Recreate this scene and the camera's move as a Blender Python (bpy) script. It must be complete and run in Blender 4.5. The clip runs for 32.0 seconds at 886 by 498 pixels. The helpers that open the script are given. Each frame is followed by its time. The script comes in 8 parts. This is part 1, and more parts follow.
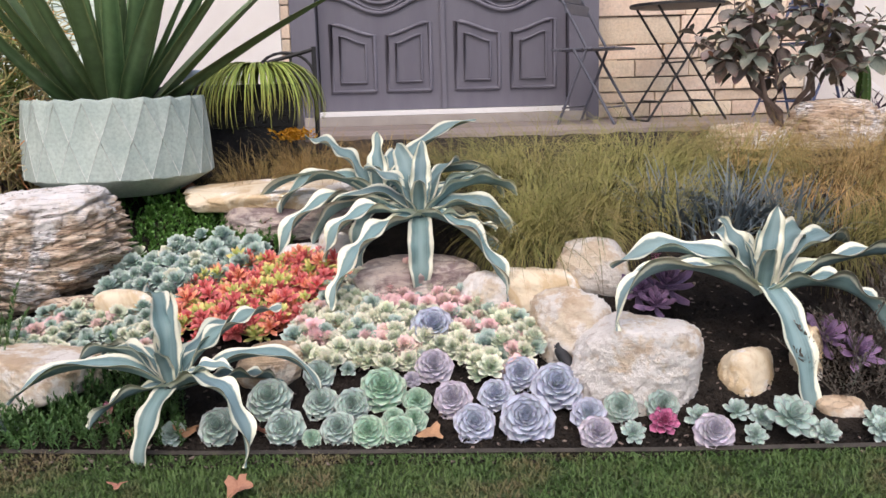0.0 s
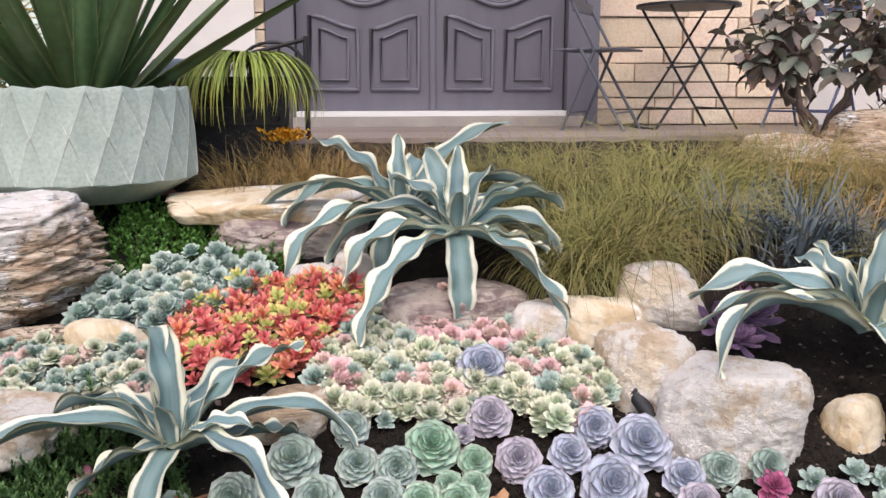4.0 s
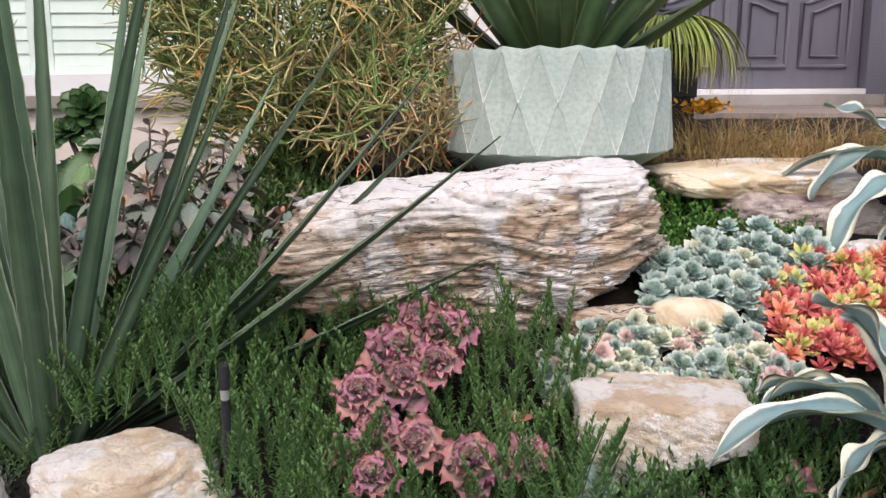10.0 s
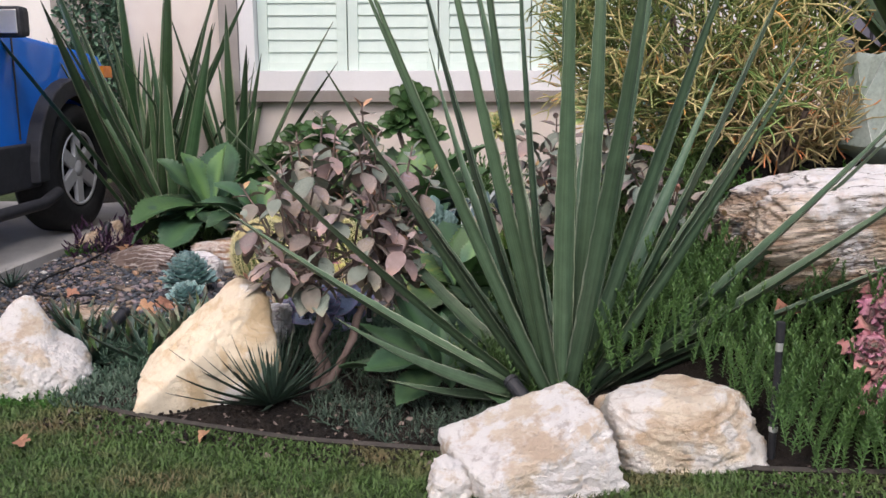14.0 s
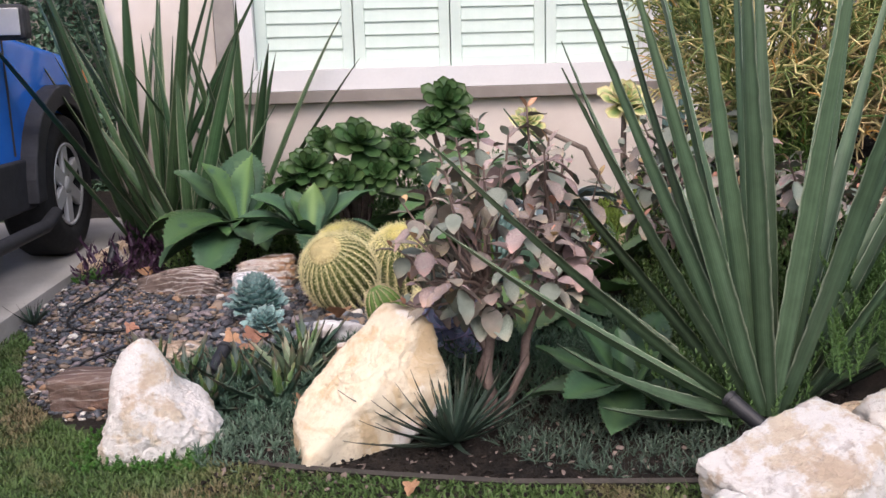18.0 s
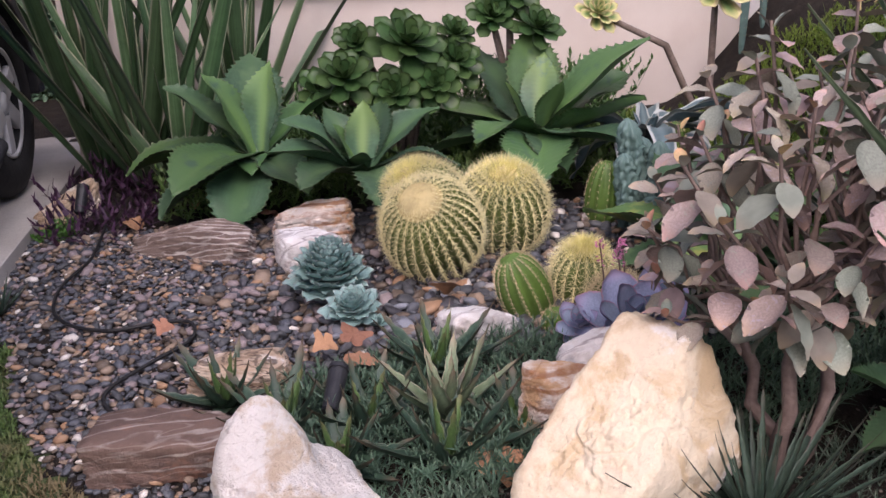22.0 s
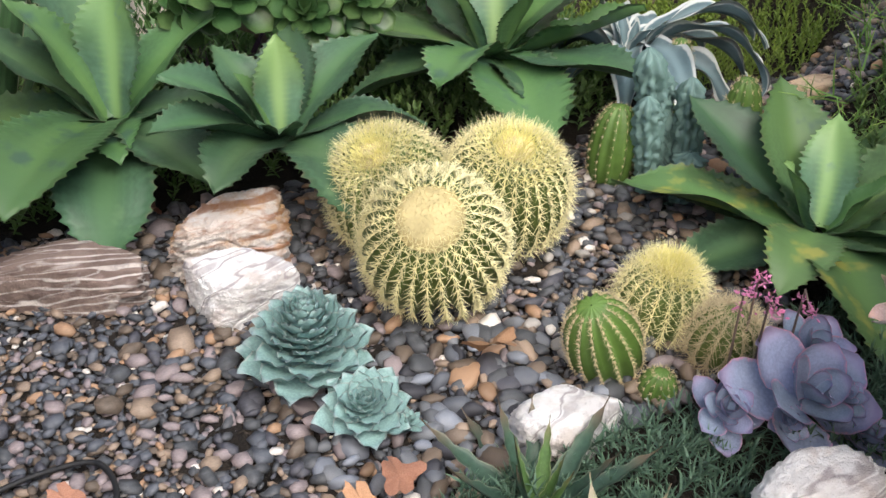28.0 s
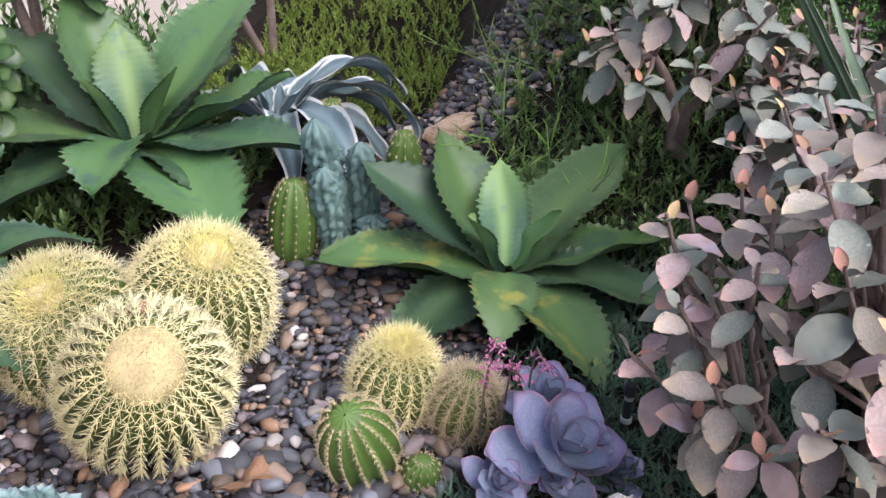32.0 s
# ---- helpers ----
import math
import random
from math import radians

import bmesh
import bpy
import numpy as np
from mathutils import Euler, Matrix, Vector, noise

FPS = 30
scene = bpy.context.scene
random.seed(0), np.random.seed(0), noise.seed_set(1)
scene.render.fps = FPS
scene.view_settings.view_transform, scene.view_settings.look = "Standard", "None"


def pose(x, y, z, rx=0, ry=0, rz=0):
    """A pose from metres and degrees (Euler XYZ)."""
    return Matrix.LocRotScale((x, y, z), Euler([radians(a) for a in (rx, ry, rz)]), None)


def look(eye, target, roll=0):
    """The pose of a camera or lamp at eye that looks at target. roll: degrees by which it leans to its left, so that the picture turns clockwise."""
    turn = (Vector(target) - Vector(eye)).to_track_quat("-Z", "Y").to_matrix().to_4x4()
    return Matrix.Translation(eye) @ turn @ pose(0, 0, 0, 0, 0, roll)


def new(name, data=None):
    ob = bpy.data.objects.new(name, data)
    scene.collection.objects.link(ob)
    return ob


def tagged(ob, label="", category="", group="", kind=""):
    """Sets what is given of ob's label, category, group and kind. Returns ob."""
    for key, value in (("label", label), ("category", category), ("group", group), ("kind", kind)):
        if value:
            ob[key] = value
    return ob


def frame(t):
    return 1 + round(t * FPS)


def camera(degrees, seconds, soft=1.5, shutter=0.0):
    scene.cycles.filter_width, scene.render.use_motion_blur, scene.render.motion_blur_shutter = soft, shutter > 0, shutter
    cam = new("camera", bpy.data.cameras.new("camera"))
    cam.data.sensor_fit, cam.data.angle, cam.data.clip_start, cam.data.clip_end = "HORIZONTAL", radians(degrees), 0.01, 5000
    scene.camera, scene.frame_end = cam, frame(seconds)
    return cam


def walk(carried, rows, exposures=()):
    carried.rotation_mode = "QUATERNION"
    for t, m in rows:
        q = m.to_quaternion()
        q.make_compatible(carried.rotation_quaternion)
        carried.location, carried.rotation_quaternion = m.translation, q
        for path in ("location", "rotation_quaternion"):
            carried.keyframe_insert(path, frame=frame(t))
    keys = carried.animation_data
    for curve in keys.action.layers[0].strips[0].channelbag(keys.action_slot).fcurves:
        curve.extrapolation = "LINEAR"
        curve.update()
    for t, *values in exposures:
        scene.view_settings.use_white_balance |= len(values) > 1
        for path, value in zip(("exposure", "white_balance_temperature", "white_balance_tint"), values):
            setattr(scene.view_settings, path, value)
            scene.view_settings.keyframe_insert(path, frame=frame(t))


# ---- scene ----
cam = camera(53.6, 32.0)
PATH = [
    (0, (-0.11, 0.168, 1.067), (-0.088, 2.133, 0.698), -1.6),
    (0.5, (-0.16, 0.267, 1.061), (-0.144, 2.231, 0.688), -1.3),
    (1, (-0.162, 0.379, 1.036), (-0.143, 2.344, 0.662), -1.5),
    (1.5, (-0.126, 0.508, 1.015), (-0.016, 2.469, 0.637), -2.5),
    (2, (-0.119, 0.602, 1.018), (0.181, 2.542, 0.638), -2.0),
    (2.5, (-0.132, 0.668, 1.005), (0.251, 2.595, 0.63), -1.0),
    (3, (-0.178, 0.708, 0.998), (0.206, 2.636, 0.628), -0.3),
    (3.5, (-0.309, 0.719, 1.009), (0.016, 2.658, 0.645), 0.5),
    (4, (-0.477, 0.72, 1.039), (-0.302, 2.68, 0.678), -0.1),
    (4.5, (-0.611, 0.745, 0.998), (-0.758, 2.707, 0.638), -0.2),
    (6.5, (-1.063, 0.946, 1.021), (-1.55, 2.842, 0.609), 0.4),
    (7, (-1.236, 0.971, 0.993), (-1.689, 2.874, 0.578), 0.1),
    (7.5, (-1.384, 1.029, 0.973), (-1.782, 2.947, 0.569), 0.0),
    (8, (-1.523, 1.029, 0.937), (-1.86, 2.964, 0.561), -0.0),
    (8.5, (-1.707, 1.005, 0.924), (-1.948, 2.957, 0.56), -0.4),
    (9, (-1.84, 1.033, 0.905), (-1.978, 2.995, 0.542), -1.0),
    (9.5, (-2.004, 1.085, 0.912), (-2.007, 3.052, 0.547), -1.2),
    (10, (-2.2, 1.101, 0.929), (-2.092, 3.063, 0.558), -0.3),
    (10.5, (-2.431, 1.059, 0.95), (-2.293, 3.019, 0.575), -0.2),
    (11, (-2.639, 1.065, 0.948), (-2.563, 3.027, 0.57), -0.0),
    (11.5, (-2.803, 1.017, 0.864), (-2.868, 2.997, 0.589), -1.1),
    (12, (-2.982, 0.974, 0.934), (-3.118, 2.937, 0.575), 0.5),
    (12.5, (-3.089, 0.836, 0.965), (-3.29, 2.793, 0.603), 0.2),
    (13, (-3.2, 0.773, 0.962), (-3.438, 2.724, 0.589), -0.0),
    (13.5, (-3.292, 0.727, 0.959), (-3.49, 2.68, 0.577), 0.0),
    (15.5, (-3.792, 0.597, 0.963), (-3.698, 2.556, 0.571), -0.6),
    (16, (-3.96, 0.627, 0.991), (-3.856, 2.585, 0.595), -0.6),
    (16.5, (-4.095, 0.621, 0.991), (-3.957, 2.576, 0.595), -0.6),
    (17, (-4.168, 0.736, 0.979), (-4.019, 2.689, 0.576), -1.0),
    (17.5, (-4.252, 0.84, 0.988), (-4.107, 2.794, 0.585), -1.4),
    (18, (-4.349, 0.978, 0.982), (-4.197, 2.931, 0.579), -1.6),
    (18.5, (-4.481, 1.127, 0.991), (-4.304, 3.077, 0.583), -2.0),
    (19, (-4.581, 1.298, 0.962), (-4.387, 3.247, 0.559), -1.9),
    (19.5, (-4.666, 1.488, 0.962), (-4.445, 3.436, 0.563), -1.5),
    (20, (-4.77, 1.629, 0.953), (-4.514, 3.573, 0.557), -1.5),
    (20.5, (-4.863, 1.745, 0.96), (-4.577, 3.685, 0.565), -2.0),
    (21, (-4.908, 1.914, 0.954), (-4.581, 3.847, 0.559), -1.9),
    (21.5, (-4.948, 2.042, 0.973), (-4.588, 3.967, 0.565), -1.6),
    (22, (-5.025, 2.143, 0.99), (-4.664, 3.996, 0.331), -1.7),
    (22.5, (-5.131, 2.27, 1.054), (-4.758, 3.991, 0.105), -2.3),
    (23, (-5.168, 2.382, 1.099), (-4.826, 4.093, 0.121), -2.9),
    (23.5, (-5.163, 2.461, 1.105), (-4.839, 4.178, 0.131), -2.5),
    (24, (-5.212, 2.535, 1.104), (-4.867, 4.249, 0.133), -1.9),
    (24.5, (-5.28, 2.592, 1.127), (-4.954, 4.31, 0.155), -2.0),
    (25, (-5.297, 2.664, 1.148), (-4.896, 4.363, 0.173), -1.9),
    (25.5, (-5.344, 2.742, 1.141), (-4.806, 4.401, 0.161), -1.8),
    (26, (-5.306, 2.833, 1.138), (-4.738, 4.473, 0.145), -2.3),
    (26.5, (-5.297, 2.938, 1.128), (-4.705, 4.579, 0.151), -2.1),
    (28.5, (-5.289, 3.458, 1.082), (-4.419, 4.948, 0.07), 0.8),
    (29, (-5.287, 3.553, 1.081), (-4.309, 4.979, 0.076), 1.7),
    (29.5, (-5.291, 3.619, 1.089), (-4.182, 4.953, 0.094), 1.9),
    (30, (-5.279, 3.648, 1.09), (-4.052, 4.878, 0.1), 1.9),
    (30.5, (-5.283, 3.652, 1.097), (-3.957, 4.781, 0.114), 1.6),
    (31, (-5.304, 3.635, 1.113), (-3.929, 4.707, 0.134), 1.3),
    (31.5, (-5.324, 3.619, 1.149), (-3.919, 4.657, 0.175), 1.3),
    (32, (-5.335, 3.607, 1.204), (-3.908, 4.617, 0.233), 1.5),
]
walk(cam, [(t, look(eye, target, roll)) for t, eye, target, roll in PATH], [(0.0, 0.32, 6500, 16), (4.5, 0.32, 6500, 16), (7.0, 0.40, 6500, 16), (10.0, 0.40, 6450, 16), (13.0, 0.30, 6400, 16), (16.0, 0.50, 6450, 18), (20.0, 0.52, 6450, 22), (21.8, 0.42, 6450, 28), (23.0, 0.2, 6050, 17), (24.2, 0.34, 6050, 13), (24.9, 0.78, 6050, 10), (26.5, 0.82, 6050, 10), (28.5, 0.94, 6600, 9), (30.0, 0.96, 6300, 12), (32.0, 0.98, 6050, 20)])

# ---- light ----
world = bpy.data.worlds.new("sky")
scene.world = world
world.use_nodes = True
wn = world.node_tree.nodes
sky = wn.new("ShaderNodeTexSky")
sky.sky_type, sky.sun_disc, sky.sun_elevation, sky.sun_rotation = "NISHITA", False, radians(50), radians(205)
sky.air_density, sky.dust_density = 1.0, 4.0
world.node_tree.links.new(sky.outputs[0], wn["Background"].inputs[0])
wn["Background"].inputs[1].default_value = 0.15
sun_data = bpy.data.lights.new("sun", "SUN")
sun_data.energy, sun_data.angle, sun_data.color = 1.4, radians(30), (1.0, 0.97, 0.94)
sun = new("sun", sun_data)
sun.matrix_world = look((2.6, -6, 9), (0, 0, 0))

# ---- materials ----
def mat(name):
    m = bpy.data.materials.new(name)
    m.use_nodes = True
    t = m.node_tree
    b = t.nodes["Principled BSDF"]
    b.inputs["Specular IOR Level"].default_value = 0.35
    return m, t, b


def node(t, kind, **kw):
    n = t.nodes.new(kind)
    for k, v in kw.items():
        n.inputs[k.replace("_", " ")].default_value = v
    return n


def mixc(t, fac, a, b, blend="MIX"):
    n = t.nodes.new("ShaderNodeMix")
    n.data_type, n.blend_type = "RGBA", blend
    for sock, v in ((n.inputs[0], fac), (n.inputs[6], a), (n.inputs[7], b)):
        if hasattr(v, "is_linked"):
            t.links.new(v, sock)
        elif isinstance(v, tuple):
            sock.default_value = (*v, 1)
        else:
            sock.default_value = v
    return n.outputs[2]


def ramp(t, fac, lo, hi, a=0.0, b=1.0):
    n = t.nodes.new("ShaderNodeMapRange")
    n.interpolation_type = "SMOOTHSTEP"
    t.links.new(fac, n.inputs[0])
    for i, v in enumerate((lo, hi, a, b)):
        n.inputs[i + 1].default_value = v
    return n.outputs[0]


def coords(t, stretch=(1, 1, 1), dip=0.0):
    c = t.nodes.new("ShaderNodeTexCoord")
    mp = t.nodes.new("ShaderNodeMapping")
    mp.inputs["Scale"].default_value = stretch
    if dip:
        rot = t.nodes.new("ShaderNodeVectorRotate")
        rot.inputs["Axis"].default_value = (1, 0.25, 0)
        rot.inputs["Angle"].default_value = dip
        t.links.new(c.outputs["Object"], rot.inputs["Vector"])
        t.links.new(rot.outputs[0], mp.inputs[0])
    else:
        t.links.new(c.outputs["Object"], mp.inputs[0])
    return mp.outputs[0]


def noise_tex(t, vec, scale, detail=4.0, rough=0.6):
    n = node(t, "ShaderNodeTexNoise", Scale=scale, Detail=detail, Roughness=rough)
    t.links.new(vec, n.inputs["Vector"])
    return n.outputs[0]


def bump(t, b, height, strength, dist=0.01):
    n = node(t, "ShaderNodeBump", Strength=strength, Distance=dist)
    t.links.new(height, n.inputs["Height"])
    t.links.new(n.outputs[0], b.inputs["Normal"])


def vary(t, col, amount, hue=0.0):
    o = t.nodes.new("ShaderNodeObjectInfo")
    hsv = t.nodes.new("ShaderNodeHueSaturation")
    t.links.new(col, hsv.inputs["Color"])
    t.links.new(ramp(t, o.outputs["Random"], 0, 1, 1 - amount, 1 + amount), hsv.inputs["Value"])
    if hue:
        mul = t.nodes.new("ShaderNodeMath")
        mul.operation = "MULTIPLY"
        mul.inputs[1].default_value = 37.7
        fr = t.nodes.new("ShaderNodeMath")
        fr.operation = "FRACT"
        t.links.new(o.outputs["Random"], mul.inputs[0])
        t.links.new(mul.outputs[0], fr.inputs[0])
        t.links.new(ramp(t, fr.outputs[0], 0, 1, 0.5 - hue, 0.5 + hue), hsv.inputs["Hue"])
    return hsv.outputs[0]


def rough_mat(name, a, b, scale=8, fine=60, rough=0.7, bumps=0.3, dist=0.01, c=None, cut=(0.45, 0.7), vari=0.0, metal=0.0, stretch=(1, 1, 1), hue=0.0, speck=0.5):
    """Two colours mixed by a coarse and a fine noise, a third one in patches."""
    m, t, bs = mat(name)
    v = coords(t, stretch)
    n1, n2 = noise_tex(t, v, scale), noise_tex(t, v, fine, 3)
    col = mixc(t, ramp(t, n1, 0.3, 0.7), a, b)
    col = mixc(t, ramp(t, n2, 0.3, 0.75, 0, speck), col, tuple(x * 0.6 for x in a))
    if c:
        n3 = noise_tex(t, v, scale * 0.6, 5)
        col = mixc(t, ramp(t, n3, *cut), col, c)
    if vari:
        col = vary(t, col, vari, hue)
    t.links.new(col, bs.inputs["Base Color"])
    bs.inputs["Roughness"].default_value = rough
    bs.inputs["Metallic"].default_value = metal
    add = t.nodes.new("ShaderNodeMath")
    t.links.new(n1, add.inputs[0])
    t.links.new(n2, add.inputs[1])
    bump(t, bs, add.outputs[0], bumps, dist)
    return m


def strata_mat(name, a, b, c, d, bands=22, warp=1.6, tilt=0.1, rough=0.8, bumps=0.6, white=(0.5, 0.75), seam=0.35, dark=0.6, line=(0.002, 0.016), crust=None, rings=0, ring_at=(0.6, 0.95), ring=0.8, dip=0.0, lines=0.0):
    """Layered stone: thin beds bent by noise, white crust in patches, dark seams."""
    m, t, bs = mat(name)
    flat = coords(t, (1.0, 1.0, bands * 0.22), dip)
    v = coords(t)
    bed = node(t, "ShaderNodeTexNoise", Scale=5.0, Detail=8.0, Roughness=0.62, Distortion=warp * 0.35)
    t.links.new(flat, bed.inputs["Vector"])
    bed2 = node(t, "ShaderNodeTexNoise", Scale=13.0, Detail=6.0, Roughness=0.7, Distortion=0.4)
    t.links.new(flat, bed2.inputs["Vector"])
    long = coords(t, (0.5, 0.5, bands * 0.22), dip)
    bed3 = node(t, "ShaderNodeTexNoise", Scale=9.0, Detail=2.0, Roughness=0.45, Distortion=0.25)
    t.links.new(long, bed3.inputs["Vector"])
    n2 = noise_tex(t, v, 60, 6, 0.7)
    n3 = noise_tex(t, v, 5, 7, 0.65)
    col = mixc(t, ramp(t, bed.outputs[0], 0.44, 0.58), a, b)
    col = mixc(t, ramp(t, n3, *white), col, c)
    col = mixc(t, ramp(t, bed2.outputs[0], 0.58, 0.66, 0, dark), col, d)
    col = mixc(t, ramp(t, bed.outputs[0], 0.60, 0.68, 0, dark), col, d)
    ln = t.nodes.new("ShaderNodeMath")
    ln.operation = "SUBTRACT"
    t.links.new(bed3.outputs[0], ln.inputs[0])
    ln.inputs[1].default_value = 0.5
    la = t.nodes.new("ShaderNodeMath")
    la.operation = "ABSOLUTE"
    t.links.new(ln.outputs[0], la.inputs[0])
    col = mixc(t, ramp(t, la.outputs[0], *line, seam, 0), col, d)
    if rings:
        sn = t.nodes.new("ShaderNodeMath")
        sn.operation = "MULTIPLY"
        t.links.new(bed3.outputs[0], sn.inputs[0])
        sn.inputs[1].default_value = rings
        if lines:
            # straighter bands, `lines` of them to the metre
            hz = t.nodes.new("ShaderNodeSeparateXYZ")
            t.links.new(coords(t, (1, 1, 1), dip), hz.inputs[0])
            up = t.nodes.new("ShaderNodeMath")
            up.operation = "MULTIPLY_ADD"
            t.links.new(hz.outputs[2], up.inputs[0])
            up.inputs[1].default_value = lines * 6.283
            t.links.new(sn.outputs[0], up.inputs[2])
            sn = up
        sw = t.nodes.new("ShaderNodeMath")
        sw.operation = "SINE"
        t.links.new(sn.outputs[0], sw.inputs[0])
        rg = t.nodes.new("ShaderNodeMath")
        rg.operation = "MULTIPLY"
        t.links.new(ramp(t, sw.outputs[0], *ring_at, 0, ring), rg.inputs[0])
        t.links.new(ramp(t, n3, 0.40, 0.52, 0.15, 1.0), rg.inputs[1])
        col = mixc(t, rg.outputs[0], col, d)
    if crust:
        # white upper crust above a height of the stone, with a ragged lower limit
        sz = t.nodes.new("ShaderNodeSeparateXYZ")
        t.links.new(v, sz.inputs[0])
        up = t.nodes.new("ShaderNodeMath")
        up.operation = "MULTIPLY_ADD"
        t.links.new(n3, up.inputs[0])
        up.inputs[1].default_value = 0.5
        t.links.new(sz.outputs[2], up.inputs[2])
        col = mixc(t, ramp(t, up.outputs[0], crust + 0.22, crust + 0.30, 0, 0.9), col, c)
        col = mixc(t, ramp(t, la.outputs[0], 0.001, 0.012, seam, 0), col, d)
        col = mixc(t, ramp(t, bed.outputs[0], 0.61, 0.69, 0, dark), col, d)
    col = mixc(t, ramp(t, n2, 0.56, 0.74, 0, 0.45), col, tuple(x * 0.55 for x in b))
    n4 = noise_tex(t, v, 16, 5, 0.7)
    col = mixc(t, ramp(t, n4, 0.52, 0.68, 0, 0.45), col, b)
    t.links.new(col, bs.inputs["Base Color"])
    bs.inputs["Roughness"].default_value = rough
    add = t.nodes.new("ShaderNodeMath")
    t.links.new(bed2.outputs[0], add.inputs[0])
    t.links.new(n2, add.inputs[1])
    add2 = t.nodes.new("ShaderNodeMath")
    t.links.new(add.outputs[0], add2.inputs[0])
    t.links.new(noise_tex(t, v, 170, 4, 0.7), add2.inputs[1])
    bump(t, bs, add2.outputs[0], min(1, bumps * 1.4), 0.016)
    return m


def leaf_mat(name, base, tip=None, edge=None, edge_at=0.7, mid=None, rough=0.45, vari=0.12, hue=0.0, blotch=None, tip_at=(0.6, 1.0), streak=0.0, sss=0.0):
    """A leaf: colour along it (tip), across it (edge, mid), a little mottling; varies from leaf to leaf."""
    m, t, bs = mat(name)
    uv = t.nodes.new("ShaderNodeUVMap")
    sep = t.nodes.new("ShaderNodeSeparateXYZ")
    t.links.new(uv.outputs[0], sep.inputs[0])
    v = coords(t)
    n1 = noise_tex(t, v, 22, 4)
    col = mixc(t, ramp(t, n1, 0.3, 0.7), base, tuple(x * 0.72 for x in base))
    ab = t.nodes.new("ShaderNodeMath")
    ab.operation = "SUBTRACT"
    t.links.new(sep.outputs[0], ab.inputs[0])
    ab.inputs[1].default_value = 0.5
    ab2 = t.nodes.new("ShaderNodeMath")
    ab2.operation = "ABSOLUTE"
    t.links.new(ab.outputs[0], ab2.inputs[0])
    if streak:
        st = t.nodes.new("ShaderNodeTexNoise")
        st.noise_dimensions = "1D"
        st.inputs["Scale"].default_value = 14
        t.links.new(sep.outputs[0], st.inputs["W"])
        col = mixc(t, ramp(t, st.outputs[0], 0.4, 0.65, 0, streak), col, tuple(min(1, x * 1.9) for x in base))
    if mid:
        col = mixc(t, ramp(t, ab2.outputs[0], 0.02, 0.28, 1, 0), col, mid)
    if tip:
        col = mixc(t, ramp(t, sep.outputs[1], *tip_at), col, tip)
    if blotch:
        n3 = noise_tex(t, v, 9, 3)
        col = mixc(t, ramp(t, n3, 0.56, 0.7), col, blotch)
    if edge:
        wob = t.nodes.new("ShaderNodeMath")
        wob.operation = "MULTIPLY_ADD"
        t.links.new(n1, wob.inputs[0])
        wob.inputs[1].default_value = 0.16
        t.links.new(ab2.outputs[0], wob.inputs[2])
        col = mixc(t, ramp(t, wob.outputs[0], edge_at * 0.5 + 0.05, edge_at * 0.5 + 0.13), col, edge)
    col = vary(t, col, vari, hue)
    t.links.new(col, bs.inputs["Base Color"])
    bs.inputs["Roughness"].default_value = rough
    if sss:
        bs.inputs["Subsurface Weight"].default_value = sss
        bs.inputs["Subsurface Radius"].default_value = (0.004, 0.006, 0.003)
        bs.inputs["Subsurface Scale"].default_value = 1.0
    bump(t, bs, n1, 0.15, 0.004)
    return m


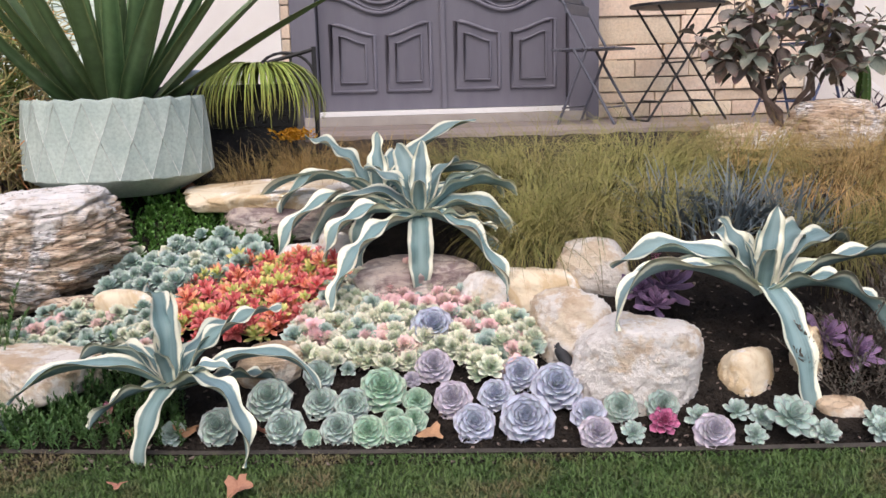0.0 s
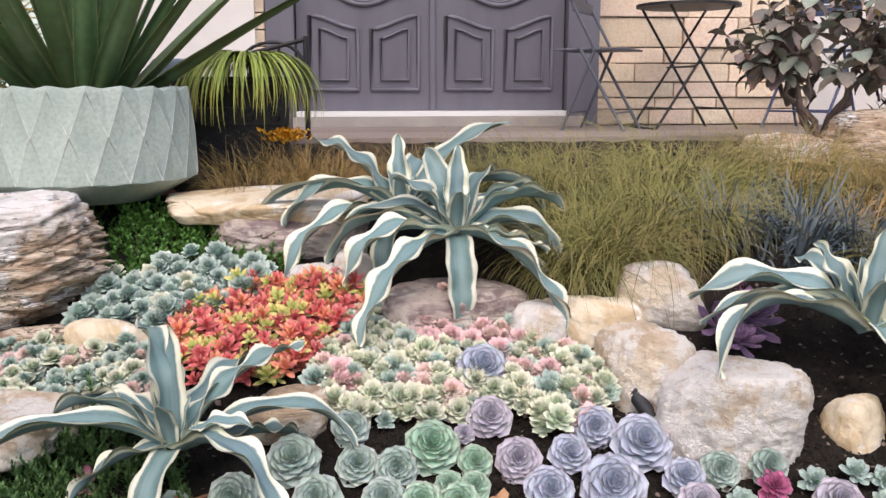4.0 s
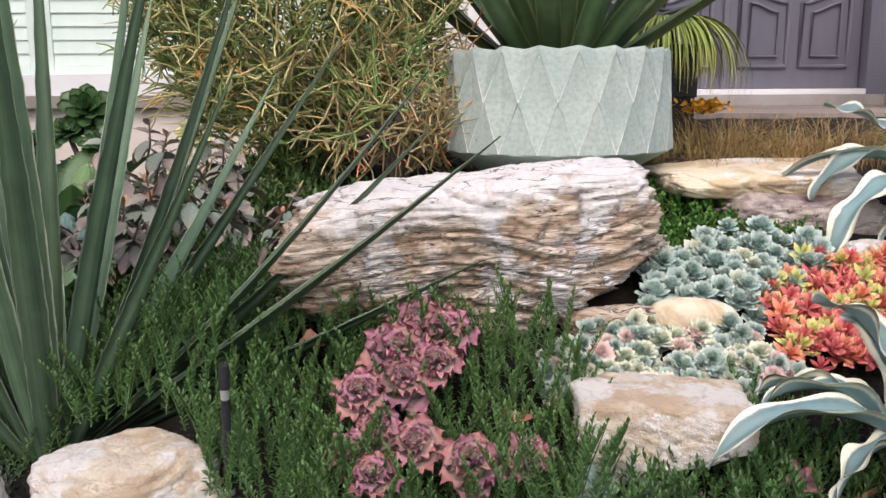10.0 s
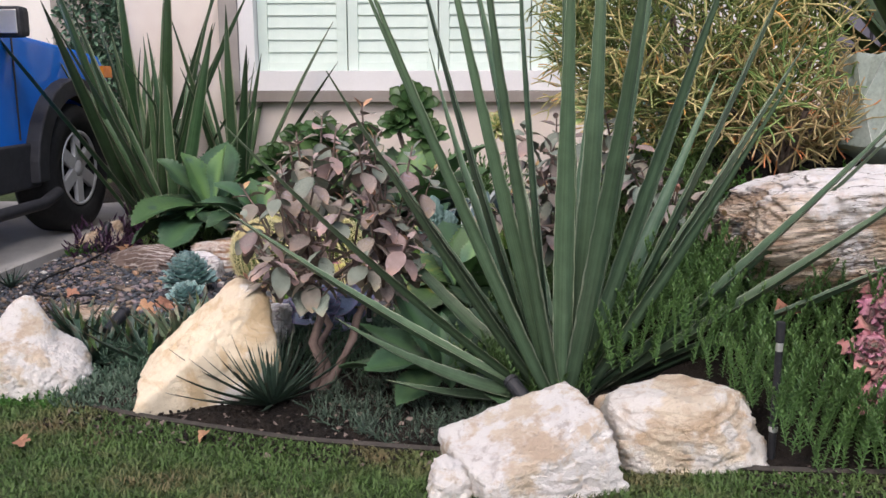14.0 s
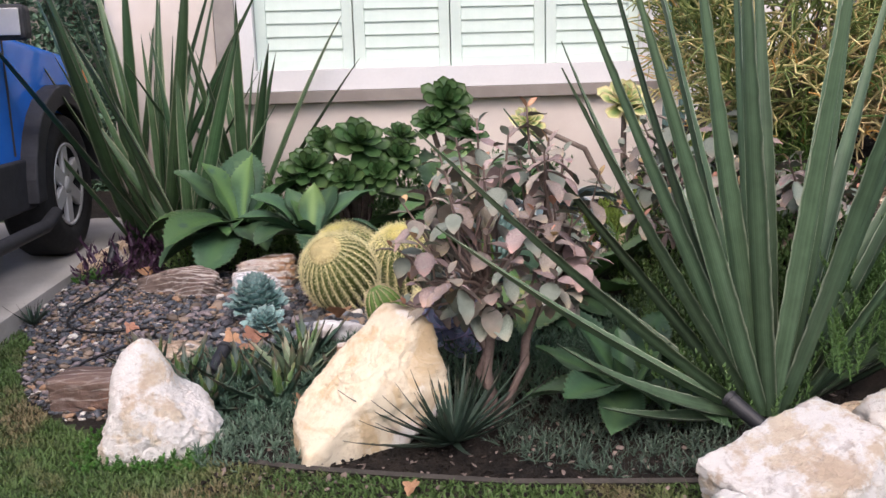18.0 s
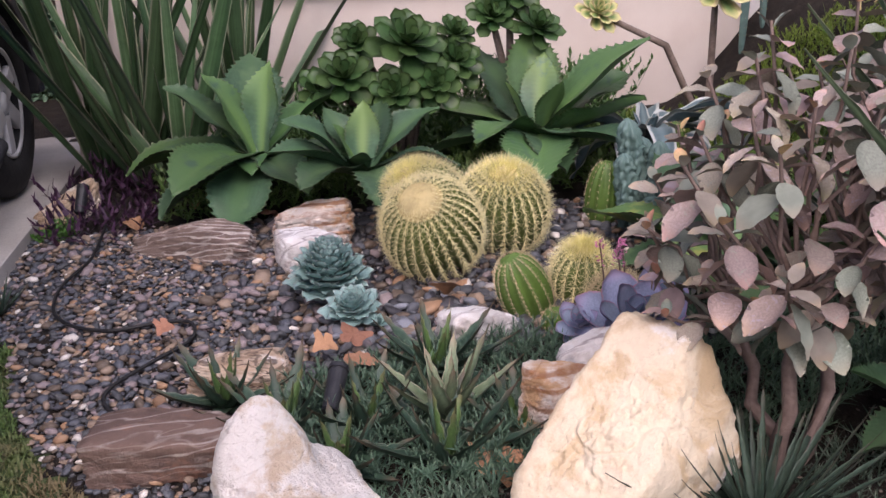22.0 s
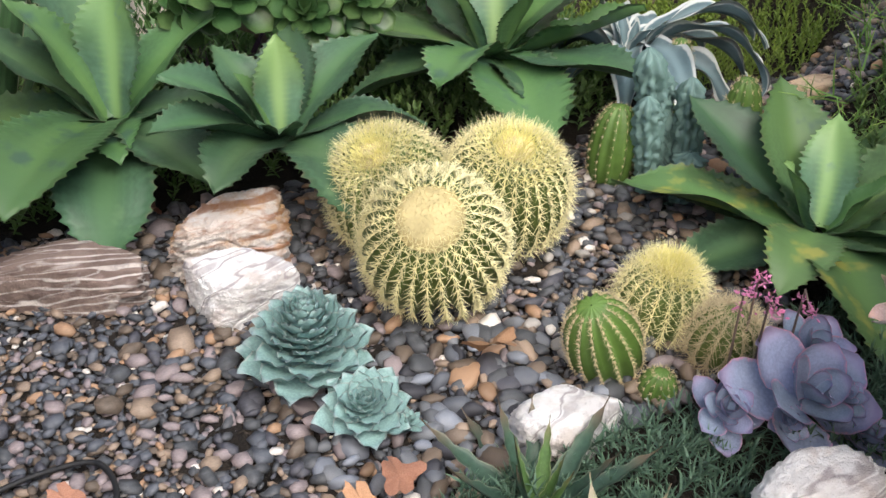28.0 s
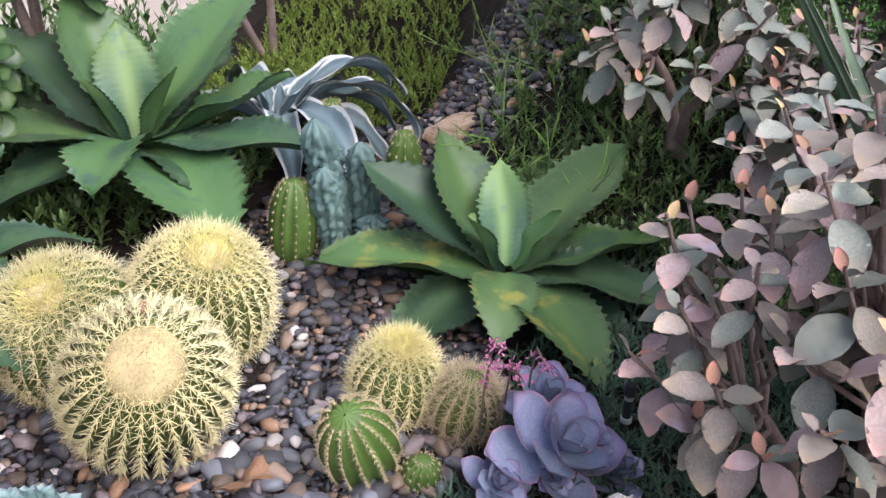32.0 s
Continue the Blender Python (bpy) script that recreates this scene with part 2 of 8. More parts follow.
M = dict(
    soil=rough_mat("soil", (0.020, 0.015, 0.011), (0.045, 0.033, 0.024), 14, 130, 0.95, 1.0, 0.03, (0.012, 0.009, 0.007)),
    turf=rough_mat("turf", (0.037, 0.063, 0.019), (0.063, 0.088, 0.030), 6, 120, 0.95, 0.8, 0.01, (0.118, 0.088, 0.051), (0.58, 0.75)),
    grass=rough_mat("grass_blade", (0.057, 0.110, 0.026), (0.091, 0.151, 0.041), 5, 40, 0.6, 0.0, 0.001, (0.151, 0.121, 0.060), (0.50, 0.68)),
    concrete=rough_mat("concrete", (0.42, 0.39, 0.35), (0.52, 0.49, 0.45), 4, 150, 0.85, 0.25, 0.004),
    edging=rough_mat("edging", (0.038, 0.034, 0.028), (0.07, 0.06, 0.05), 20, 80, 0.8, 0.3),
    stucco=rough_mat("stucco", (0.72, 0.63, 0.56), (0.78, 0.70, 0.63), 3, 220, 0.9, 0.6, 0.004, speck=0.22),
    cream=rough_mat("cream_stucco", (0.74, 0.70, 0.66), (0.80, 0.77, 0.73), 3, 200, 0.9, 0.4, 0.003, speck=0.22),
    trim=rough_mat("grey_paint", (0.30, 0.27, 0.25), (0.36, 0.33, 0.30), 6, 90, 0.6, 0.1, speck=0.07),
    taupe=rough_mat("taupe_paint", (0.25, 0.215, 0.19), (0.30, 0.265, 0.235), 6, 90, 0.6, 0.1, speck=0.07),
    white=rough_mat("white_paint", (0.720, 0.711, 0.702), (0.756, 0.747, 0.738), 4, 60, 0.5, 0.06, speck=0.07),
    mint=rough_mat("mint_paint", (0.594, 0.702, 0.630), (0.648, 0.747, 0.675), 4, 60, 0.45, 0.05, speck=0.07),
    door=rough_mat("grey_door_paint", (0.125, 0.12, 0.15), (0.15, 0.145, 0.175), 5, 70, 0.42, 0.1, 0.003, stretch=(1, 1, 0.2), speck=0.07),
    wallstone=rough_mat("wall_stone", (0.78, 0.62, 0.46), (0.86, 0.73, 0.58), 7, 60, 0.85, 0.5, 0.01, (0.74, 0.42, 0.27), (0.56, 0.75), vari=0.14, hue=0.012),
    mortar=rough_mat("mortar", (0.20, 0.16, 0.13), (0.28, 0.23, 0.19), 12, 90, 0.95, 0.5),
    plank=rough_mat("deck_plank", (0.21, 0.17, 0.15), (0.32, 0.27, 0.25), 4, 60, 0.7, 0.3, 0.005, vari=0.15, stretch=(0.25, 6, 1)),
    aluminium=rough_mat("aluminium", (0.75, 0.75, 0.76), (0.8, 0.8, 0.8), 9, 90, 0.35, 0.05, metal=0.8, speck=0.07),
    iron=rough_mat("black_iron", (0.02, 0.02, 0.022), (0.04, 0.04, 0.04), 20, 120, 0.5, 0.1),
    chair=rough_mat("slate_metal", (0.085, 0.09, 0.115), (0.11, 0.115, 0.14), 20, 120, 0.45, 0.08, speck=0.07),
    navy=rough_mat("navy_metal", (0.05, 0.07, 0.14), (0.07, 0.09, 0.17), 20, 120, 0.45, 0.08, speck=0.07),
    sage=rough_mat("sage_concrete", (0.38, 0.46, 0.42), (0.46, 0.53, 0.48), 6, 70, 0.75, 0.25, 0.006, (0.27, 0.33, 0.31), (0.55, 0.8)),
    sage_line=rough_mat("worn_concrete_ridge", (0.55, 0.58, 0.54), (0.63, 0.66, 0.62), 6, 70, 0.8, 0.2),
    blackbox=rough_mat("black_glazed_box", (0.018, 0.018, 0.022), (0.035, 0.035, 0.04), 12, 60, 0.35, 0.1),
    lightblue=rough_mat("blue_glaze", (0.35, 0.45, 0.58), (0.5, 0.58, 0.68), 9, 50, 0.4, 0.05, speck=0.07),
    carpaint=rough_mat("blue_car_paint", (0.012, 0.17, 0.70), (0.016, 0.20, 0.76), 2, 20, 0.16, 0.0, speck=0.07),
    tyre=rough_mat("tyre_rubber", (0.014, 0.014, 0.015), (0.025, 0.025, 0.026), 20, 120, 0.75, 0.2),
    cladding=rough_mat("black_plastic", (0.03, 0.03, 0.034), (0.045, 0.045, 0.05), 20, 150, 0.6, 0.15),
    rim=rough_mat("alloy_rim", (0.60, 0.60, 0.61), (0.70, 0.70, 0.71), 9, 60, 0.30, 0.02, metal=0.25, speck=0.07),
    carglass=rough_mat("tinted_glass", (0.01, 0.012, 0.015), (0.015, 0.02, 0.022), 5, 30, 0.05, 0.0, speck=0.07),
    amber=rough_mat("amber_lens", (0.75, 0.22, 0.02), (0.85, 0.3, 0.04), 9, 60, 0.2, 0.0),
    lampblack=rough_mat("lamp_black", (0.02, 0.021, 0.025), (0.035, 0.036, 0.04), 20, 120, 0.45, 0.05),
    hose=rough_mat("drip_hose", (0.012, 0.012, 0.013), (0.02, 0.02, 0.021), 20, 120, 0.55, 0.05),
    bark=rough_mat("bark", (0.16, 0.12, 0.10), (0.27, 0.21, 0.18), 12, 80, 0.85, 0.6, 0.006),
    stem=rough_mat("pale_stem", (0.174, 0.124, 0.105), (0.236, 0.174, 0.149), 14, 90, 0.75, 0.3),
    dryleaf=rough_mat("dry_leaf", (0.36, 0.17, 0.10), (0.50, 0.27, 0.17), 18, 90, 0.7, 0.3, vari=0.22, hue=0.015),
    rust=rough_mat("rust_mum", (0.75, 0.36, 0.02), (0.85, 0.45, 0.04), 30, 90, 0.7, 0.4),
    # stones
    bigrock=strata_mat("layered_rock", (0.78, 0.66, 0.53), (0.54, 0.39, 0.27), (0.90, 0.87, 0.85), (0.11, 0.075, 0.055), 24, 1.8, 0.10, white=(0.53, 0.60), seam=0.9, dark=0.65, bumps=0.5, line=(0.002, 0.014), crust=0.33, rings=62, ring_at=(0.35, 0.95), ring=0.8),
    tanrock=strata_mat("tan_rock", (0.829, 0.650, 0.459), (0.627, 0.437, 0.280), (0.941, 0.851, 0.728), (0.246, 0.146, 0.090), 12, 2.4, 0.2, white=(0.50, 0.58), dark=0.5, rings=24, ring_at=(0.75, 0.97), ring=0.5),
    whiterock=strata_mat("white_rock", (0.78, 0.67, 0.52), (0.66, 0.52, 0.38), (0.92, 0.88, 0.83), (0.30, 0.22, 0.17), 7, 3.0, 0.3, bumps=0.6, white=(0.39, 0.47), dark=0.4, seam=0.12),
    veinrock=strata_mat("veined_rock", (0.84, 0.82, 0.80), (0.68, 0.62, 0.58), (0.90, 0.89, 0.88), (0.30, 0.25, 0.26), 9, 2.6, 0.3, bumps=0.5, white=(0.46, 0.53), dark=0.3, seam=0.7, rings=18, ring_at=(0.75, 0.97), ring=0.5, dip=0.6),
    blockrock=strata_mat("cream_block_rock", (0.84, 0.73, 0.57), (0.66, 0.50, 0.34), (0.91, 0.86, 0.79), (0.34, 0.22, 0.13), 8, 2.4, 0.3, bumps=0.6, white=(0.44, 0.52), dark=0.35, seam=0.2),
    creamrock=strata_mat("cream_rock", (0.78, 0.68, 0.51), (0.64, 0.49, 0.30), (0.86, 0.82, 0.76), (0.40, 0.28, 0.18), 4, 3.2, 0.4, bumps=0.35, white=(0.53, 0.60), dark=0.2, seam=0.08),
    brownrock=strata_mat("banded_brown_rock", (0.27, 0.18, 0.145), (0.18, 0.12, 0.10), (0.36, 0.19, 0.13), (0.66, 0.58, 0.52), 11, 0.3, 0.12, white=(0.52, 0.64), seam=0.3, dark=0.1, rings=26, ring_at=(0.70, 0.99), ring=0.75, dip=0.45, lines=38),
    stripedrock=strata_mat("striped_rock", (0.34, 0.25, 0.21), (0.22, 0.155, 0.13), (0.42, 0.31, 0.26), (0.80, 0.73, 0.67), 11, 0.3, 0.12, white=(0.55, 0.66), seam=0.5, dark=0.1, rings=22, ring_at=(0.50, 0.95), ring=0.9, dip=0.45, lines=52),
    rustrock=strata_mat("rust_veined_rock", (0.80, 0.72, 0.65), (0.64, 0.40, 0.22), (0.84, 0.79, 0.75), (0.38, 0.15, 0.05), 9, 1.0, 0.1, white=(0.50, 0.58), dark=0.5, rings=10, ring_at=(0.25, 0.9), ring=0.8, dip=0.3, lines=26),
    purplerock=strata_mat("purple_ledge_rock", (0.64, 0.54, 0.47), (0.30, 0.22, 0.22), (0.76, 0.69, 0.62), (0.18, 0.125, 0.125), 12, 2.0, 0.1, white=(0.50, 0.60), dark=0.6, rings=30, ring=0.5),
)
PEBBLE = [rough_mat("pebble_" + n, a, b, 30, 150, 0.55, 0.12, 0.003, vari=0.42, stretch=(1, 2.5, 3)) for n, a, b in (
    ("slate", (0.097, 0.103, 0.111), (0.164, 0.171, 0.184)), ("dark", (0.049, 0.049, 0.058), (0.083, 0.083, 0.097)), ("blue", (0.146, 0.160, 0.189), (0.213, 0.228, 0.257)),
    ("tan", (0.261, 0.194, 0.140), (0.339, 0.257, 0.194)), ("rust", (0.291, 0.175, 0.107), (0.349, 0.224, 0.135)), ("pale", (0.446, 0.417, 0.378), (0.582, 0.543, 0.495)), ("mauve", (0.194, 0.160, 0.160), (0.261, 0.213, 0.213)), ("brown", (0.156, 0.117, 0.086), (0.242, 0.189, 0.146)))]
L = dict(
    agave=leaf_mat("variegated_agave", (0.140, 0.230, 0.230), (0.190, 0.269, 0.258), (0.700, 0.700, 0.560), 0.71, (0.190, 0.291, 0.291), 0.5, 0.16, 0.01, streak=0.22, tip_at=(0.5, 1.0)),
    agave_cream=leaf_mat("broad_edged_variegated_agave", (0.125, 0.205, 0.215), (0.170, 0.250, 0.245), (0.720, 0.715, 0.560), 0.58, (0.165, 0.255, 0.265), 0.5, 0.16, 0.01, streak=0.3, tip_at=(0.5, 1.0)),
    agave_back=leaf_mat("variegated_agave_small", (0.12, 0.19, 0.21), None, (0.56, 0.60, 0.58), 0.74, (0.16, 0.24, 0.26), 0.5, 0.10),
    planter=leaf_mat("planter_sword_leaf", (0.095, 0.165, 0.068), (0.13, 0.21, 0.085), (0.26, 0.32, 0.14), 0.92, None, 0.45, 0.18, 0.01, tip_at=(0.3, 1)),
    yucca=leaf_mat("sword_leaf", (0.089, 0.146, 0.084), (0.119, 0.178, 0.103), (0.432, 0.486, 0.356), 0.93, None, 0.45, 0.22, 0.01, streak=0.25),
    tall=leaf_mat("tall_sword_leaf", (0.06, 0.12, 0.05), (0.08, 0.13, 0.07), (0.34, 0.36, 0.24), 0.84, None, 0.5, 0.25, 0.012, streak=0.35),
    green=leaf_mat("green_agave", (0.059, 0.123, 0.049), (0.072, 0.146, 0.049), (0.168, 0.166, 0.093), 0.995, (0.095, 0.180, 0.056), 0.42, 0.18, 0.012, (0.045, 0.096, 0.056), tip_at=(0.2, 0.9), streak=0.2),
    green_dark=leaf_mat("dark_green_agave", (0.042, 0.090, 0.049), (0.051, 0.109, 0.049), (0.140, 0.133, 0.080), 0.995, (0.059, 0.123, 0.053), 0.46, 0.2, 0.012, (0.070, 0.133, 0.060), streak=0.2),
    green_new=leaf_mat("green_agave_heart", (0.093, 0.185, 0.113), (0.185, 0.311, 0.105), (0.159, 0.172, 0.113), 0.99, (0.212, 0.344, 0.137), 0.42, 0.10, 0.01, (0.105, 0.199, 0.162), tip_at=(0.35, 0.95)),
    green_mark=leaf_mat("marked_green_agave", (0.063, 0.129, 0.049), (0.077, 0.146, 0.049), (0.140, 0.120, 0.066), 0.995, (0.084, 0.166, 0.053), 0.45, 0.14, 0.01, (0.209, 0.226, 0.053), tip_at=(0.3, 1.0)),
    dyckia=leaf_mat("dyckia_leaf", (0.05, 0.085, 0.06), (0.09, 0.08, 0.06), None, 0.9, None, 0.5, 0.2),
    aloe=leaf_mat("aloe_leaf", (0.041, 0.082, 0.055), (0.132, 0.090, 0.060), (0.168, 0.204, 0.144), 0.9, None, 0.45, 0.2, 0.01),
    aloe_heart=leaf_mat("aloe_heart", (0.085, 0.16, 0.05), (0.16, 0.14, 0.07), (0.28, 0.32, 0.16), 0.9, None, 0.45, 0.15),
    spotted=leaf_mat("spotted_aloe", (0.20, 0.27, 0.16), (0.28, 0.21, 0.15), (0.42, 0.40, 0.30), 0.9, None, 0.5, 0.15, 0.01, (0.12, 0.20, 0.12)),
    blue=leaf_mat("blue_echeveria", (0.57, 0.63, 0.76), (0.70, 0.72, 0.82), (0.74, 0.70, 0.76), 0.86, None, 0.6, 0.07, 0.01, tip_at=(0.7, 1.0), sss=0.1),
    lilac=leaf_mat("lilac_echeveria", (0.58, 0.58, 0.68), (0.70, 0.63, 0.70), (0.80, 0.72, 0.75), 0.84, None, 0.6, 0.07, 0.01, sss=0.1),
    mintr=leaf_mat("mint_echeveria", (0.44, 0.68, 0.52), (0.66, 0.76, 0.62), (0.70, 0.70, 0.58), 0.88, None, 0.55, 0.08, 0.012, tip_at=(0.75, 1.0), sss=0.1),
    seagreen=leaf_mat("grey_green_echeveria", (0.48, 0.63, 0.57), (0.66, 0.74, 0.68), (0.70, 0.68, 0.65), 0.86, None, 0.55, 0.08, 0.012, tip_at=(0.75, 1.0), sss=0.1),
    blueag=leaf_mat("blue_grey_rosette", (0.285, 0.455, 0.430), (0.389, 0.497, 0.497), (0.432, 0.518, 0.497), 0.88, None, 0.6, 0.08, tip_at=(0.85, 1.0)),
    sedum=leaf_mat("pale_sedum", (0.630, 0.751, 0.579), (0.853, 0.833, 0.670), (0.873, 0.791, 0.650), 0.85, None, 0.55, 0.10, 0.02, tip_at=(0.5, 1.0), sss=0.1),
    sedum_pink=leaf_mat("pink_sedum", (0.784, 0.721, 0.615), (0.912, 0.615, 0.615), (0.890, 0.657, 0.636), 0.8, None, 0.55, 0.10, 0.02, tip_at=(0.35, 1.0), sss=0.1),
    sedum_blue=leaf_mat("blue_sedum", (0.447, 0.622, 0.554), (0.642, 0.729, 0.642), (0.642, 0.661, 0.603), 0.86, None, 0.55, 0.10, 0.015, tip_at=(0.6, 1.0), sss=0.1),
    red=leaf_mat("red_sedum", (0.80, 0.27, 0.18), (0.86, 0.38, 0.28), None, 0.9, None, 0.5, 0.18, 0.025, sss=0.1),
    orange=leaf_mat("orange_sedum", (0.90, 0.40, 0.20), (0.94, 0.52, 0.32), None, 0.9, None, 0.5, 0.18, 0.02, sss=0.1),
    lime=leaf_mat("lime_sedum", (0.58, 0.60, 0.20), (0.80, 0.52, 0.22), None, 0.9, None, 0.5, 0.18, 0.02, sss=0.1),
    ruffle=leaf_mat("pink_ruffled_echeveria", (0.263, 0.247, 0.201), (0.363, 0.139, 0.162), (0.417, 0.193, 0.217), 0.90, None, 0.45, 0.28, 0.03, (0.294, 0.147, 0.139), tip_at=(0.25, 0.85)),
    magenta=leaf_mat("magenta_echeveria", (0.50, 0.12, 0.26), (0.62, 0.20, 0.36), (0.66, 0.40, 0.50), 0.85, None, 0.5, 0.12),
    purple=leaf_mat("purple_echeveria", (0.24, 0.155, 0.28), (0.31, 0.19, 0.33), (0.42, 0.27, 0.42), 0.86, None, 0.5, 0.15, 0.015),
    greypurple=leaf_mat("grey_purple_echeveria", (0.262, 0.315, 0.446), (0.381, 0.328, 0.499), (0.629, 0.315, 0.446), 0.93, None, 0.5, 0.15, 0.02, tip_at=(0.7, 1.0)),
    kal=leaf_mat("felted_kalanchoe_leaf", (0.365, 0.307, 0.266), (0.431, 0.323, 0.241), None, 0.9, None, 0.7, 0.30, 0.045, (0.314, 0.314, 0.258)),
    kal_pink=leaf_mat("felted_kalanchoe_pink_leaf", (0.437, 0.350, 0.306), (0.526, 0.393, 0.280), None, 0.9, None, 0.7, 0.26, 0.04, (0.437, 0.368, 0.393)),
    kal_green=leaf_mat("felted_kalanchoe_green_leaf", (0.258, 0.296, 0.242), (0.296, 0.282, 0.219), None, 0.9, None, 0.7, 0.28, 0.03),
    kal_orange=leaf_mat("felted_kalanchoe_young_leaf", (0.528, 0.336, 0.192), (0.608, 0.320, 0.192), None, 0.9, None, 0.7, 0.2, 0.03),
    kal_dark=leaf_mat("dark_kalanchoe_leaf", (0.24, 0.21, 0.19), (0.32, 0.21, 0.18), None, 0.9, None, 0.7, 0.3, 0.04, (0.20, 0.23, 0.19)),
    aeonium=leaf_mat("aeonium_leaf", (0.044, 0.097, 0.030), (0.067, 0.123, 0.041), None, 0.9, None, 0.35, 0.15, 0.012),
    aeonium_pale=leaf_mat("variegated_aeonium_leaf", (0.40, 0.46, 0.16), (0.62, 0.58, 0.28), (0.70, 0.62, 0.34), 0.6, (0.14, 0.24, 0.08), 0.45, 0.1),
    trade=leaf_mat("purple_spiderwort_leaf", (0.05, 0.02, 0.042), (0.085, 0.03, 0.065), None, 0.9, None, 0.5, 0.25, 0.02),
    trail=leaf_mat("dark_groundcover_leaf", (0.099, 0.194, 0.056), (0.163, 0.275, 0.086), None, 0.9, None, 0.45, 0.25, 0.015),
    clover=leaf_mat("bright_groundcover_leaf", (0.088, 0.202, 0.035), (0.123, 0.264, 0.053), None, 0.9, None, 0.45, 0.25, 0.015),
    feather=leaf_mat("yellow_green_feather_leaf", (0.172, 0.250, 0.039), (0.265, 0.328, 0.062), None, 0.9, None, 0.5, 0.2, 0.01),
    senecio=leaf_mat("grey_mat_leaf", (0.086, 0.135, 0.090), (0.213, 0.271, 0.205), None, 0.9, None, 0.55, 0.25, 0.012),
    darkmat=leaf_mat("dark_mat_leaf", (0.112, 0.206, 0.131), (0.188, 0.294, 0.181), None, 0.9, None, 0.55, 0.25, 0.012),
    sedge=leaf_mat("sedge_blade", (0.243, 0.225, 0.068), (0.360, 0.270, 0.117), None, 0.9, None, 0.6, 0.2, 0.01, (0.153, 0.180, 0.045)),
    sedge_rust=leaf_mat("rusty_sedge_blade", (0.386, 0.258, 0.092), (0.478, 0.313, 0.147), None, 0.9, None, 0.6, 0.2, 0.01, (0.276, 0.230, 0.074)),
    spider=leaf_mat("yellow_green_blade", (0.34, 0.44, 0.08), (0.48, 0.45, 0.10), (0.45, 0.45, 0.15), 0.8, None, 0.5, 0.2, 0.01, (0.15, 0.26, 0.05)),
    chalk=leaf_mat("blue_chalk_finger", (0.14, 0.18, 0.20), (0.18, 0.21, 0.23), None, 0.9, None, 0.6, 0.2),
    wiry=leaf_mat("dark_wiry_twig", (0.13, 0.12, 0.095), (0.22, 0.16, 0.12), None, 0.9, None, 0.7, 0.35, 0.03, (0.12, 0.15, 0.12)),
    pencil=leaf_mat("pencil_stick", (0.17, 0.27, 0.075), (0.36, 0.42, 0.15), None, 0.9, None, 0.45, 0.2, 0.02, (0.30, 0.32, 0.10), tip_at=(0.2, 1.0)),
    pencil_green=leaf_mat("green_pencil_stick", (0.10, 0.22, 0.04), (0.22, 0.32, 0.07), None, 0.9, None, 0.5, 0.25, 0.02, tip_at=(0.2, 1.0)),
    pencil_gold=leaf_mat("golden_pencil_stick", (0.50, 0.46, 0.20), (0.66, 0.52, 0.25), None, 0.9, None, 0.45, 0.2, 0.02, (0.36, 0.37, 0.14), tip_at=(0.2, 1.0)),
    pencil_orange=leaf_mat("orange_pencil_tip", (0.66, 0.36, 0.10), (0.78, 0.36, 0.13), None, 0.9, None, 0.45, 0.2, 0.02, tip_at=(0.2, 1.0)),
    cactus=leaf_mat("barrel_skin", (0.108, 0.151, 0.036), None, None, 0.9, None, 0.5, 0.1),
    cactus_green=leaf_mat("green_cactus_skin", (0.107, 0.197, 0.041), None, None, 0.9, None, 0.45, 0.1),
    cactus_blue=leaf_mat("blue_cactus_skin", (0.13, 0.22, 0.20), None, None, 0.9, None, 0.55, 0.1),
    spine=leaf_mat("yellow_spine", (0.86, 0.79, 0.44), (0.90, 0.84, 0.56), None, 0.9, None, 0.5, 0.1),
    spine_pale=leaf_mat("pale_spine", (0.62, 0.52, 0.32), (0.70, 0.62, 0.42), None, 0.9, None, 0.5, 0.1),
    spine_new=leaf_mat("young_yellow_spine", (0.90, 0.84, 0.36), (0.93, 0.88, 0.50), None, 0.9, None, 0.5, 0.08),
    wool=leaf_mat("cactus_wool", (0.52, 0.44, 0.22), (0.72, 0.62, 0.36), None, 0.9, None, 0.9, 0.1),
    flower=leaf_mat("pink_flower", (0.68, 0.22, 0.42), (0.75, 0.36, 0.52), None, 0.9, None, 0.5, 0.15),
)

# ---- geometry helpers ----
def link(name, me, material, parent=None, label="", m=None):
    if material and not me.materials:
        me.materials.append(material)
    ob = new(name, me)
    ob.parent = parent
    if m is not None:
        ob.matrix_local = m
    if label:
        ob["label"] = label
    return ob


def empty(name, m, label, category, group="", kind=""):
    ob = new(name)
    ob.empty_display_size = 0.05
    ob.matrix_world = m
    return tagged(ob, label, category, group, kind)


def geo_mesh(name, geo, smooth=True):
    v, f, uv = geo
    me = bpy.data.meshes.new(name)
    me.from_pydata(np.asarray(v).tolist(), [], f if isinstance(f, list) else f.tolist())
    if uv is not None:
        lay = me.uv_layers.new(name="UVMap")
        idx = np.empty(len(me.loops), dtype=np.int32)
        me.loops.foreach_get("vertex_index", idx)
        lay.data.foreach_set("uv", np.asarray(uv, dtype=np.float32)[idx].ravel())
    if smooth:
        me.polygons.foreach_set("use_smooth", [True] * len(me.polygons))
    me.update()
    return me


def join(geos):
    vs, fs, us, n = [], [], [], 0
    for v, f, u in geos:
        vs.append(v)
        fs.append(np.asarray(f) + n)
        us.append(u)
        n += len(v)
    return np.concatenate(vs), np.concatenate(fs), np.concatenate(us)


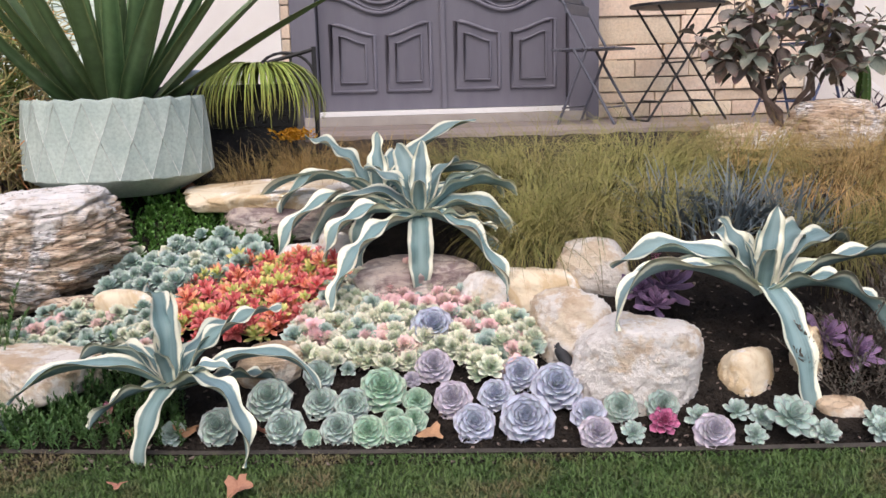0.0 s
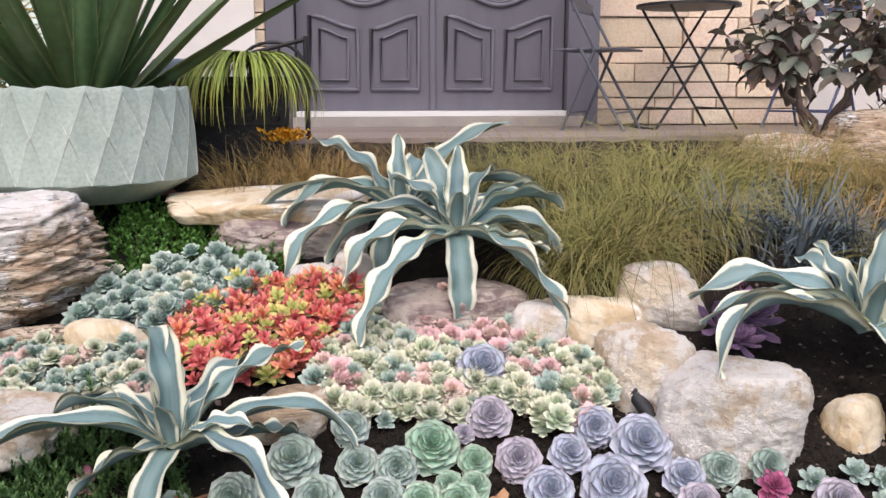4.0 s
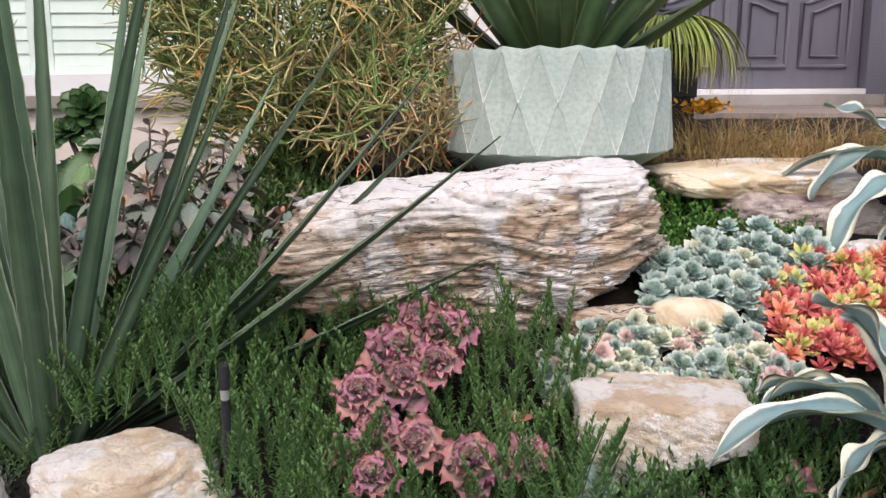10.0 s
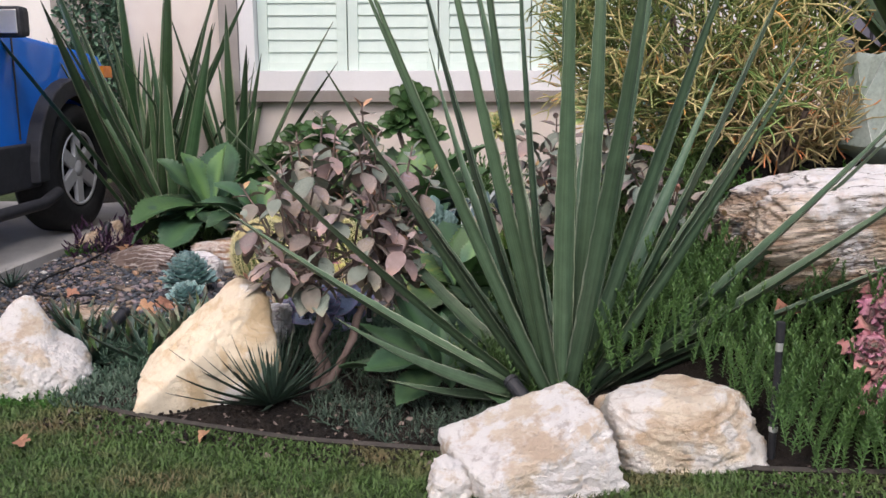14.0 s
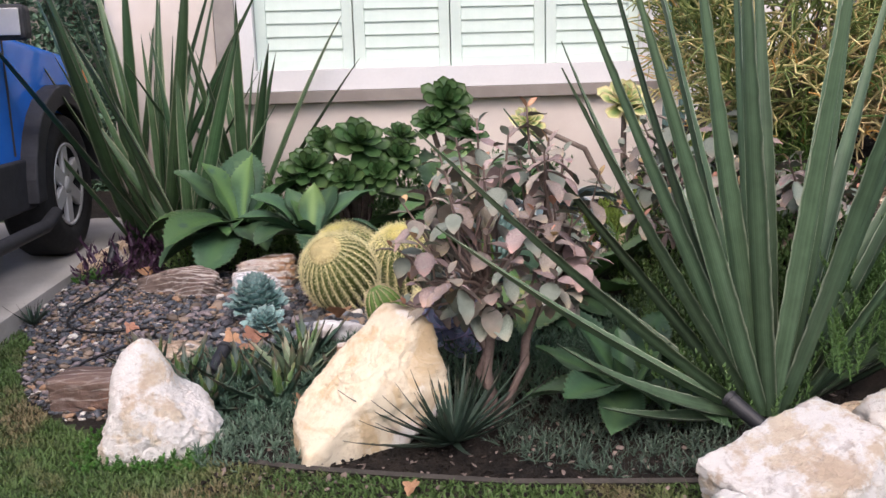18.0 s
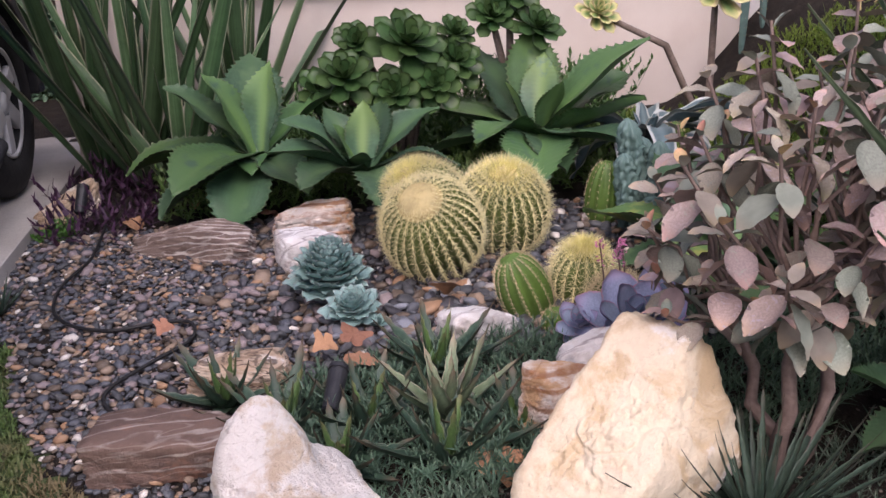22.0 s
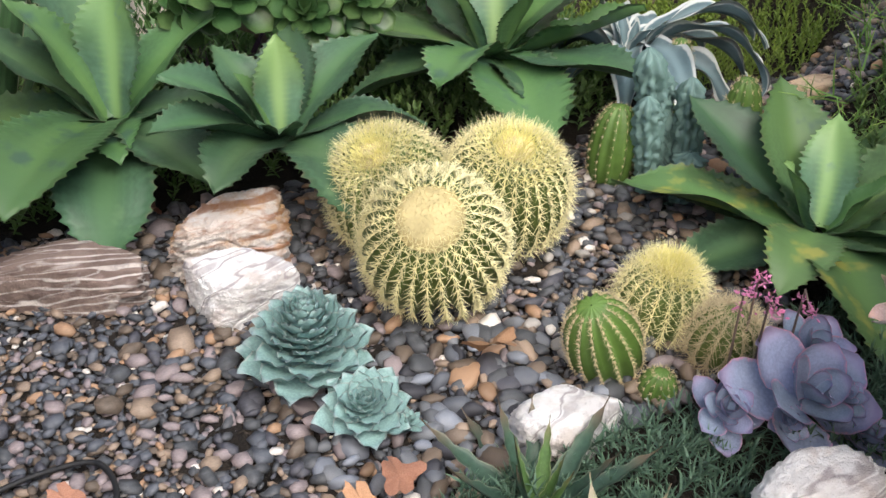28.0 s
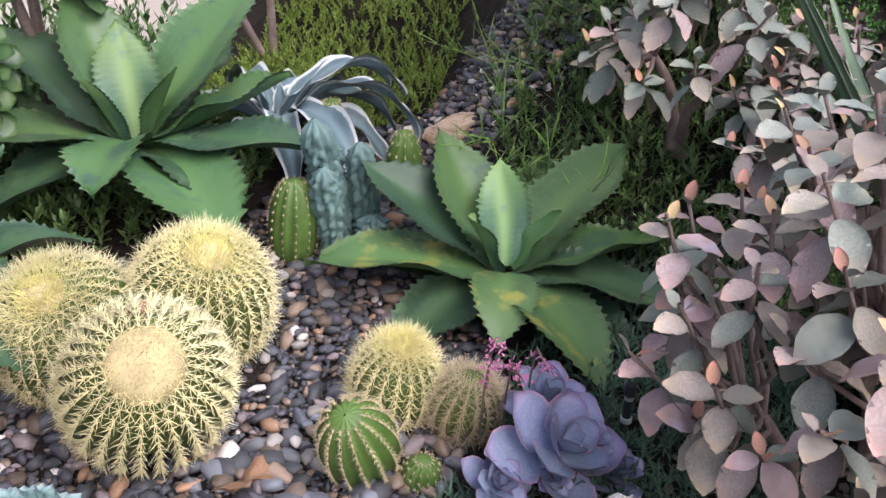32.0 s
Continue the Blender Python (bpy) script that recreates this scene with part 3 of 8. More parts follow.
def moved(geo, m, scale=1.0):
    a = np.array(m)
    return geo[0] * scale @ a[:3, :3].T + a[:3, 3], geo[1], geo[2]


def bm_part(name, bm, material, parent=None, label="", m=None, smooth=False):
    me = bpy.data.meshes.new(name)
    bm.to_mesh(me)
    bm.free()
    if smooth:
        me.polygons.foreach_set("use_smooth", [True] * len(me.polygons))
    return link(name, me, material, parent, label, m)


def box_bm(size, at=(0, 0, 0), bevel=0.004):
    bm = bmesh.new()
    bmesh.ops.create_cube(bm, size=1, matrix=Matrix.Translation(at) @ Matrix.Diagonal((*size, 1)))
    if bevel:
        bmesh.ops.bevel(bm, geom=bm.edges[:], offset=bevel, segments=2, affect="EDGES", profile=0.6)
    return bm


def box(name, lo, hi, material, parent=None, label="", bevel=0.004):
    size = [b - a for a, b in zip(lo, hi)]
    at = [(a + b) / 2 for a, b in zip(lo, hi)]
    return bm_part(name, box_bm(size, at, min(bevel, min(size) * 0.3)), material, parent, label)


def tube(points, radius, n=6, taper=1.0, closed_ends=True):
    """A round rod along points, as a geo."""
    p = np.array(points, dtype=float)
    d = np.gradient(p, axis=0)
    d /= np.linalg.norm(d, axis=1)[:, None] + 1e-9
    ref = np.array([0.31, 0.21, 0.93]) if abs(d[0][2]) < 0.9 else np.array([0.93, 0.21, 0.31])
    a = np.cross(d, ref)
    a /= np.linalg.norm(a, axis=1)[:, None] + 1e-9
    b = np.cross(d, a)
    k = len(p)
    s = np.linspace(0, 1, k)
    r = radius * (1 + (taper - 1) * s)
    ang = np.arange(n) * 2 * math.pi / n
    v = (p[:, None, :] + r[:, None, None] * (np.cos(ang)[None, :, None] * a[:, None, :] + np.sin(ang)[None, :, None] * b[:, None, :])).reshape(-1, 3)
    i, j = np.meshgrid(np.arange(k - 1), np.arange(n), indexing="ij")
    q = np.stack([i * n + j, i * n + (j + 1) % n, (i + 1) * n + (j + 1) % n, (i + 1) * n + j], -1).reshape(-1, 4)
    uv = np.stack([np.full(k * n, 0.5), np.repeat(s, n)], -1)
    if closed_ends and n == 4:
        q = np.concatenate([q, [[0, 1, 2, 3], [(k - 1) * n + 3, (k - 1) * n + 2, (k - 1) * n + 1, (k - 1) * n]]])
    return v, q, uv


def strap(length, width, a0=60, a1=0, prof="sword", fold=0.15, wave=0.0, waves=3.0, thick=0.05, n=10, m=4, power=1.3, teeth=0.0, twist=0.0, side=0.0, seed=0, cup=0.0, hooks=0.0, sheet=False):
    """A leaf from the origin along +x: it starts a0 degrees above the level and ends at a1. Closed, with thickness; sheet: its upper face alone."""
    rnd = random.Random(seed)
    ph = rnd.uniform(0, 6.3)
    s = np.linspace(0, 1, n + 1)
    ang = np.radians(a0 + (a1 - a0) * s ** power)
    ds = length / n
    cx = np.concatenate([[0], np.cumsum(np.cos((ang[1:] + ang[:-1]) / 2) * ds)])
    cz = np.concatenate([[0], np.cumsum(np.sin((ang[1:] + ang[:-1]) / 2) * ds)])
    cy = side * length * s ** 2
    w = {"sword": np.minimum(1, 0.75 + s * 1.2) * (1 - s ** 3.0) ** 0.9,
         "agave": (0.62 + 0.75 * s - 0.2 * s ** 2) * np.clip(1 - s ** 4.5, 0, 1) ** 0.8 * (0.85 + 0.15 * np.cos(s * 3)),
         "lance": (0.86 + 0.30 * np.sin(np.clip(s * 1.6, 0, 1) * math.pi * 0.8) - 0.5 * s) * (1 - s ** 3.5) ** 0.9,
         "wide": (0.30 + 1.75 * s - 1.0 * s ** 2) * np.clip(1 - s ** 2.8, 0, 1) ** 0.9,
         "broad": (0.52 + 0.62 * np.sin(np.clip(s * 1.25, 0, 1) ** 1.3 * math.pi * 0.62)) * np.clip(1 - s ** 4.2, 0, 1) ** 1.15 * 0.9,
         "spoon": (0.28 + 1.15 * s ** 0.8 - 0.40 * s ** 2) * np.clip(1 - s ** 8, 0, 1) ** 0.55,
         "oval": np.sqrt(np.clip(np.sin(math.pi * np.clip(0.04 + s * 0.955, 0, 1)), 0, 1)) * (0.35 + 0.65 * np.minimum(1, s * 3)),
         "felt": np.sin(math.pi * np.clip(0.03 + s * 0.955, 0, 1) ** 0.92) ** 0.78,
         "blade": np.clip(1 - s ** 2, 0, 1) ** 0.8,
         "taper": (1 - s) ** 0.85}[prof] * width / 2
    w = np.maximum(w, width * 0.012)
    if teeth:
        w = w + width * 0.5 * teeth * np.where(np.arange(n + 1) % 2 == 0, 1, -1) * np.array([rnd.uniform(0.4, 1.5) for _ in s]) * (s > 0.12) * (s < 0.95)
    if hooks:
        # sharp marginal teeth every third station
        w = w + width * 0.5 * hooks * np.where(np.arange(n + 1) % 3 == 0, 1, -0.15) * np.array([rnd.uniform(0.5, 1.3) for _ in s]) * (s > 0.10) * (s < 0.93)
    u = np.linspace(-1, 1, m + 1)
    S, U = np.meshgrid(s, u, indexing="ij")
    Wd, A = w[:, None] * np.ones_like(U), ang[:, None] * np.ones_like(U)
    tw = twist * S
    off = fold * np.abs(U) * Wd + cup * Wd * U ** 2 + wave * width * np.sin(S * waves * 6.28 + ph + (U > 0) * 1.7) * np.abs(U) ** 1.5 * np.minimum(1, S * 4)
    y = U * Wd * np.cos(tw) - off * np.sin(tw)
    z = U * Wd * np.sin(tw) + off * np.cos(tw)
    tn = thick * width * (1 - 0.75 * S) * (1 - U ** 2)
    P = np.stack([cx[:, None] - np.sin(A) * z, cy[:, None] + y, cz[:, None] + np.cos(A) * z], -1)
    N = np.stack([-np.sin(A), np.zeros_like(A), np.cos(A)], -1)
    top = (P + N * tn[..., None] * 0.35).reshape(-1, 3)
    bot = (P - N * tn[..., None] - N * 0.0004).reshape(-1, 3)
    uv = np.stack([(U + 1) / 2, S], -1).reshape(-1, 2)
    i, j = np.meshgrid(np.arange(n), np.arange(m), indexing="ij")
    q = np.stack([i * (m + 1) + j, i * (m + 1) + j + 1, (i + 1) * (m + 1) + j + 1, (i + 1) * (m + 1) + j], -1).reshape(-1, 4)[:, ::-1]
    if sheet:
        return top, q, uv
    k = len(top)
    edges = []
    for col in (0, m):
        e = np.arange(n)
        a, b = e * (m + 1) + col, (e + 1) * (m + 1) + col
        edges.append(np.stack([a, b, b + k, a + k], -1) if col == 0 else np.stack([b, a, a + k, b + k], -1))
    e = np.arange(m)
    end = n * (m + 1)
    edges.append(np.stack([end + e, end + e + 1, end + e + 1 + k, end + e + k], -1))
    return np.concatenate([top, bot]), np.concatenate([q, q[:, ::-1] + k] + edges), np.concatenate([uv, uv])


GOLD = 137.508


def smooth_step(a, b, x):
    s = min(1, max(0, (x - a) / (b - a)))
    return s * s * (3 - 2 * s)


def along(pts, v):
    for (a, b), (c, d) in zip(pts, pts[1:]):
        if v <= c:
            return b if v <= a else b + (d - b) * (v - a) / (c - a)
    return pts[-1][1]


def border(x):
    return along([(-6.4, 5.15), (-6.0, 5.05), (-5.86, 4.8), (-5.78, 4.42), (-5.62, 4.08), (-5.4, 3.82), (-5.1, 3.60), (-4.6, 3.38), (-4.0, 3.2), (-3.3, 3.08), (-2.6, 2.98), (-1.7, 2.93), (-0.9, 2.85), (0.6, 2.76), (3, 2.7)], x)


def lawn_z(x):
    return -0.1 - 0.06 * smooth_step(1.5, 4.5, -x)


def soil_z(x, y):
    """Height of the ground: lawn, then the bed that rises to the porch, flat on the driveway's side."""
    d, low = y - border(x), lawn_z(x)
    if d < 0:
        return low
    right = along([(0, 0), (0.12, 0.02), (0.5, 0.2), (1.1, 0.5), (1.5, 0.68), (2.6, 0.84), (4, 0.86)], d)
    left = along([(0, 0), (0.3, 0.02), (1.5, 0.07), (2.4, 0.12), (4, 0.2)], d)
    back = 0.7 * smooth_step(4.9, 5.6, y)
    k = smooth_step(-3.5 + back, -2.6 + back, x)
    return low + right * k + left * (1 - k)


# ---- ground ----
def axis(lo, hi, step, far):
    a = np.arange(lo, hi + step / 2, step)
    return np.concatenate([[-far, -25, -12], a, [12, 25, far]])


gx, gy = axis(-7.0, 4.4, 0.06, 400), np.concatenate([[-400, -25, -8, -2, 0], np.arange(1.0, 9.0, 0.05), [10, 15, 30, 400]])
gv = np.array([[x, y, soil_z(x, min(y, 9.0)) + (0.018 * noise.noise((x * 7, y * 7, 0)) if y > border(x) + 0.05 and -7 < x < 4.4 else 0) - (0.035 if x < -6.0 and y > 3.2 else 0)] for x in gx for y in gy])
ny = len(gy)
gi, gj = np.meshgrid(np.arange(len(gx) - 1), np.arange(ny - 1), indexing="ij")
gf = np.stack([gi * ny + gj, (gi + 1) * ny + gj, (gi + 1) * ny + gj + 1, gi * ny + gj + 1], -1).reshape(-1, 4)
gme = geo_mesh("ground", (gv, gf, None))
gme.materials.append(M["turf"])
gme.materials.append(M["soil"])
mid = gv[gf].mean(1)
gme.polygons.foreach_set("material_index", [1 if p[1] > border(p[0]) and -7 < p[0] < 4.4 and p[1] < 9 else 0 for p in mid])
tagged(link("ground", gme, None), "flat lawn and dark garden soil rising to a porch", "ground", kind="structure")


def lawn_grass(count, lo, hi, depth, name, label):
    rnd = np.random.RandomState(3)
    x = rnd.uniform(lo, hi, count)
    b = np.array([border(v) for v in x])
    y = b - 0.01 - depth * rnd.rand(count) ** 1.2
    z = np.array([lawn_z(v) for v in x])
    ang, hgt, lean = rnd.uniform(0, 6.28, count), rnd.uniform(0.008, 0.022, count), rnd.uniform(0.2, 1.6, count)
    wd = rnd.uniform(0.0016, 0.0036, count)
    base = np.stack([x, y, z], -1)
    dx = np.stack([np.cos(ang), np.sin(ang), 0 * ang], -1)
    dy = np.stack([-np.sin(ang), np.cos(ang), 0 * ang], -1)
    up = np.array([0, 0, 1.0])
    midp = base + dx * (lean * hgt * 0.35)[:, None] + up * (hgt * 0.65)[:, None]
    tip = base + dx * (lean * hgt)[:, None] + up * hgt[:, None]
    v = np.stack([base - dy * wd[:, None], base + dy * wd[:, None], midp + dy * wd[:, None] * 0.8, midp - dy * wd[:, None] * 0.8, tip], 1).reshape(-1, 3)
    o = np.arange(count)[:, None] * 5
    f = np.concatenate([o + [0, 1, 2, 3]]).tolist() + np.concatenate([o + [3, 2, 4]]).tolist()
    me = geo_mesh(name, (v, f, None), smooth=False)
    tagged(link(name, me, M["grass"]), label, "grass", kind="stuff")


lawn_grass(110000, -6.1, 2.2, 1.15, "lawn_grass", "short patchy green lawn with dry brown spots")
# driveway with its kerb strip
box("driveway", (-14, -3, -0.4), (-6.02, 12, -0.065), M["concrete"], label="pale concrete driveway").matrix_world = Matrix()
tagged(bpy.data.objects["driveway"], "pale concrete driveway slab", "driveway", kind="structure")
# edging strip between lawn and bed
pts = [(x, border(x) + 0.0, lawn_z(x) + 0.012) for x in np.linspace(-4.75, 2.6, 60)]
ev, ef, eu = tube(pts, 0.011, 4)
tagged(link("edging", geo_mesh("edging", (ev, ef, eu), False), M["edging"]), "thin brown garden edging strip along the lawn", "edging", kind="structure")

# ---- house ----
DOOR_Y, WIN_Y = 6.25, 6.9
PORCH = 0.80


def wall(name, lo, hi, material):
    return tagged(box(name, lo, hi, material, bevel=0.0), material.name.replace("_", " ") + " house wall", "wall", kind="structure")


wall("wall_west", (-6.0, WIN_Y, -0.2), (-5.33, WIN_Y + 0.3, 3.6), M["stucco"])
wall("wall_west_sill", (-5.33, WIN_Y, -0.2), (-2.26, WIN_Y + 0.3, 0.784), M["stucco"])
wall("wall_west_head", (-5.33, WIN_Y, 2.2), (-2.26, WIN_Y + 0.3, 3.6), M["stucco"])
wall("wall_middle", (-2.26, WIN_Y, -0.2), (-1.2, WIN_Y + 0.3, 3.6), M["cream"])
wall("wall_return", (-1.43, DOOR_Y + 0.05, 0.4), (-1.2, WIN_Y, 3.6), M["cream"])
wall("wall_side", (-6.0, WIN_Y + 0.3, -0.2), (-5.7, 12, 3.6), M["cream"])
wall("wall_door_head", (-1.02, DOOR_Y, 2.93), (1.07, DOOR_Y + 0.3, 3.6), M["stucco"])
wall("wall_door_back", (-1.2, DOOR_Y + 0.14, 0.3), (1.2, DOOR_Y + 0.3, 2.93), M["stucco"])
wall("wall_east_back", (1.07, DOOR_Y + 0.16, 0.3), (2.5, DOOR_Y + 0.4, 3.6), M["mortar"])
wall("wall_east", (2.5, DOOR_Y + 0.1, 0.3), (3.15, DOOR_Y + 0.4, 3.6), M["cream"])
wall("wall_east_sill", (3.15, DOOR_Y + 0.1, 0.3), (5.2, DOOR_Y + 0.4, 0.93), M["cream"])
wall("wall_east_head", (3.15, DOOR_Y + 0.1, 2.3), (5.2, DOOR_Y + 0.4, 3.6), M["cream"])
wall("wall_east_end", (5.2, DOOR_Y + 0.1, 0.3), (7.0, DOOR_Y + 0.4, 3.6), M["cream"])
tagged(box("roof_slab", (-6.3, 6.9, 3.6), (7.2, 12, 3.75), M["trim"]), "grey eave of the house roof", "roof", kind="structure")
tagged(box("corner_board", (-1.46, DOOR_Y - 0.03, 0.5), (-1.29, DOOR_Y + 0.05, 3.6), M["trim"]), "grey painted corner board", "trim", kind="structure")
tagged(box("corner_panel", (-1.288, DOOR_Y, 0.5), (-1.24, DOOR_Y + 0.14, 3.6), M["cream"]), "narrow cream stucco strip", "trim", kind="structure")


def shutter_window(name, x0, x1, z0, z1, y, panels, label):
    """White-framed window in grey trim, with mint louvred shutters behind the pane."""
    w = empty(name, pose(0, y, 0), label, "window", kind="structure")
    tr, fr = 0.13, 0.14
    for nm, lo, hi, mt in (
            ("sill", (x0 - tr, -0.06, z0 - 0.075), (x1 + tr, 0.05, z0), M["taupe"]), ("lintel", (x0 - tr, -0.05, z1), (x1 + tr, 0.05, z1 + tr), M["trim"]),
            ("side_trim", (x0 - tr, -0.045, z0), (x0, 0.05, z1), M["trim"]), ("side_trim", (x1, -0.045, z0), (x1 + tr, 0.05, z1), M["trim"]),
            ("frame_bottom", (x0, -0.03, z0 + 0.002), (x1, 0.09, z0 + fr), M["white"]), ("frame_top", (x0, -0.03, z1 - fr), (x1, 0.09, z1 - 0.002), M["white"]),
            ("frame_side", (x0 + 0.002, -0.028, z0 + fr), (x0 + fr * 0.8, 0.09, z1 - fr), M["white"]), ("frame_side", (x1 - fr * 0.8, -0.028, z0 + fr), (x1 - 0.002, 0.09, z1 - fr), M["white"])):
        box(nm, lo, hi, mt, w)
    box("backing", (x0, 0.2, z0), (x1, 0.24, z1), M["mint"], w)
    a, b = x0 + fr * 0.8, x1 - fr * 0.8
    step = (b - a) / panels
    slat = box_bm((1, 0.014, 0.094), (0, 0, 0), 0.004)
    sme = bpy.data.meshes.new("slat")
    slat.to_mesh(sme)
    slat.free()
    for i in range(panels):
        l, r = a + i * step, a + (i + 1) * step
        sh = box("shutter", (l + 0.004, 0.06, z0 + fr), (l + 0.075, 0.10, z1 - fr), M["mint"], w, "mint green louvred shutter")
        box("stile", (r - 0.075, 0.06, z0 + fr), (r - 0.004, 0.10, z1 - fr), M["mint"], sh)
        box("rail", (l + 0.075, 0.062, z0 + fr), (r - 0.075, 0.098, z0 + fr + 0.06), M["mint"], sh)
        box("rail", (l + 0.075, 0.062, z1 - fr - 0.06), (r - 0.075, 0.098, z1 - fr), M["mint"], sh)
        z = z0 + fr + 0.09
        while z < z1 - fr - 0.08:
            link("slat", sme, M["mint"], sh, m=pose((l + r) / 2, 0.078, z, -8, 0, 0) @ Matrix.Diagonal((r - l - 0.15, 1, 1, 1)))
            z += 0.084
    return w


shutter_window("window_1", -5.19, -2.40, 0.86, 2.2, WIN_Y, 4, "wide window with white frame, grey trim and mint shutters")
shutter_window("window_2", 3.3, 5.05, 1.0, 2.3, DOOR_Y + 0.1, 3, "porch window with white frame and mint shutters")


# ---- double door ----
def panel_outline(x0, x1, z0, zl, zr, n=8):
    """Upright panel with an S-shaped head between the heights zl and zr."""
    top = [(x0 + (x1 - x0) * i / n, zl + (zr - zl) * smooth_step(0, 1, i / n)) for i in range(n + 1)]
    return [(x1, z0), (x0, z0)] + top


def raised(name, outline, y, depth, inset, parent):
    bm = bmesh.new()
    f = bm.faces.new([bm.verts.new((x, y, z)) for x, z in outline])
    f.normal_update()
    if f.normal.y > 0:
        f.normal_flip()
    r = bmesh.ops.inset_region(bm, faces=[f], thickness=inset, depth=depth)
    bmesh.ops.recalc_face_normals(bm, faces=bm.faces[:])
    bm_part(name, bm, M["door"], parent)


def door_leaf(name, x0, x1, mirror):
    z0, z1 = 0.90, 2.93
    d = tagged(box(name, (x0 + 0.003, DOOR_Y + 0.04, z0), (x1 - 0.003, DOOR_Y + 0.09, z1), M["door"]), "grey painted carved wooden entrance door", "door", kind="structure")
    w = x1 - x0
    mxx = (x0 + x1) / 2
    fl = -1 if mirror else 1

    def fx(a):
        return mxx + fl * a * w

    for k, (a, b, hl, hr) in enumerate(((-0.40, -0.05, 1.48, 1.40), (0.05, 0.40, 1.40, 1.48))):
        lo, hi = sorted((fx(a), fx(b)))
        zl, zr = (hl, hr) if not mirror else (hr, hl)
        out = panel_outline(lo, hi, 1.03, zl, zr)
        raised("panel", [(x, z) for x, z in out], DOOR_Y + 0.037, 0.012, 0.03, d)
        link("moulding", geo_mesh("moulding", tube([(x, DOOR_Y + 0.035, z) for x, z in out + [out[0]]], 0.014, 6, closed_ends=False)), M["door"], d)
        inner = [(lo + 0.06 + (x - lo) / (hi - lo) * (hi - lo - 0.12), 1.09 + (z - 1.03) / (1.48 - 1.03) * (1.40 - 1.09)) for x, z in out]
        link("moulding", geo_mesh("moulding", tube([(x, DOOR_Y + 0.027, z) for x, z in inner + [inner[0]]], 0.008, 6, closed_ends=False)), M["door"], d)
    # upper panel with a swag foot
    for sc, rad in ((1.0, 0.016), (0.86, 0.009)):
        n = 24
        swag = [(mxx + (i / n - 0.5) * 0.82 * w * sc, 1.60 + 0.02 * (1 - sc) / 0.14 - 0.055 * math.cos((i / n - 0.5) * 2 * math.pi * 1.0)) for i in range(n + 1)]
        outl = swag + [(mxx + 0.41 * w * sc, 2.75 - 0.06 * (1 - sc)), (mxx - 0.41 * w * sc, 2.75 - 0.06 * (1 - sc)), swag[0]]
        link("moulding", geo_mesh("moulding", tube([(x, DOOR_Y + 0.035, z) for x, z in outl], rad, 6, closed_ends=False)), M["door"], d)
    for r in (0.15, 0.115):
        circ = [(mxx + r * 1.25 * math.cos(a), 1.76 + r * math.sin(a)) for a in np.linspace(0, 2 * math.pi, 33)]
        link("rosette_ring", geo_mesh("rosette_ring", tube([(x, DOOR_Y + 0.033, z) for x, z in circ], 0.014, 6, closed_ends=False)), M["door"], d)
    return d


door_leaf("door_1", -0.845, -0.008, False)
door_leaf("door_2", -0.004, 0.835, True)
tagged(box("door_frame_left", (-1.02, DOOR_Y - 0.04, 0.80), (-0.85, DOOR_Y + 0.14, 2.93), M["door"]), "grey painted door jamb", "door frame", kind="structure")
tagged(box("door_frame_right", (0.84, DOOR_Y - 0.04, 0.80), (1.04, DOOR_Y + 0.14, 2.93), M["door"]), "grey painted door jamb", "door frame", kind="structure")
tagged(box("door_astragal", (-0.02, DOOR_Y + 0.015, 0.90), (0.012, DOOR_Y + 0.038, 2.93), M["door"]), "grey cover strip between the door leaves", "trim", kind="structure")
tagged(box("threshold", (-0.85, DOOR_Y - 0.05, 0.865), (0.84, DOOR_Y + 0.1, 0.898), M["white"]), "bright white door threshold", "threshold", kind="structure")
tagged(box("door_step", (-0.95, DOOR_Y - 0.07, 0.80), (0.95, DOOR_Y + 0.1, 0.864), M["trim"]), "grey door step under the threshold", "step", kind="structure")


# ---- plants: shared leaf meshes ----
def leaf_mesh(name, material, **kw):
    me = geo_mesh(name, strap(**kw))
    me.materials.append(material)
    return me


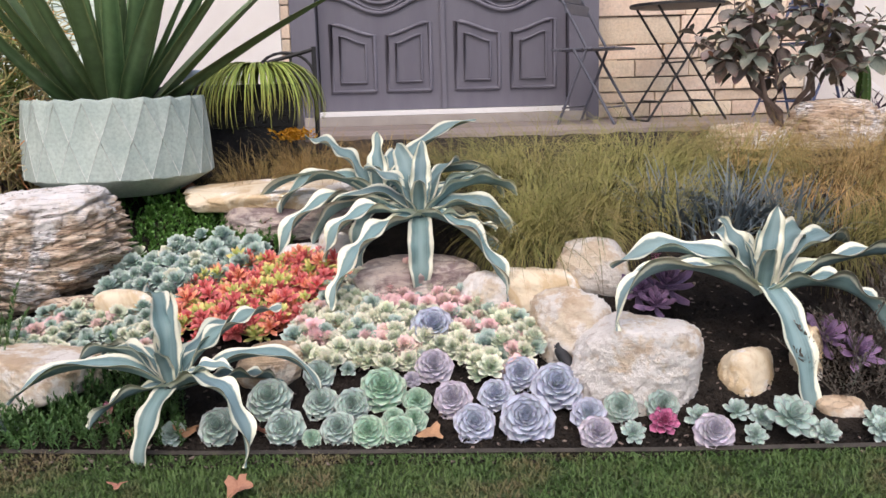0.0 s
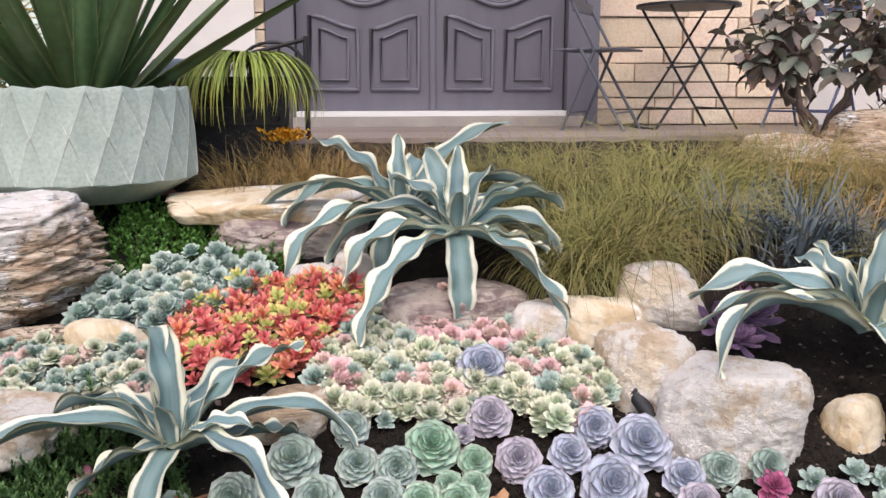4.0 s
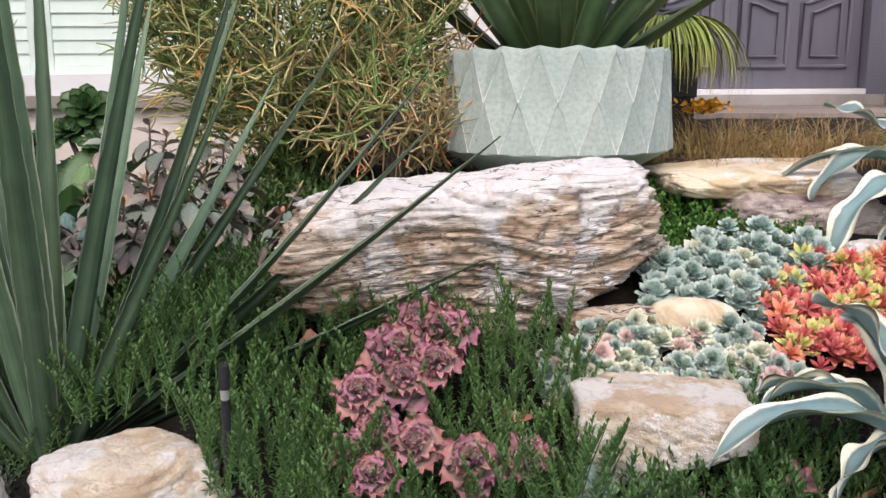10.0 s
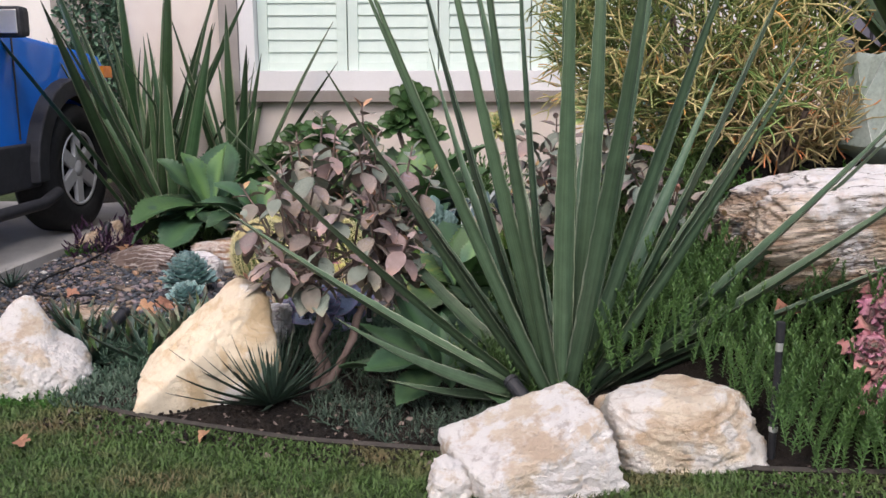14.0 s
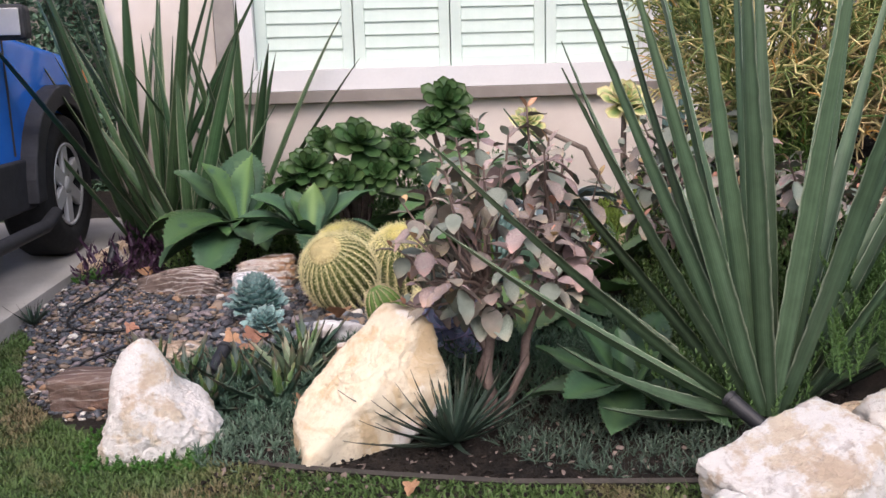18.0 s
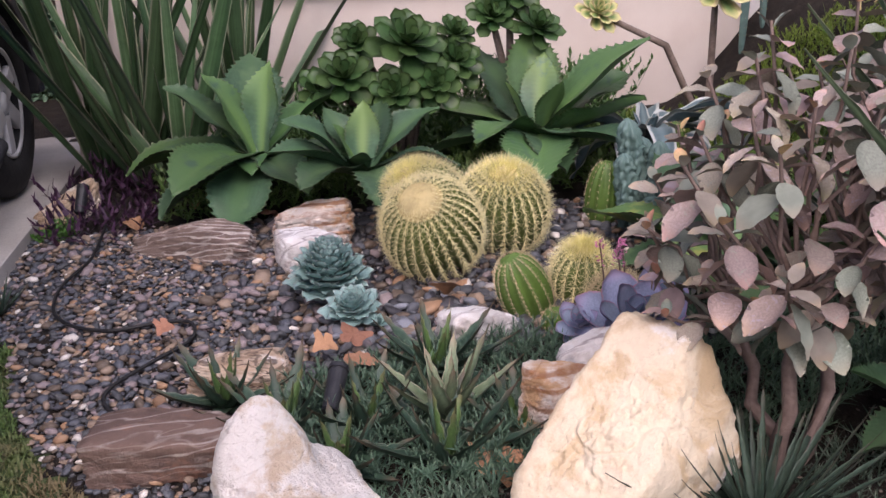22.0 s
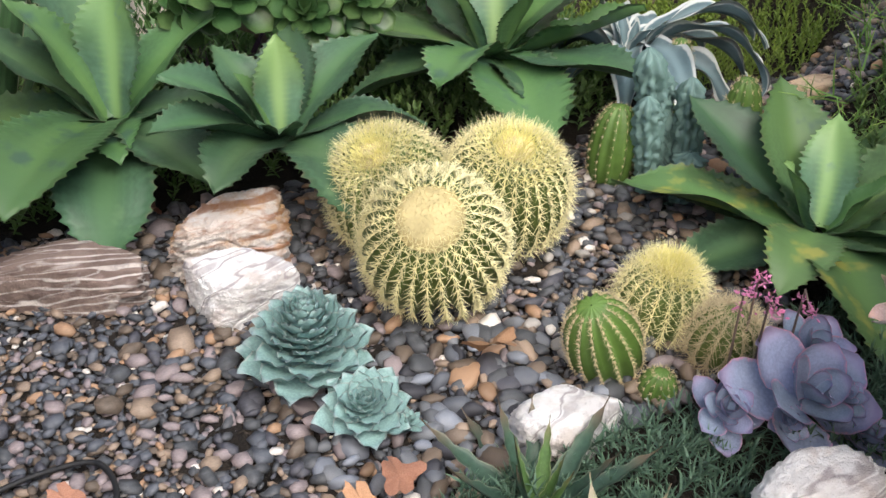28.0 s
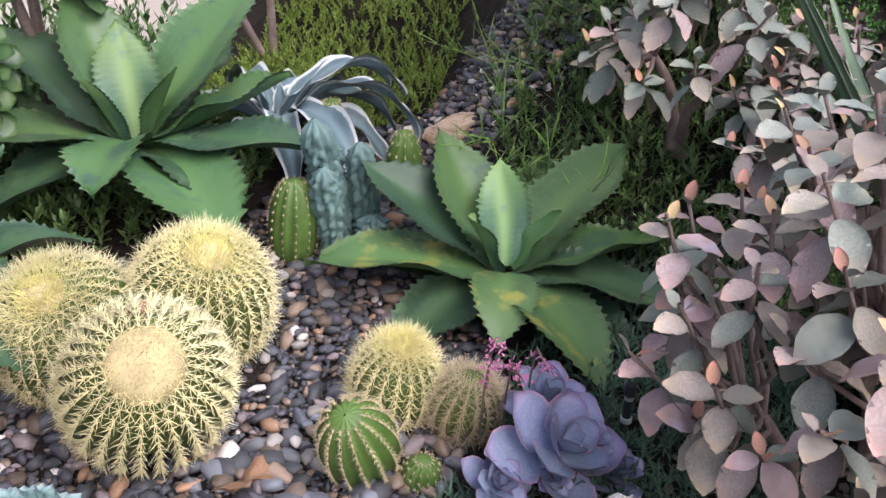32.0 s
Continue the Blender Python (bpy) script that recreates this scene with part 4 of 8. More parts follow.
# ---- rocks ----
def rock(name, at, size, material, label, seed, turn=0, tilt=(0, 0), sub=5, box_k=0.62, rough=0.10, strata=0.0, cuts=5, taper=0.0, planes=(), lumps=(), group="garden rocks"):
    """A stone of the given full sizes, its base at `at`: worn facets, cracks, and ledges of depth `strata`."""
    rnd = random.Random(seed)
    bm = bmesh.new()
    bmesh.ops.create_icosphere(bm, subdivisions=sub, radius=1)
    co = np.array([v.co for v in bm.verts])
    facets = []
    for n in ((1, 0, 0), (-1, 0, 0), (0, 1, 0), (0, -1, 0), (0, 0, 1), (0, 0, -1)):
        facets.append((np.array(n) + np.array([rnd.uniform(-0.16, 0.16) for _ in range(3)]), 1.0))
    for _ in range(cuts):
        facets.append((np.array([rnd.uniform(-1, 1), rnd.uniform(-1, 1), rnd.uniform(-0.3, 0.9)]), rnd.uniform(0.98, 1.22)))
    facets += [(np.array(p[:3], float), p[3]) for p in planes]
    p = 2.1 / box_k ** 2
    total = 0
    for n, h in facets:
        total = total + (np.maximum(co @ (n / np.linalg.norm(n)), 0) / h) ** p
    co = co * (total ** (-1 / p))[:, None]
    for lx, ly, lz, gain, sharp in lumps:
        aim = np.array((lx, ly, lz)) / math.sqrt(lx * lx + ly * ly + lz * lz)
        unit = co / np.linalg.norm(co, axis=1)[:, None]
        co = co * (1 + gain * np.exp(-(1 - unit @ aim) * sharp))[:, None]
    out = co / (np.linalg.norm(co, axis=1)[:, None] + 1e-6)
    half = np.array(size) / 2
    big = max(size)
    disp = np.empty(len(co))
    for i, c in enumerate(co):
        q = Vector((c[0] * half[0], c[1] * half[1], c[2] * half[2])) / big * 4 + Vector((seed * 3.1, seed * 1.7, 0))
        crack = max(0, 0.07 - abs(noise.noise(q * 1.3 + Vector((4, 1, 2))))) / 0.07
        k = rough * (noise.noise(q) * 0.7 + noise.noise(q * 2.3) * 0.5 - abs(noise.noise(q * 4.5)) * 0.5 + noise.noise(q * 9) * 0.26 + noise.noise(q * 19) * 0.15 - 0.35 * crack)
        if strata:
            bend = 0.45 * noise.noise(q * 0.7)
            hz = (q.z + bend + 0.06 * q.x) * 5.5
            lay = math.floor(hz)
            fr = hz - lay
            # each bed stands in or out by itself, with a cut along its foot that comes and goes
            k += strata * (0.75 * noise.noise((lay * 7.3, q.x * 0.9, q.y * 0.9)) - 1.1 * max(0, 1 - fr / 0.20) * max(0, 0.35 + noise.noise((q.x * 1.4, q.y * 1.4, lay * 3.1))))
            f = Vector((q.x * 1.1, q.y * 1.1, (q.z + bend + 0.06 * q.x) * 8.5))
            g = noise.noise(f * 0.5 + Vector((9, 0, 0)))
            k += strata * (noise.noise(f) * 0.45 + noise.noise(f * 2.2) * 0.5 - 1.3 * max(0, 0.10 - abs(g)) / 0.10 + noise.noise(f * 4.6) * 0.4 + noise.noise(f * 9) * 0.25)
        disp[i] = k
    co = co + out * np.array([1, 1, 0.45 if strata else 0.9]) * disp[:, None]
    co *= (1 - taper * (co[:, 2:3] + 1) / 2 * np.array([[1, 1, 0]]))
    co *= half
    co[:, 2] += half[2] * 0.85
    for v, c in zip(bm.verts, co):
        v.co = c
    ob = bm_part(name, bm, material, smooth=True)
    ob.matrix_world = pose(at[0], at[1], at[2], tilt[0], tilt[1], turn)
    return tagged(ob, label, "rock", group)


def on(x, y, up=0.0):
    return (x, y, soil_z(x, y) + up)


ROCKS = [
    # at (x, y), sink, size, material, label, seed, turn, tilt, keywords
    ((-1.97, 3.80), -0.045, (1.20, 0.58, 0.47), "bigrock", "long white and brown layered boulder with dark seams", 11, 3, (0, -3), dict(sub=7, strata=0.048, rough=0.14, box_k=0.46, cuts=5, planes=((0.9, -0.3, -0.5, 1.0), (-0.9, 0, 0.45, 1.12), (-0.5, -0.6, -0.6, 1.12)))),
    ((-1.555, 3.18), -0.06, (0.45, 0.26, 0.26), "blockrock", "cream wedge-shaped rock with a yellow stain", 12, -14, (0, 6), dict(sub=6, strata=0.04, rough=0.07, box_k=0.36, cuts=1, planes=((0.62, -0.1, -0.78, 0.42), (-0.9, 0, -0.42, 0.80)))),
    ((-2.845, 3.13), -0.13, (0.42, 0.30, 0.34), "blockrock", "blocky cream rock with rough layered face", 13, 5, (0, 0), dict(sub=6, strata=0.045, rough=0.09, box_k=0.36)),
    ((-3.25, 2.96), -0.125, (0.40, 0.30, 0.33), "whiterock", "pale cream boulder with a sloping top", 14, 18, (0, -8), dict(sub=6, rough=0.07, box_k=0.28, strata=0.04, cuts=1, planes=((-0.22, -0.16, 1, 0.84),))),
    ((-3.50, 2.87), -0.03, (0.13, 0.12, 0.13), "whiterock", "small grey-white stone against a boulder", 15, 0, (0, 0), dict(sub=5, rough=0.2)),
    ((-3.0, 3.22), -0.03, (0.16, 0.14, 0.16), "tanrock", "small tan stone half under foliage", 38, 30, (0, 0), dict(sub=5)),
    ((-5.03, 3.64), -0.05, (0.46, 0.34, 0.27), "whiterock", "white knobbly stone tapering to a blunt top", 16, 10, (0, 0), dict(sub=6, rough=0.13, box_k=0.70, cuts=3, taper=0.36, planes=((0.6, -0.2, 0.8, 0.74),), lumps=((-0.36, 0.30, 0.9, 0.80, 9), (-0.02, 0.25, 0.9, 0.34, 22)))),
    ((-4.37, 3.58), -0.05, (0.50, 0.24, 0.45), "creamrock", "big cream boulder with a slanting smooth top", 17, 24, (0, 0), dict(sub=6, rough=0.09, box_k=0.32, cuts=1, planes=((-0.66, -0.12, 0.75, 0.44), (0.92, 0, 0.12, 0.86), (0.5, -0.2, -0.8, 0.85), (0.1, -0.75, 0.6, 0.85)))),
    ((-5.335, 4.03), -0.05, (0.33, 0.21, 0.165), "brownrock", "brown banded stone block lying in the gravel", 18, -8, (0, 0), dict(sub=5, strata=0.05, rough=0.08, box_k=0.4)),
    ((-5.34, 5.36), -0.02, (0.50, 0.14, 0.16), "stripedrock", "long flat brown and white striped stone", 19, -33, (-8, -4), dict(sub=5, strata=0.06, rough=0.08, box_k=0.33, planes=((-0.6, 0, 0.8, 0.75),))),
    ((-4.90, 5.31), -0.02, (0.31, 0.20, 0.19), "rustrock", "rust-veined white stone on gravel", 20, -8, (0, 0), dict(sub=6, strata=0.08, rough=0.16, box_k=0.5)),
    ((-4.92, 5.10), -0.03, (0.22, 0.15, 0.17), "veinrock", "squarish white stone with grey veins beside a blue rosette", 21, 4, (0, -4), dict(sub=6, rough=0.12, box_k=0.34, cuts=3, strata=0.03)),
    ((-4.50, 4.40), -0.015, (0.24, 0.15, 0.13), "veinrock", "small white and brown stone in gravel", 22, 20, (0, 10), dict(sub=5, rough=0.2, strata=0.04)),
    ((-4.41, 3.88), -0.04, (0.20, 0.15, 0.23), "rustrock", "rust and white banded stone", 23, 30, (0, 10), dict(sub=6, strata=0.05, rough=0.10, box_k=0.28, cuts=4, planes=((0.7, -0.4, -0.5, 0.85),))),
    ((-4.28, 3.98), 0.06, (0.23, 0.15, 0.15), "veinrock", "grey and white crusted stone", 24, -15, (0, -10), dict(sub=5, strata=0.05, rough=0.2)),
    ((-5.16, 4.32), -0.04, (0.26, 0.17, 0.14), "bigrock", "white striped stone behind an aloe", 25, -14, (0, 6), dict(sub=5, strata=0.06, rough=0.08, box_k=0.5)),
    ((-5.89, 6.08), -0.02, (0.34, 0.12, 0.15), "tanrock", "pale stone by the driveway edge", 26, 40, (0, -25), dict(sub=5, strata=0.03)),
    ((-3.0, 5.18), -0.02, (0.26, 0.13, 0.08), "tanrock", "flat pale stone behind cacti", 27, -10, (0, 0), dict(sub=5, box_k=0.4)),
    ((-0.88, 4.26), 0.00, (0.76, 0.44, 0.09), "creamrock", "wide flat cream slab with a smooth top", 28, -4, (3, 2), dict(sub=6, box_k=0.36, rough=0.06, strata=0.03)),
    ((-0.76, 4.14), -0.12, (0.60, 0.34, 0.20), "purplerock", "layered grey-brown slab under the pale one", 29, -3, (0, 0), dict(sub=5, box_k=0.45, strata=0.06)),
    ((-0.18, 3.68), -0.14, (0.52, 0.34, 0.24), "purplerock", "flat-topped ledge stone with a dark purple face", 30, 3, (0, 0), dict(sub=5, box_k=0.42, strata=0.04, rough=0.08)),
    ((-0.53, 3.78), 0.0, (0.13, 0.12, 0.16), "whiterock", "smooth egg-shaped white stone", 31, 0, (0, 4), dict(sub=5, box_k=0.9, rough=0.03, cuts=0)),
    ((0.08, 3.50), -0.08, (0.20, 0.2, 0.24), "whiterock", "pale upright stone beside the ledge", 32, 0, (0, 0), dict(sub=5)),
    ((0.26, 3.56), -0.08, (0.40, 0.2, 0.2), "creamrock", "cream stone under hanging grass", 33, 0, (0, 4), dict(sub=5)),
    ((0.53, 3.62), -0.05, (0.30, 0.24, 0.24), "blockrock", "tan grooved rock under the grass", 34, -12, (0, 6), dict(sub=5, rough=0.12, strata=0.03)),
    ((0.39, 3.30), -0.06, (0.31, 0.28, 0.28), "blockrock", "rounded tan rock with fine cracks", 35, 0, (0, 0), dict(sub=5, rough=0.13, box_k=0.75)),
    ((0.58, 3.12), -0.11, (0.46, 0.34, 0.35), "whiterock", "large white boulder with pink-grey veins", 36, -6, (0, 4), dict(sub=6, rough=0.09, box_k=0.50, cuts=8)),
    ((0.97, 3.10), -0.07, (0.25, 0.18, 0.19), "creamrock", "cream pointed stone with a yellow base", 37, 20, (0, 14), dict(sub=5, rough=0.12, box_k=0.6, taper=0.3)),
    ((1.20, 3.12), -0.05, (0.12, 0.12, 0.24), "creamrock", "tall narrow cream stone behind an agave leaf", 39, 0, (0, 0), dict(sub=5, box_k=0.8)),
    ((1.24, 2.96), -0.04, (0.16, 0.12, 0.08), "tanrock", "low tan stone by the edging", 40, 0, (0, 0), dict(sub=5)),
    ((-0.72, 3.24), -0.04, (0.26, 0.18, 0.17), "tanrock", "rounded tan stone under an agave leaf", 41, 0, (0, 0), dict(sub=5, box_k=0.8)),
    ((-0.53, 3.40), -0.02, (0.15, 0.12, 0.10), "creamrock", "small cream stone among sedum", 42, 0, (0, 0), dict(sub=5)),
    ((-0.64, 3.82), -0.05, (0.24, 0.16, 0.14), "whiterock", "low white stone beside the egg-shaped one", 43, 0, (0, 0), dict(sub=5)),
    ((-1.33, 3.54), 0.02, (0.32, 0.15, 0.13), "creamrock", "smooth cream stone between sedums", 44, 0, (0, 0), dict(sub=5, box_k=0.9, rough=0.04)),
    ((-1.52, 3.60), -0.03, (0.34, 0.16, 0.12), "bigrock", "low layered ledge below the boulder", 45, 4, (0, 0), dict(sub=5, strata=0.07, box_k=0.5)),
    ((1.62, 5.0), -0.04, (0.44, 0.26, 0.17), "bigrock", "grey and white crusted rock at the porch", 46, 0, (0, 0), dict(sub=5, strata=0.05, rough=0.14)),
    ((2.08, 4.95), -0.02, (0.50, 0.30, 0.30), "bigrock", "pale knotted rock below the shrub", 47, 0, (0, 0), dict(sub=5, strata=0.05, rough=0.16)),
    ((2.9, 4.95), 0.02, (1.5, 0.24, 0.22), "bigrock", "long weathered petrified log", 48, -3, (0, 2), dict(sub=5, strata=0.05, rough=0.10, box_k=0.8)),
]
for at, sink, size, mt, label, seed, turn, tilt, kw in ROCKS:
    rock("rock", on(*at, sink), size, M[mt], label, seed, turn, tilt, **kw)


# ---- faceted planter ----
def planter(at, r_top, height, label):
    root = empty("planter", pose(*at), label, "planter")
    n = 20
    bm = bmesh.new()
    rings = []
    # height, radius, depth of the facets and on which corners (0 even, 1 odd) the ridge peaks
    LEVELS = ((0.0, 0.62, 0.0, 0), (0.20, 0.985, 0.0, 0), (0.21, 0.995, 0.012, 0), (0.60, 0.975, 0.014, 1), (0.97, 0.945, 0.013, 0), (1.0, 0.935, 0.012, 0), (1.0, 0.85, 0.0, 0), (0.90, 0.83, 0.0, 0))
    for z, r, amp, odd in LEVELS:
        row = []
        for i in range(2 * n):
            a = math.pi * i / n
            k = 1 if i % 2 == odd else -1
            rr = r_top * (r + amp * k)
            row.append(bm.verts.new((rr * math.cos(a), rr * math.sin(a), z * height + (0.010 * k if z >= 0.97 and amp else 0))))
        rings.append(row)
    for a, b, la in zip(rings, rings[1:], LEVELS):
        for i in range(2 * n):
            j = (i + 1) % (2 * n)
            if (i + la[3]) % 2 == 0:
                bm.faces.new((a[i], a[j], b[j]))
                bm.faces.new((a[i], b[j], b[i]))
            else:
                bm.faces.new((a[i], a[j], b[i]))
                bm.faces.new((a[j], b[j], b[i]))
    body = bm_part("pot_body", bm, M["sage"], root)
    bm = bmesh.new()
    bmesh.ops.create_circle(bm, cap_ends=True, segments=40, radius=r_top * 0.84, matrix=Matrix.Translation((0, 0, height * 0.93)))
    bm_part("potting_soil", bm, M["soil"], root)
    # thin pale ridges between the facets
    for i in range(2 * n):
        a, c = math.pi * i / n, math.pi * (i + 1) / n
        lo, hi = (a, c) if i % 2 == 0 else (c, a)
        for (r0, z0, b0), (r1, z1, b1) in (((1.007, 0.21, lo), (0.989, 0.60, hi)), ((0.989, 0.60, hi), (0.958, 0.97, lo))):
            p = [(r_top * r0 * math.cos(b0), r_top * r0 * math.sin(b0), z0 * height), (r_top * r1 * math.cos(b1), r_top * r1 * math.sin(b1), z1 * height)]
            link("ridge", geo_mesh("ridge", tube(p, 0.0016, 4)), M["sage_line"], root)
    return root


POT = (-1.595, 4.40)
planter((*POT, 0.60), 0.43, 0.44, "large faceted sage-green concrete planter with pale ridges")


# ---- rosette of sword leaves ----
def sword_plant(name, at, material, count, length, width, label, category, seed, spread=(88, 12), droop=18, kinds=5, group="", fold=0.5, thick=0.10, teeth=0.0, prof="sword", base=0.04, jitter=0.15, bare=None):
    rnd = random.Random(seed)
    root = empty(name, pose(*at), label, category, group)
    meshes = [leaf_mesh("sword_leaf", material, length=1.0, width=width / length, a0=0, a1=rnd.uniform(-droop, droop * 0.3), prof=prof, fold=fold, thick=thick, n=16 if teeth else 9, m=4, seed=seed + k, power=1.6, teeth=teeth, side=rnd.uniform(-0.04, 0.04)) for k in range(kinds)]
    for i in range(count):
        s = (i + 0.5) / count
        el = spread[0] + (spread[1] - spread[0]) * s ** 0.9 + rnd.uniform(-5, 5)
        az = i * GOLD + rnd.uniform(-10, 10)
        if bare and any(b[0] < az % 360 < b[1] and el < b[2] for b in bare):
            continue
        ln = length * rnd.uniform(1 - jitter, 1 + jitter * 0.4) * (0.8 + 0.2 * min(1, s * 2))
        m = pose(0, 0, 0, 0, 0, az) @ pose(base * s, 0, 0, 0, -el, 0) @ pose(0, 0, 0, rnd.uniform(-25, 25)) @ Matrix.Diagonal((ln, ln * rnd.uniform(0.85, 1.15), ln, 1))
        link("leaf", meshes[i % kinds], None, root, m=m)
    return root


sword_plant("sword_plant", (*POT, 0.98), L["planter"], 36, 0.98, 0.092, "dense green sword-leaved plant in the planter", "succulent", 5, spread=(88, 34), droop=-30, jitter=0.22, thick=0.42, fold=0.15, base=0.16)
def sword_fan(at, material, leaves, width, label, seed):
    """Stiff leaves of one rosette: rows of lean in the wall's plane, reach towards the lawn (+) or the wall (-), length."""
    rnd = random.Random(seed)
    root = empty("sword_plant", pose(*at), label, "succulent")
    kinds = [leaf_mesh("sword_leaf", material, length=1.0, width=width, a0=-9 + 3 * k, a1=5 - k, prof="lance", fold=0.42 + 0.1 * k, thick=0.16, n=40, m=4, seed=seed + k, power=0.7, hooks=0.05, side=0.03 * (k - 1.5)) for k in range(4)]
    for i, (lean, out, ln) in enumerate(leaves):
        d = Vector((math.cos(radians(lean)), -out, math.sin(radians(lean))))
        az, el = math.degrees(math.atan2(d.y, d.x)), math.degrees(math.atan2(d.z, math.hypot(d.x, d.y)))
        m = pose(0.10 * math.cos(radians(az)) * math.cos(radians(el)) ** 0.5, 0.10 * math.sin(radians(az)) * math.cos(radians(el)) ** 0.5, 0, 0, 0, az) @ pose(0, 0, 0, 0, -el, 0) @ pose(0, 0, 0, rnd.uniform(-30, 30)) @ Matrix.Diagonal((ln, rnd.uniform(1.1, 1.4), rnd.uniform(1.1, 1.4), 1))
        link("leaf", kinds[i % 4], None, root, m=m)
    return root


YUC = (-3.16, 3.44)
FAN = [(136, 0.10, 1.34), (145, 0.22, 1.18), (122, 0.18, 1.25), (115, 0.0, 1.5), (110, 0.25, 1.5), (107, -0.1, 1.6), (104, 0.15, 1.6), (101, -0.2, 1.65), (98, 0.2, 1.7), (95, 0.0, 1.7), (92, 0.28, 1.6), (89, -0.15, 1.7), (87, 0.1, 1.7), (84, 0.3, 1.6), (80, -0.1, 1.65), (75, 0.15, 1.6), (72, -0.25, 1.6), (68, 0.05, 1.55), (63, 0.2, 1.2), (56, -0.2, 1.4), (48, 0.05, 1.42), (42, -0.1, 1.34), (37, 0.1, 1.44), (24, 0.0, 1.22), (153, 0.35, 0.72), (168, 0.3, 0.5), (30, -0.3, 1.1)]
FAN += [(128, -0.35, 1.2), (112, -0.5, 1.4), (84, -0.5, 1.5), (62, -0.45, 1.3), (100, -0.7, 1.2), (75, -0.8, 1.1), (140, -0.5, 1.0), (45, -0.6, 1.0)]
sword_fan(on(*YUC, 0.0), L["yucca"], FAN, 0.054, "huge dark green sword-leaved rosette with pale toothed edges", 6)
for k, (x, y, ln, ct) in enumerate(((-5.62, 6.35, 1.35, 21), (-5.15, 6.55, 1.25, 17), (-5.85, 6.62, 1.4, 16), (-5.42, 6.1, 1.1, 10))):
    sword_plant("tall_sword_plant", on(x, y), L["tall"], ct, ln * 1.25, 0.076, "tall upright sword-leaved clump against the wall", "succulent", 70 + k, spread=(90, 52), droop=8, group="tall clumps by the wall", jitter=0.3)


# ---- variegated agave ----
def variegated_agave(name, at, leaves, material, label, seed, width=0.105, group="variegated agaves", size=1.0):
    """leaves: rows of heading, length, start and end angle, power of the bend (small: bends early)."""
    root = empty(name, pose(*at), label, "agave", group)
    for i, (az, ln, a0, a1, power) in enumerate(leaves):
        rnd = random.Random(seed * 90 + i)
        w = width * (0.62 if ln < 0.22 else 0.84 if ln < 0.33 else rnd.uniform(0.95, 1.12))
        broad = material == L["agave"] and i % 3 == 1
        me = leaf_mesh("leaf", L["agave_cream"] if broad else material, length=ln * size, width=w * size, a0=a0, a1=a1, prof="agave", fold=rnd.uniform(0.30, 0.62), wave=rnd.uniform(0.06, 0.17) if ln > 0.22 else 0.04, waves=rnd.uniform(2.2, 3.6), thick=0.10, n=30, m=8, power=power, seed=seed * 50 + i, twist=rnd.uniform(-0.75, 0.75) if ln > 0.22 else 0.1, side=rnd.uniform(-0.14, 0.14))
        link("leaf", me, None, root, m=pose(0.022 * math.cos(radians(az)), 0.022 * math.sin(radians(az)), 0.01 * (i % 3), 0, 0, az))
    return root


HEART = [(20, 0.15, 84, 72, 1), (140, 0.16, 82, 70, 1), (260, 0.17, 80, 40, 1), (80, 0.20, 78, 66, 1)]
variegated_agave("variegated_agave", on(-1.00, 2.99, 0.165), HEART + [
    (104, 0.42, 86, -24, 1.7), (128, 0.46, 86, -20, 1.6), (165, 0.40, 64, -40, 1.1), (148, 0.40, 60, -40, 1.0), (186, 0.58, 32, -46, 1.2), (-104, 0.34, 14, -88, 0.55), (-18, 0.25, 56, -20, 1.0), (36, 0.50, 50, -8, 1.2), (8, 0.60, 30, -84, 2.0), (-36, 0.56, 34, -88, 1.1), (58, 0.46, 46, -10, 1.0), (22, 0.40, 12, -26, 1.0), (205, 0.30, 10, -50, 1.0)],
    L["agave"], "blue-green agave with wavy cream-edged leaves in front of sedums", 1, 0.118, size=0.93)
variegated_agave("variegated_agave", on(-0.16, 3.74, 0.21), HEART + [
    (90, 0.30, 84, 68, 1), (165, 0.28, 72, 10, 1.0), (112, 0.34, 76, 40, 1), (34, 0.50, 58, -62, 1.2), (14, 0.44, 50, -40, 1.1), (2, 0.42, 38, -80, 1.2), (-20, 0.30, 12, -30, 1), (-42, 0.56, 4, -72, 0.9), (-90, 0.36, 6, -88, 0.5), (-136, 0.56, 4, -66, 0.9), (158, 0.50, 46, -66, 1.0), (170, 0.52, 40, -74, 1.1), (194, 0.46, 26, -84, 1.2), (60, 0.40, 64, -10, 1)],
    L["agave"], "blue-green agave with wavy cream-edged leaves on a stone ledge", 2, 0.122, size=1.05)
variegated_agave("variegated_agave", on(-0.34, 4.02, 0.12), HEART + [
    (178, 0.66, 44, -66, 1.1), (188, 0.50, 50, -72, 1.1), (160, 0.46, 68, 4, 1.2), (92, 0.30, 82, 60, 1), (24, 0.56, 58, 8, 1.2), (4, 0.54, 40, -26, 1.2), (200, 0.60, 22, -86, 1.0), (250, 0.50, 6, -88, 0.6), (-20, 0.66, 8, -40, 1.0), (-34, 0.60, 2, -44, 1.0), (70, 0.44, 60, -20, 1)],
    L["agave"], "older variegated agave leaning behind its neighbour", 3, 0.122, size=1.02)
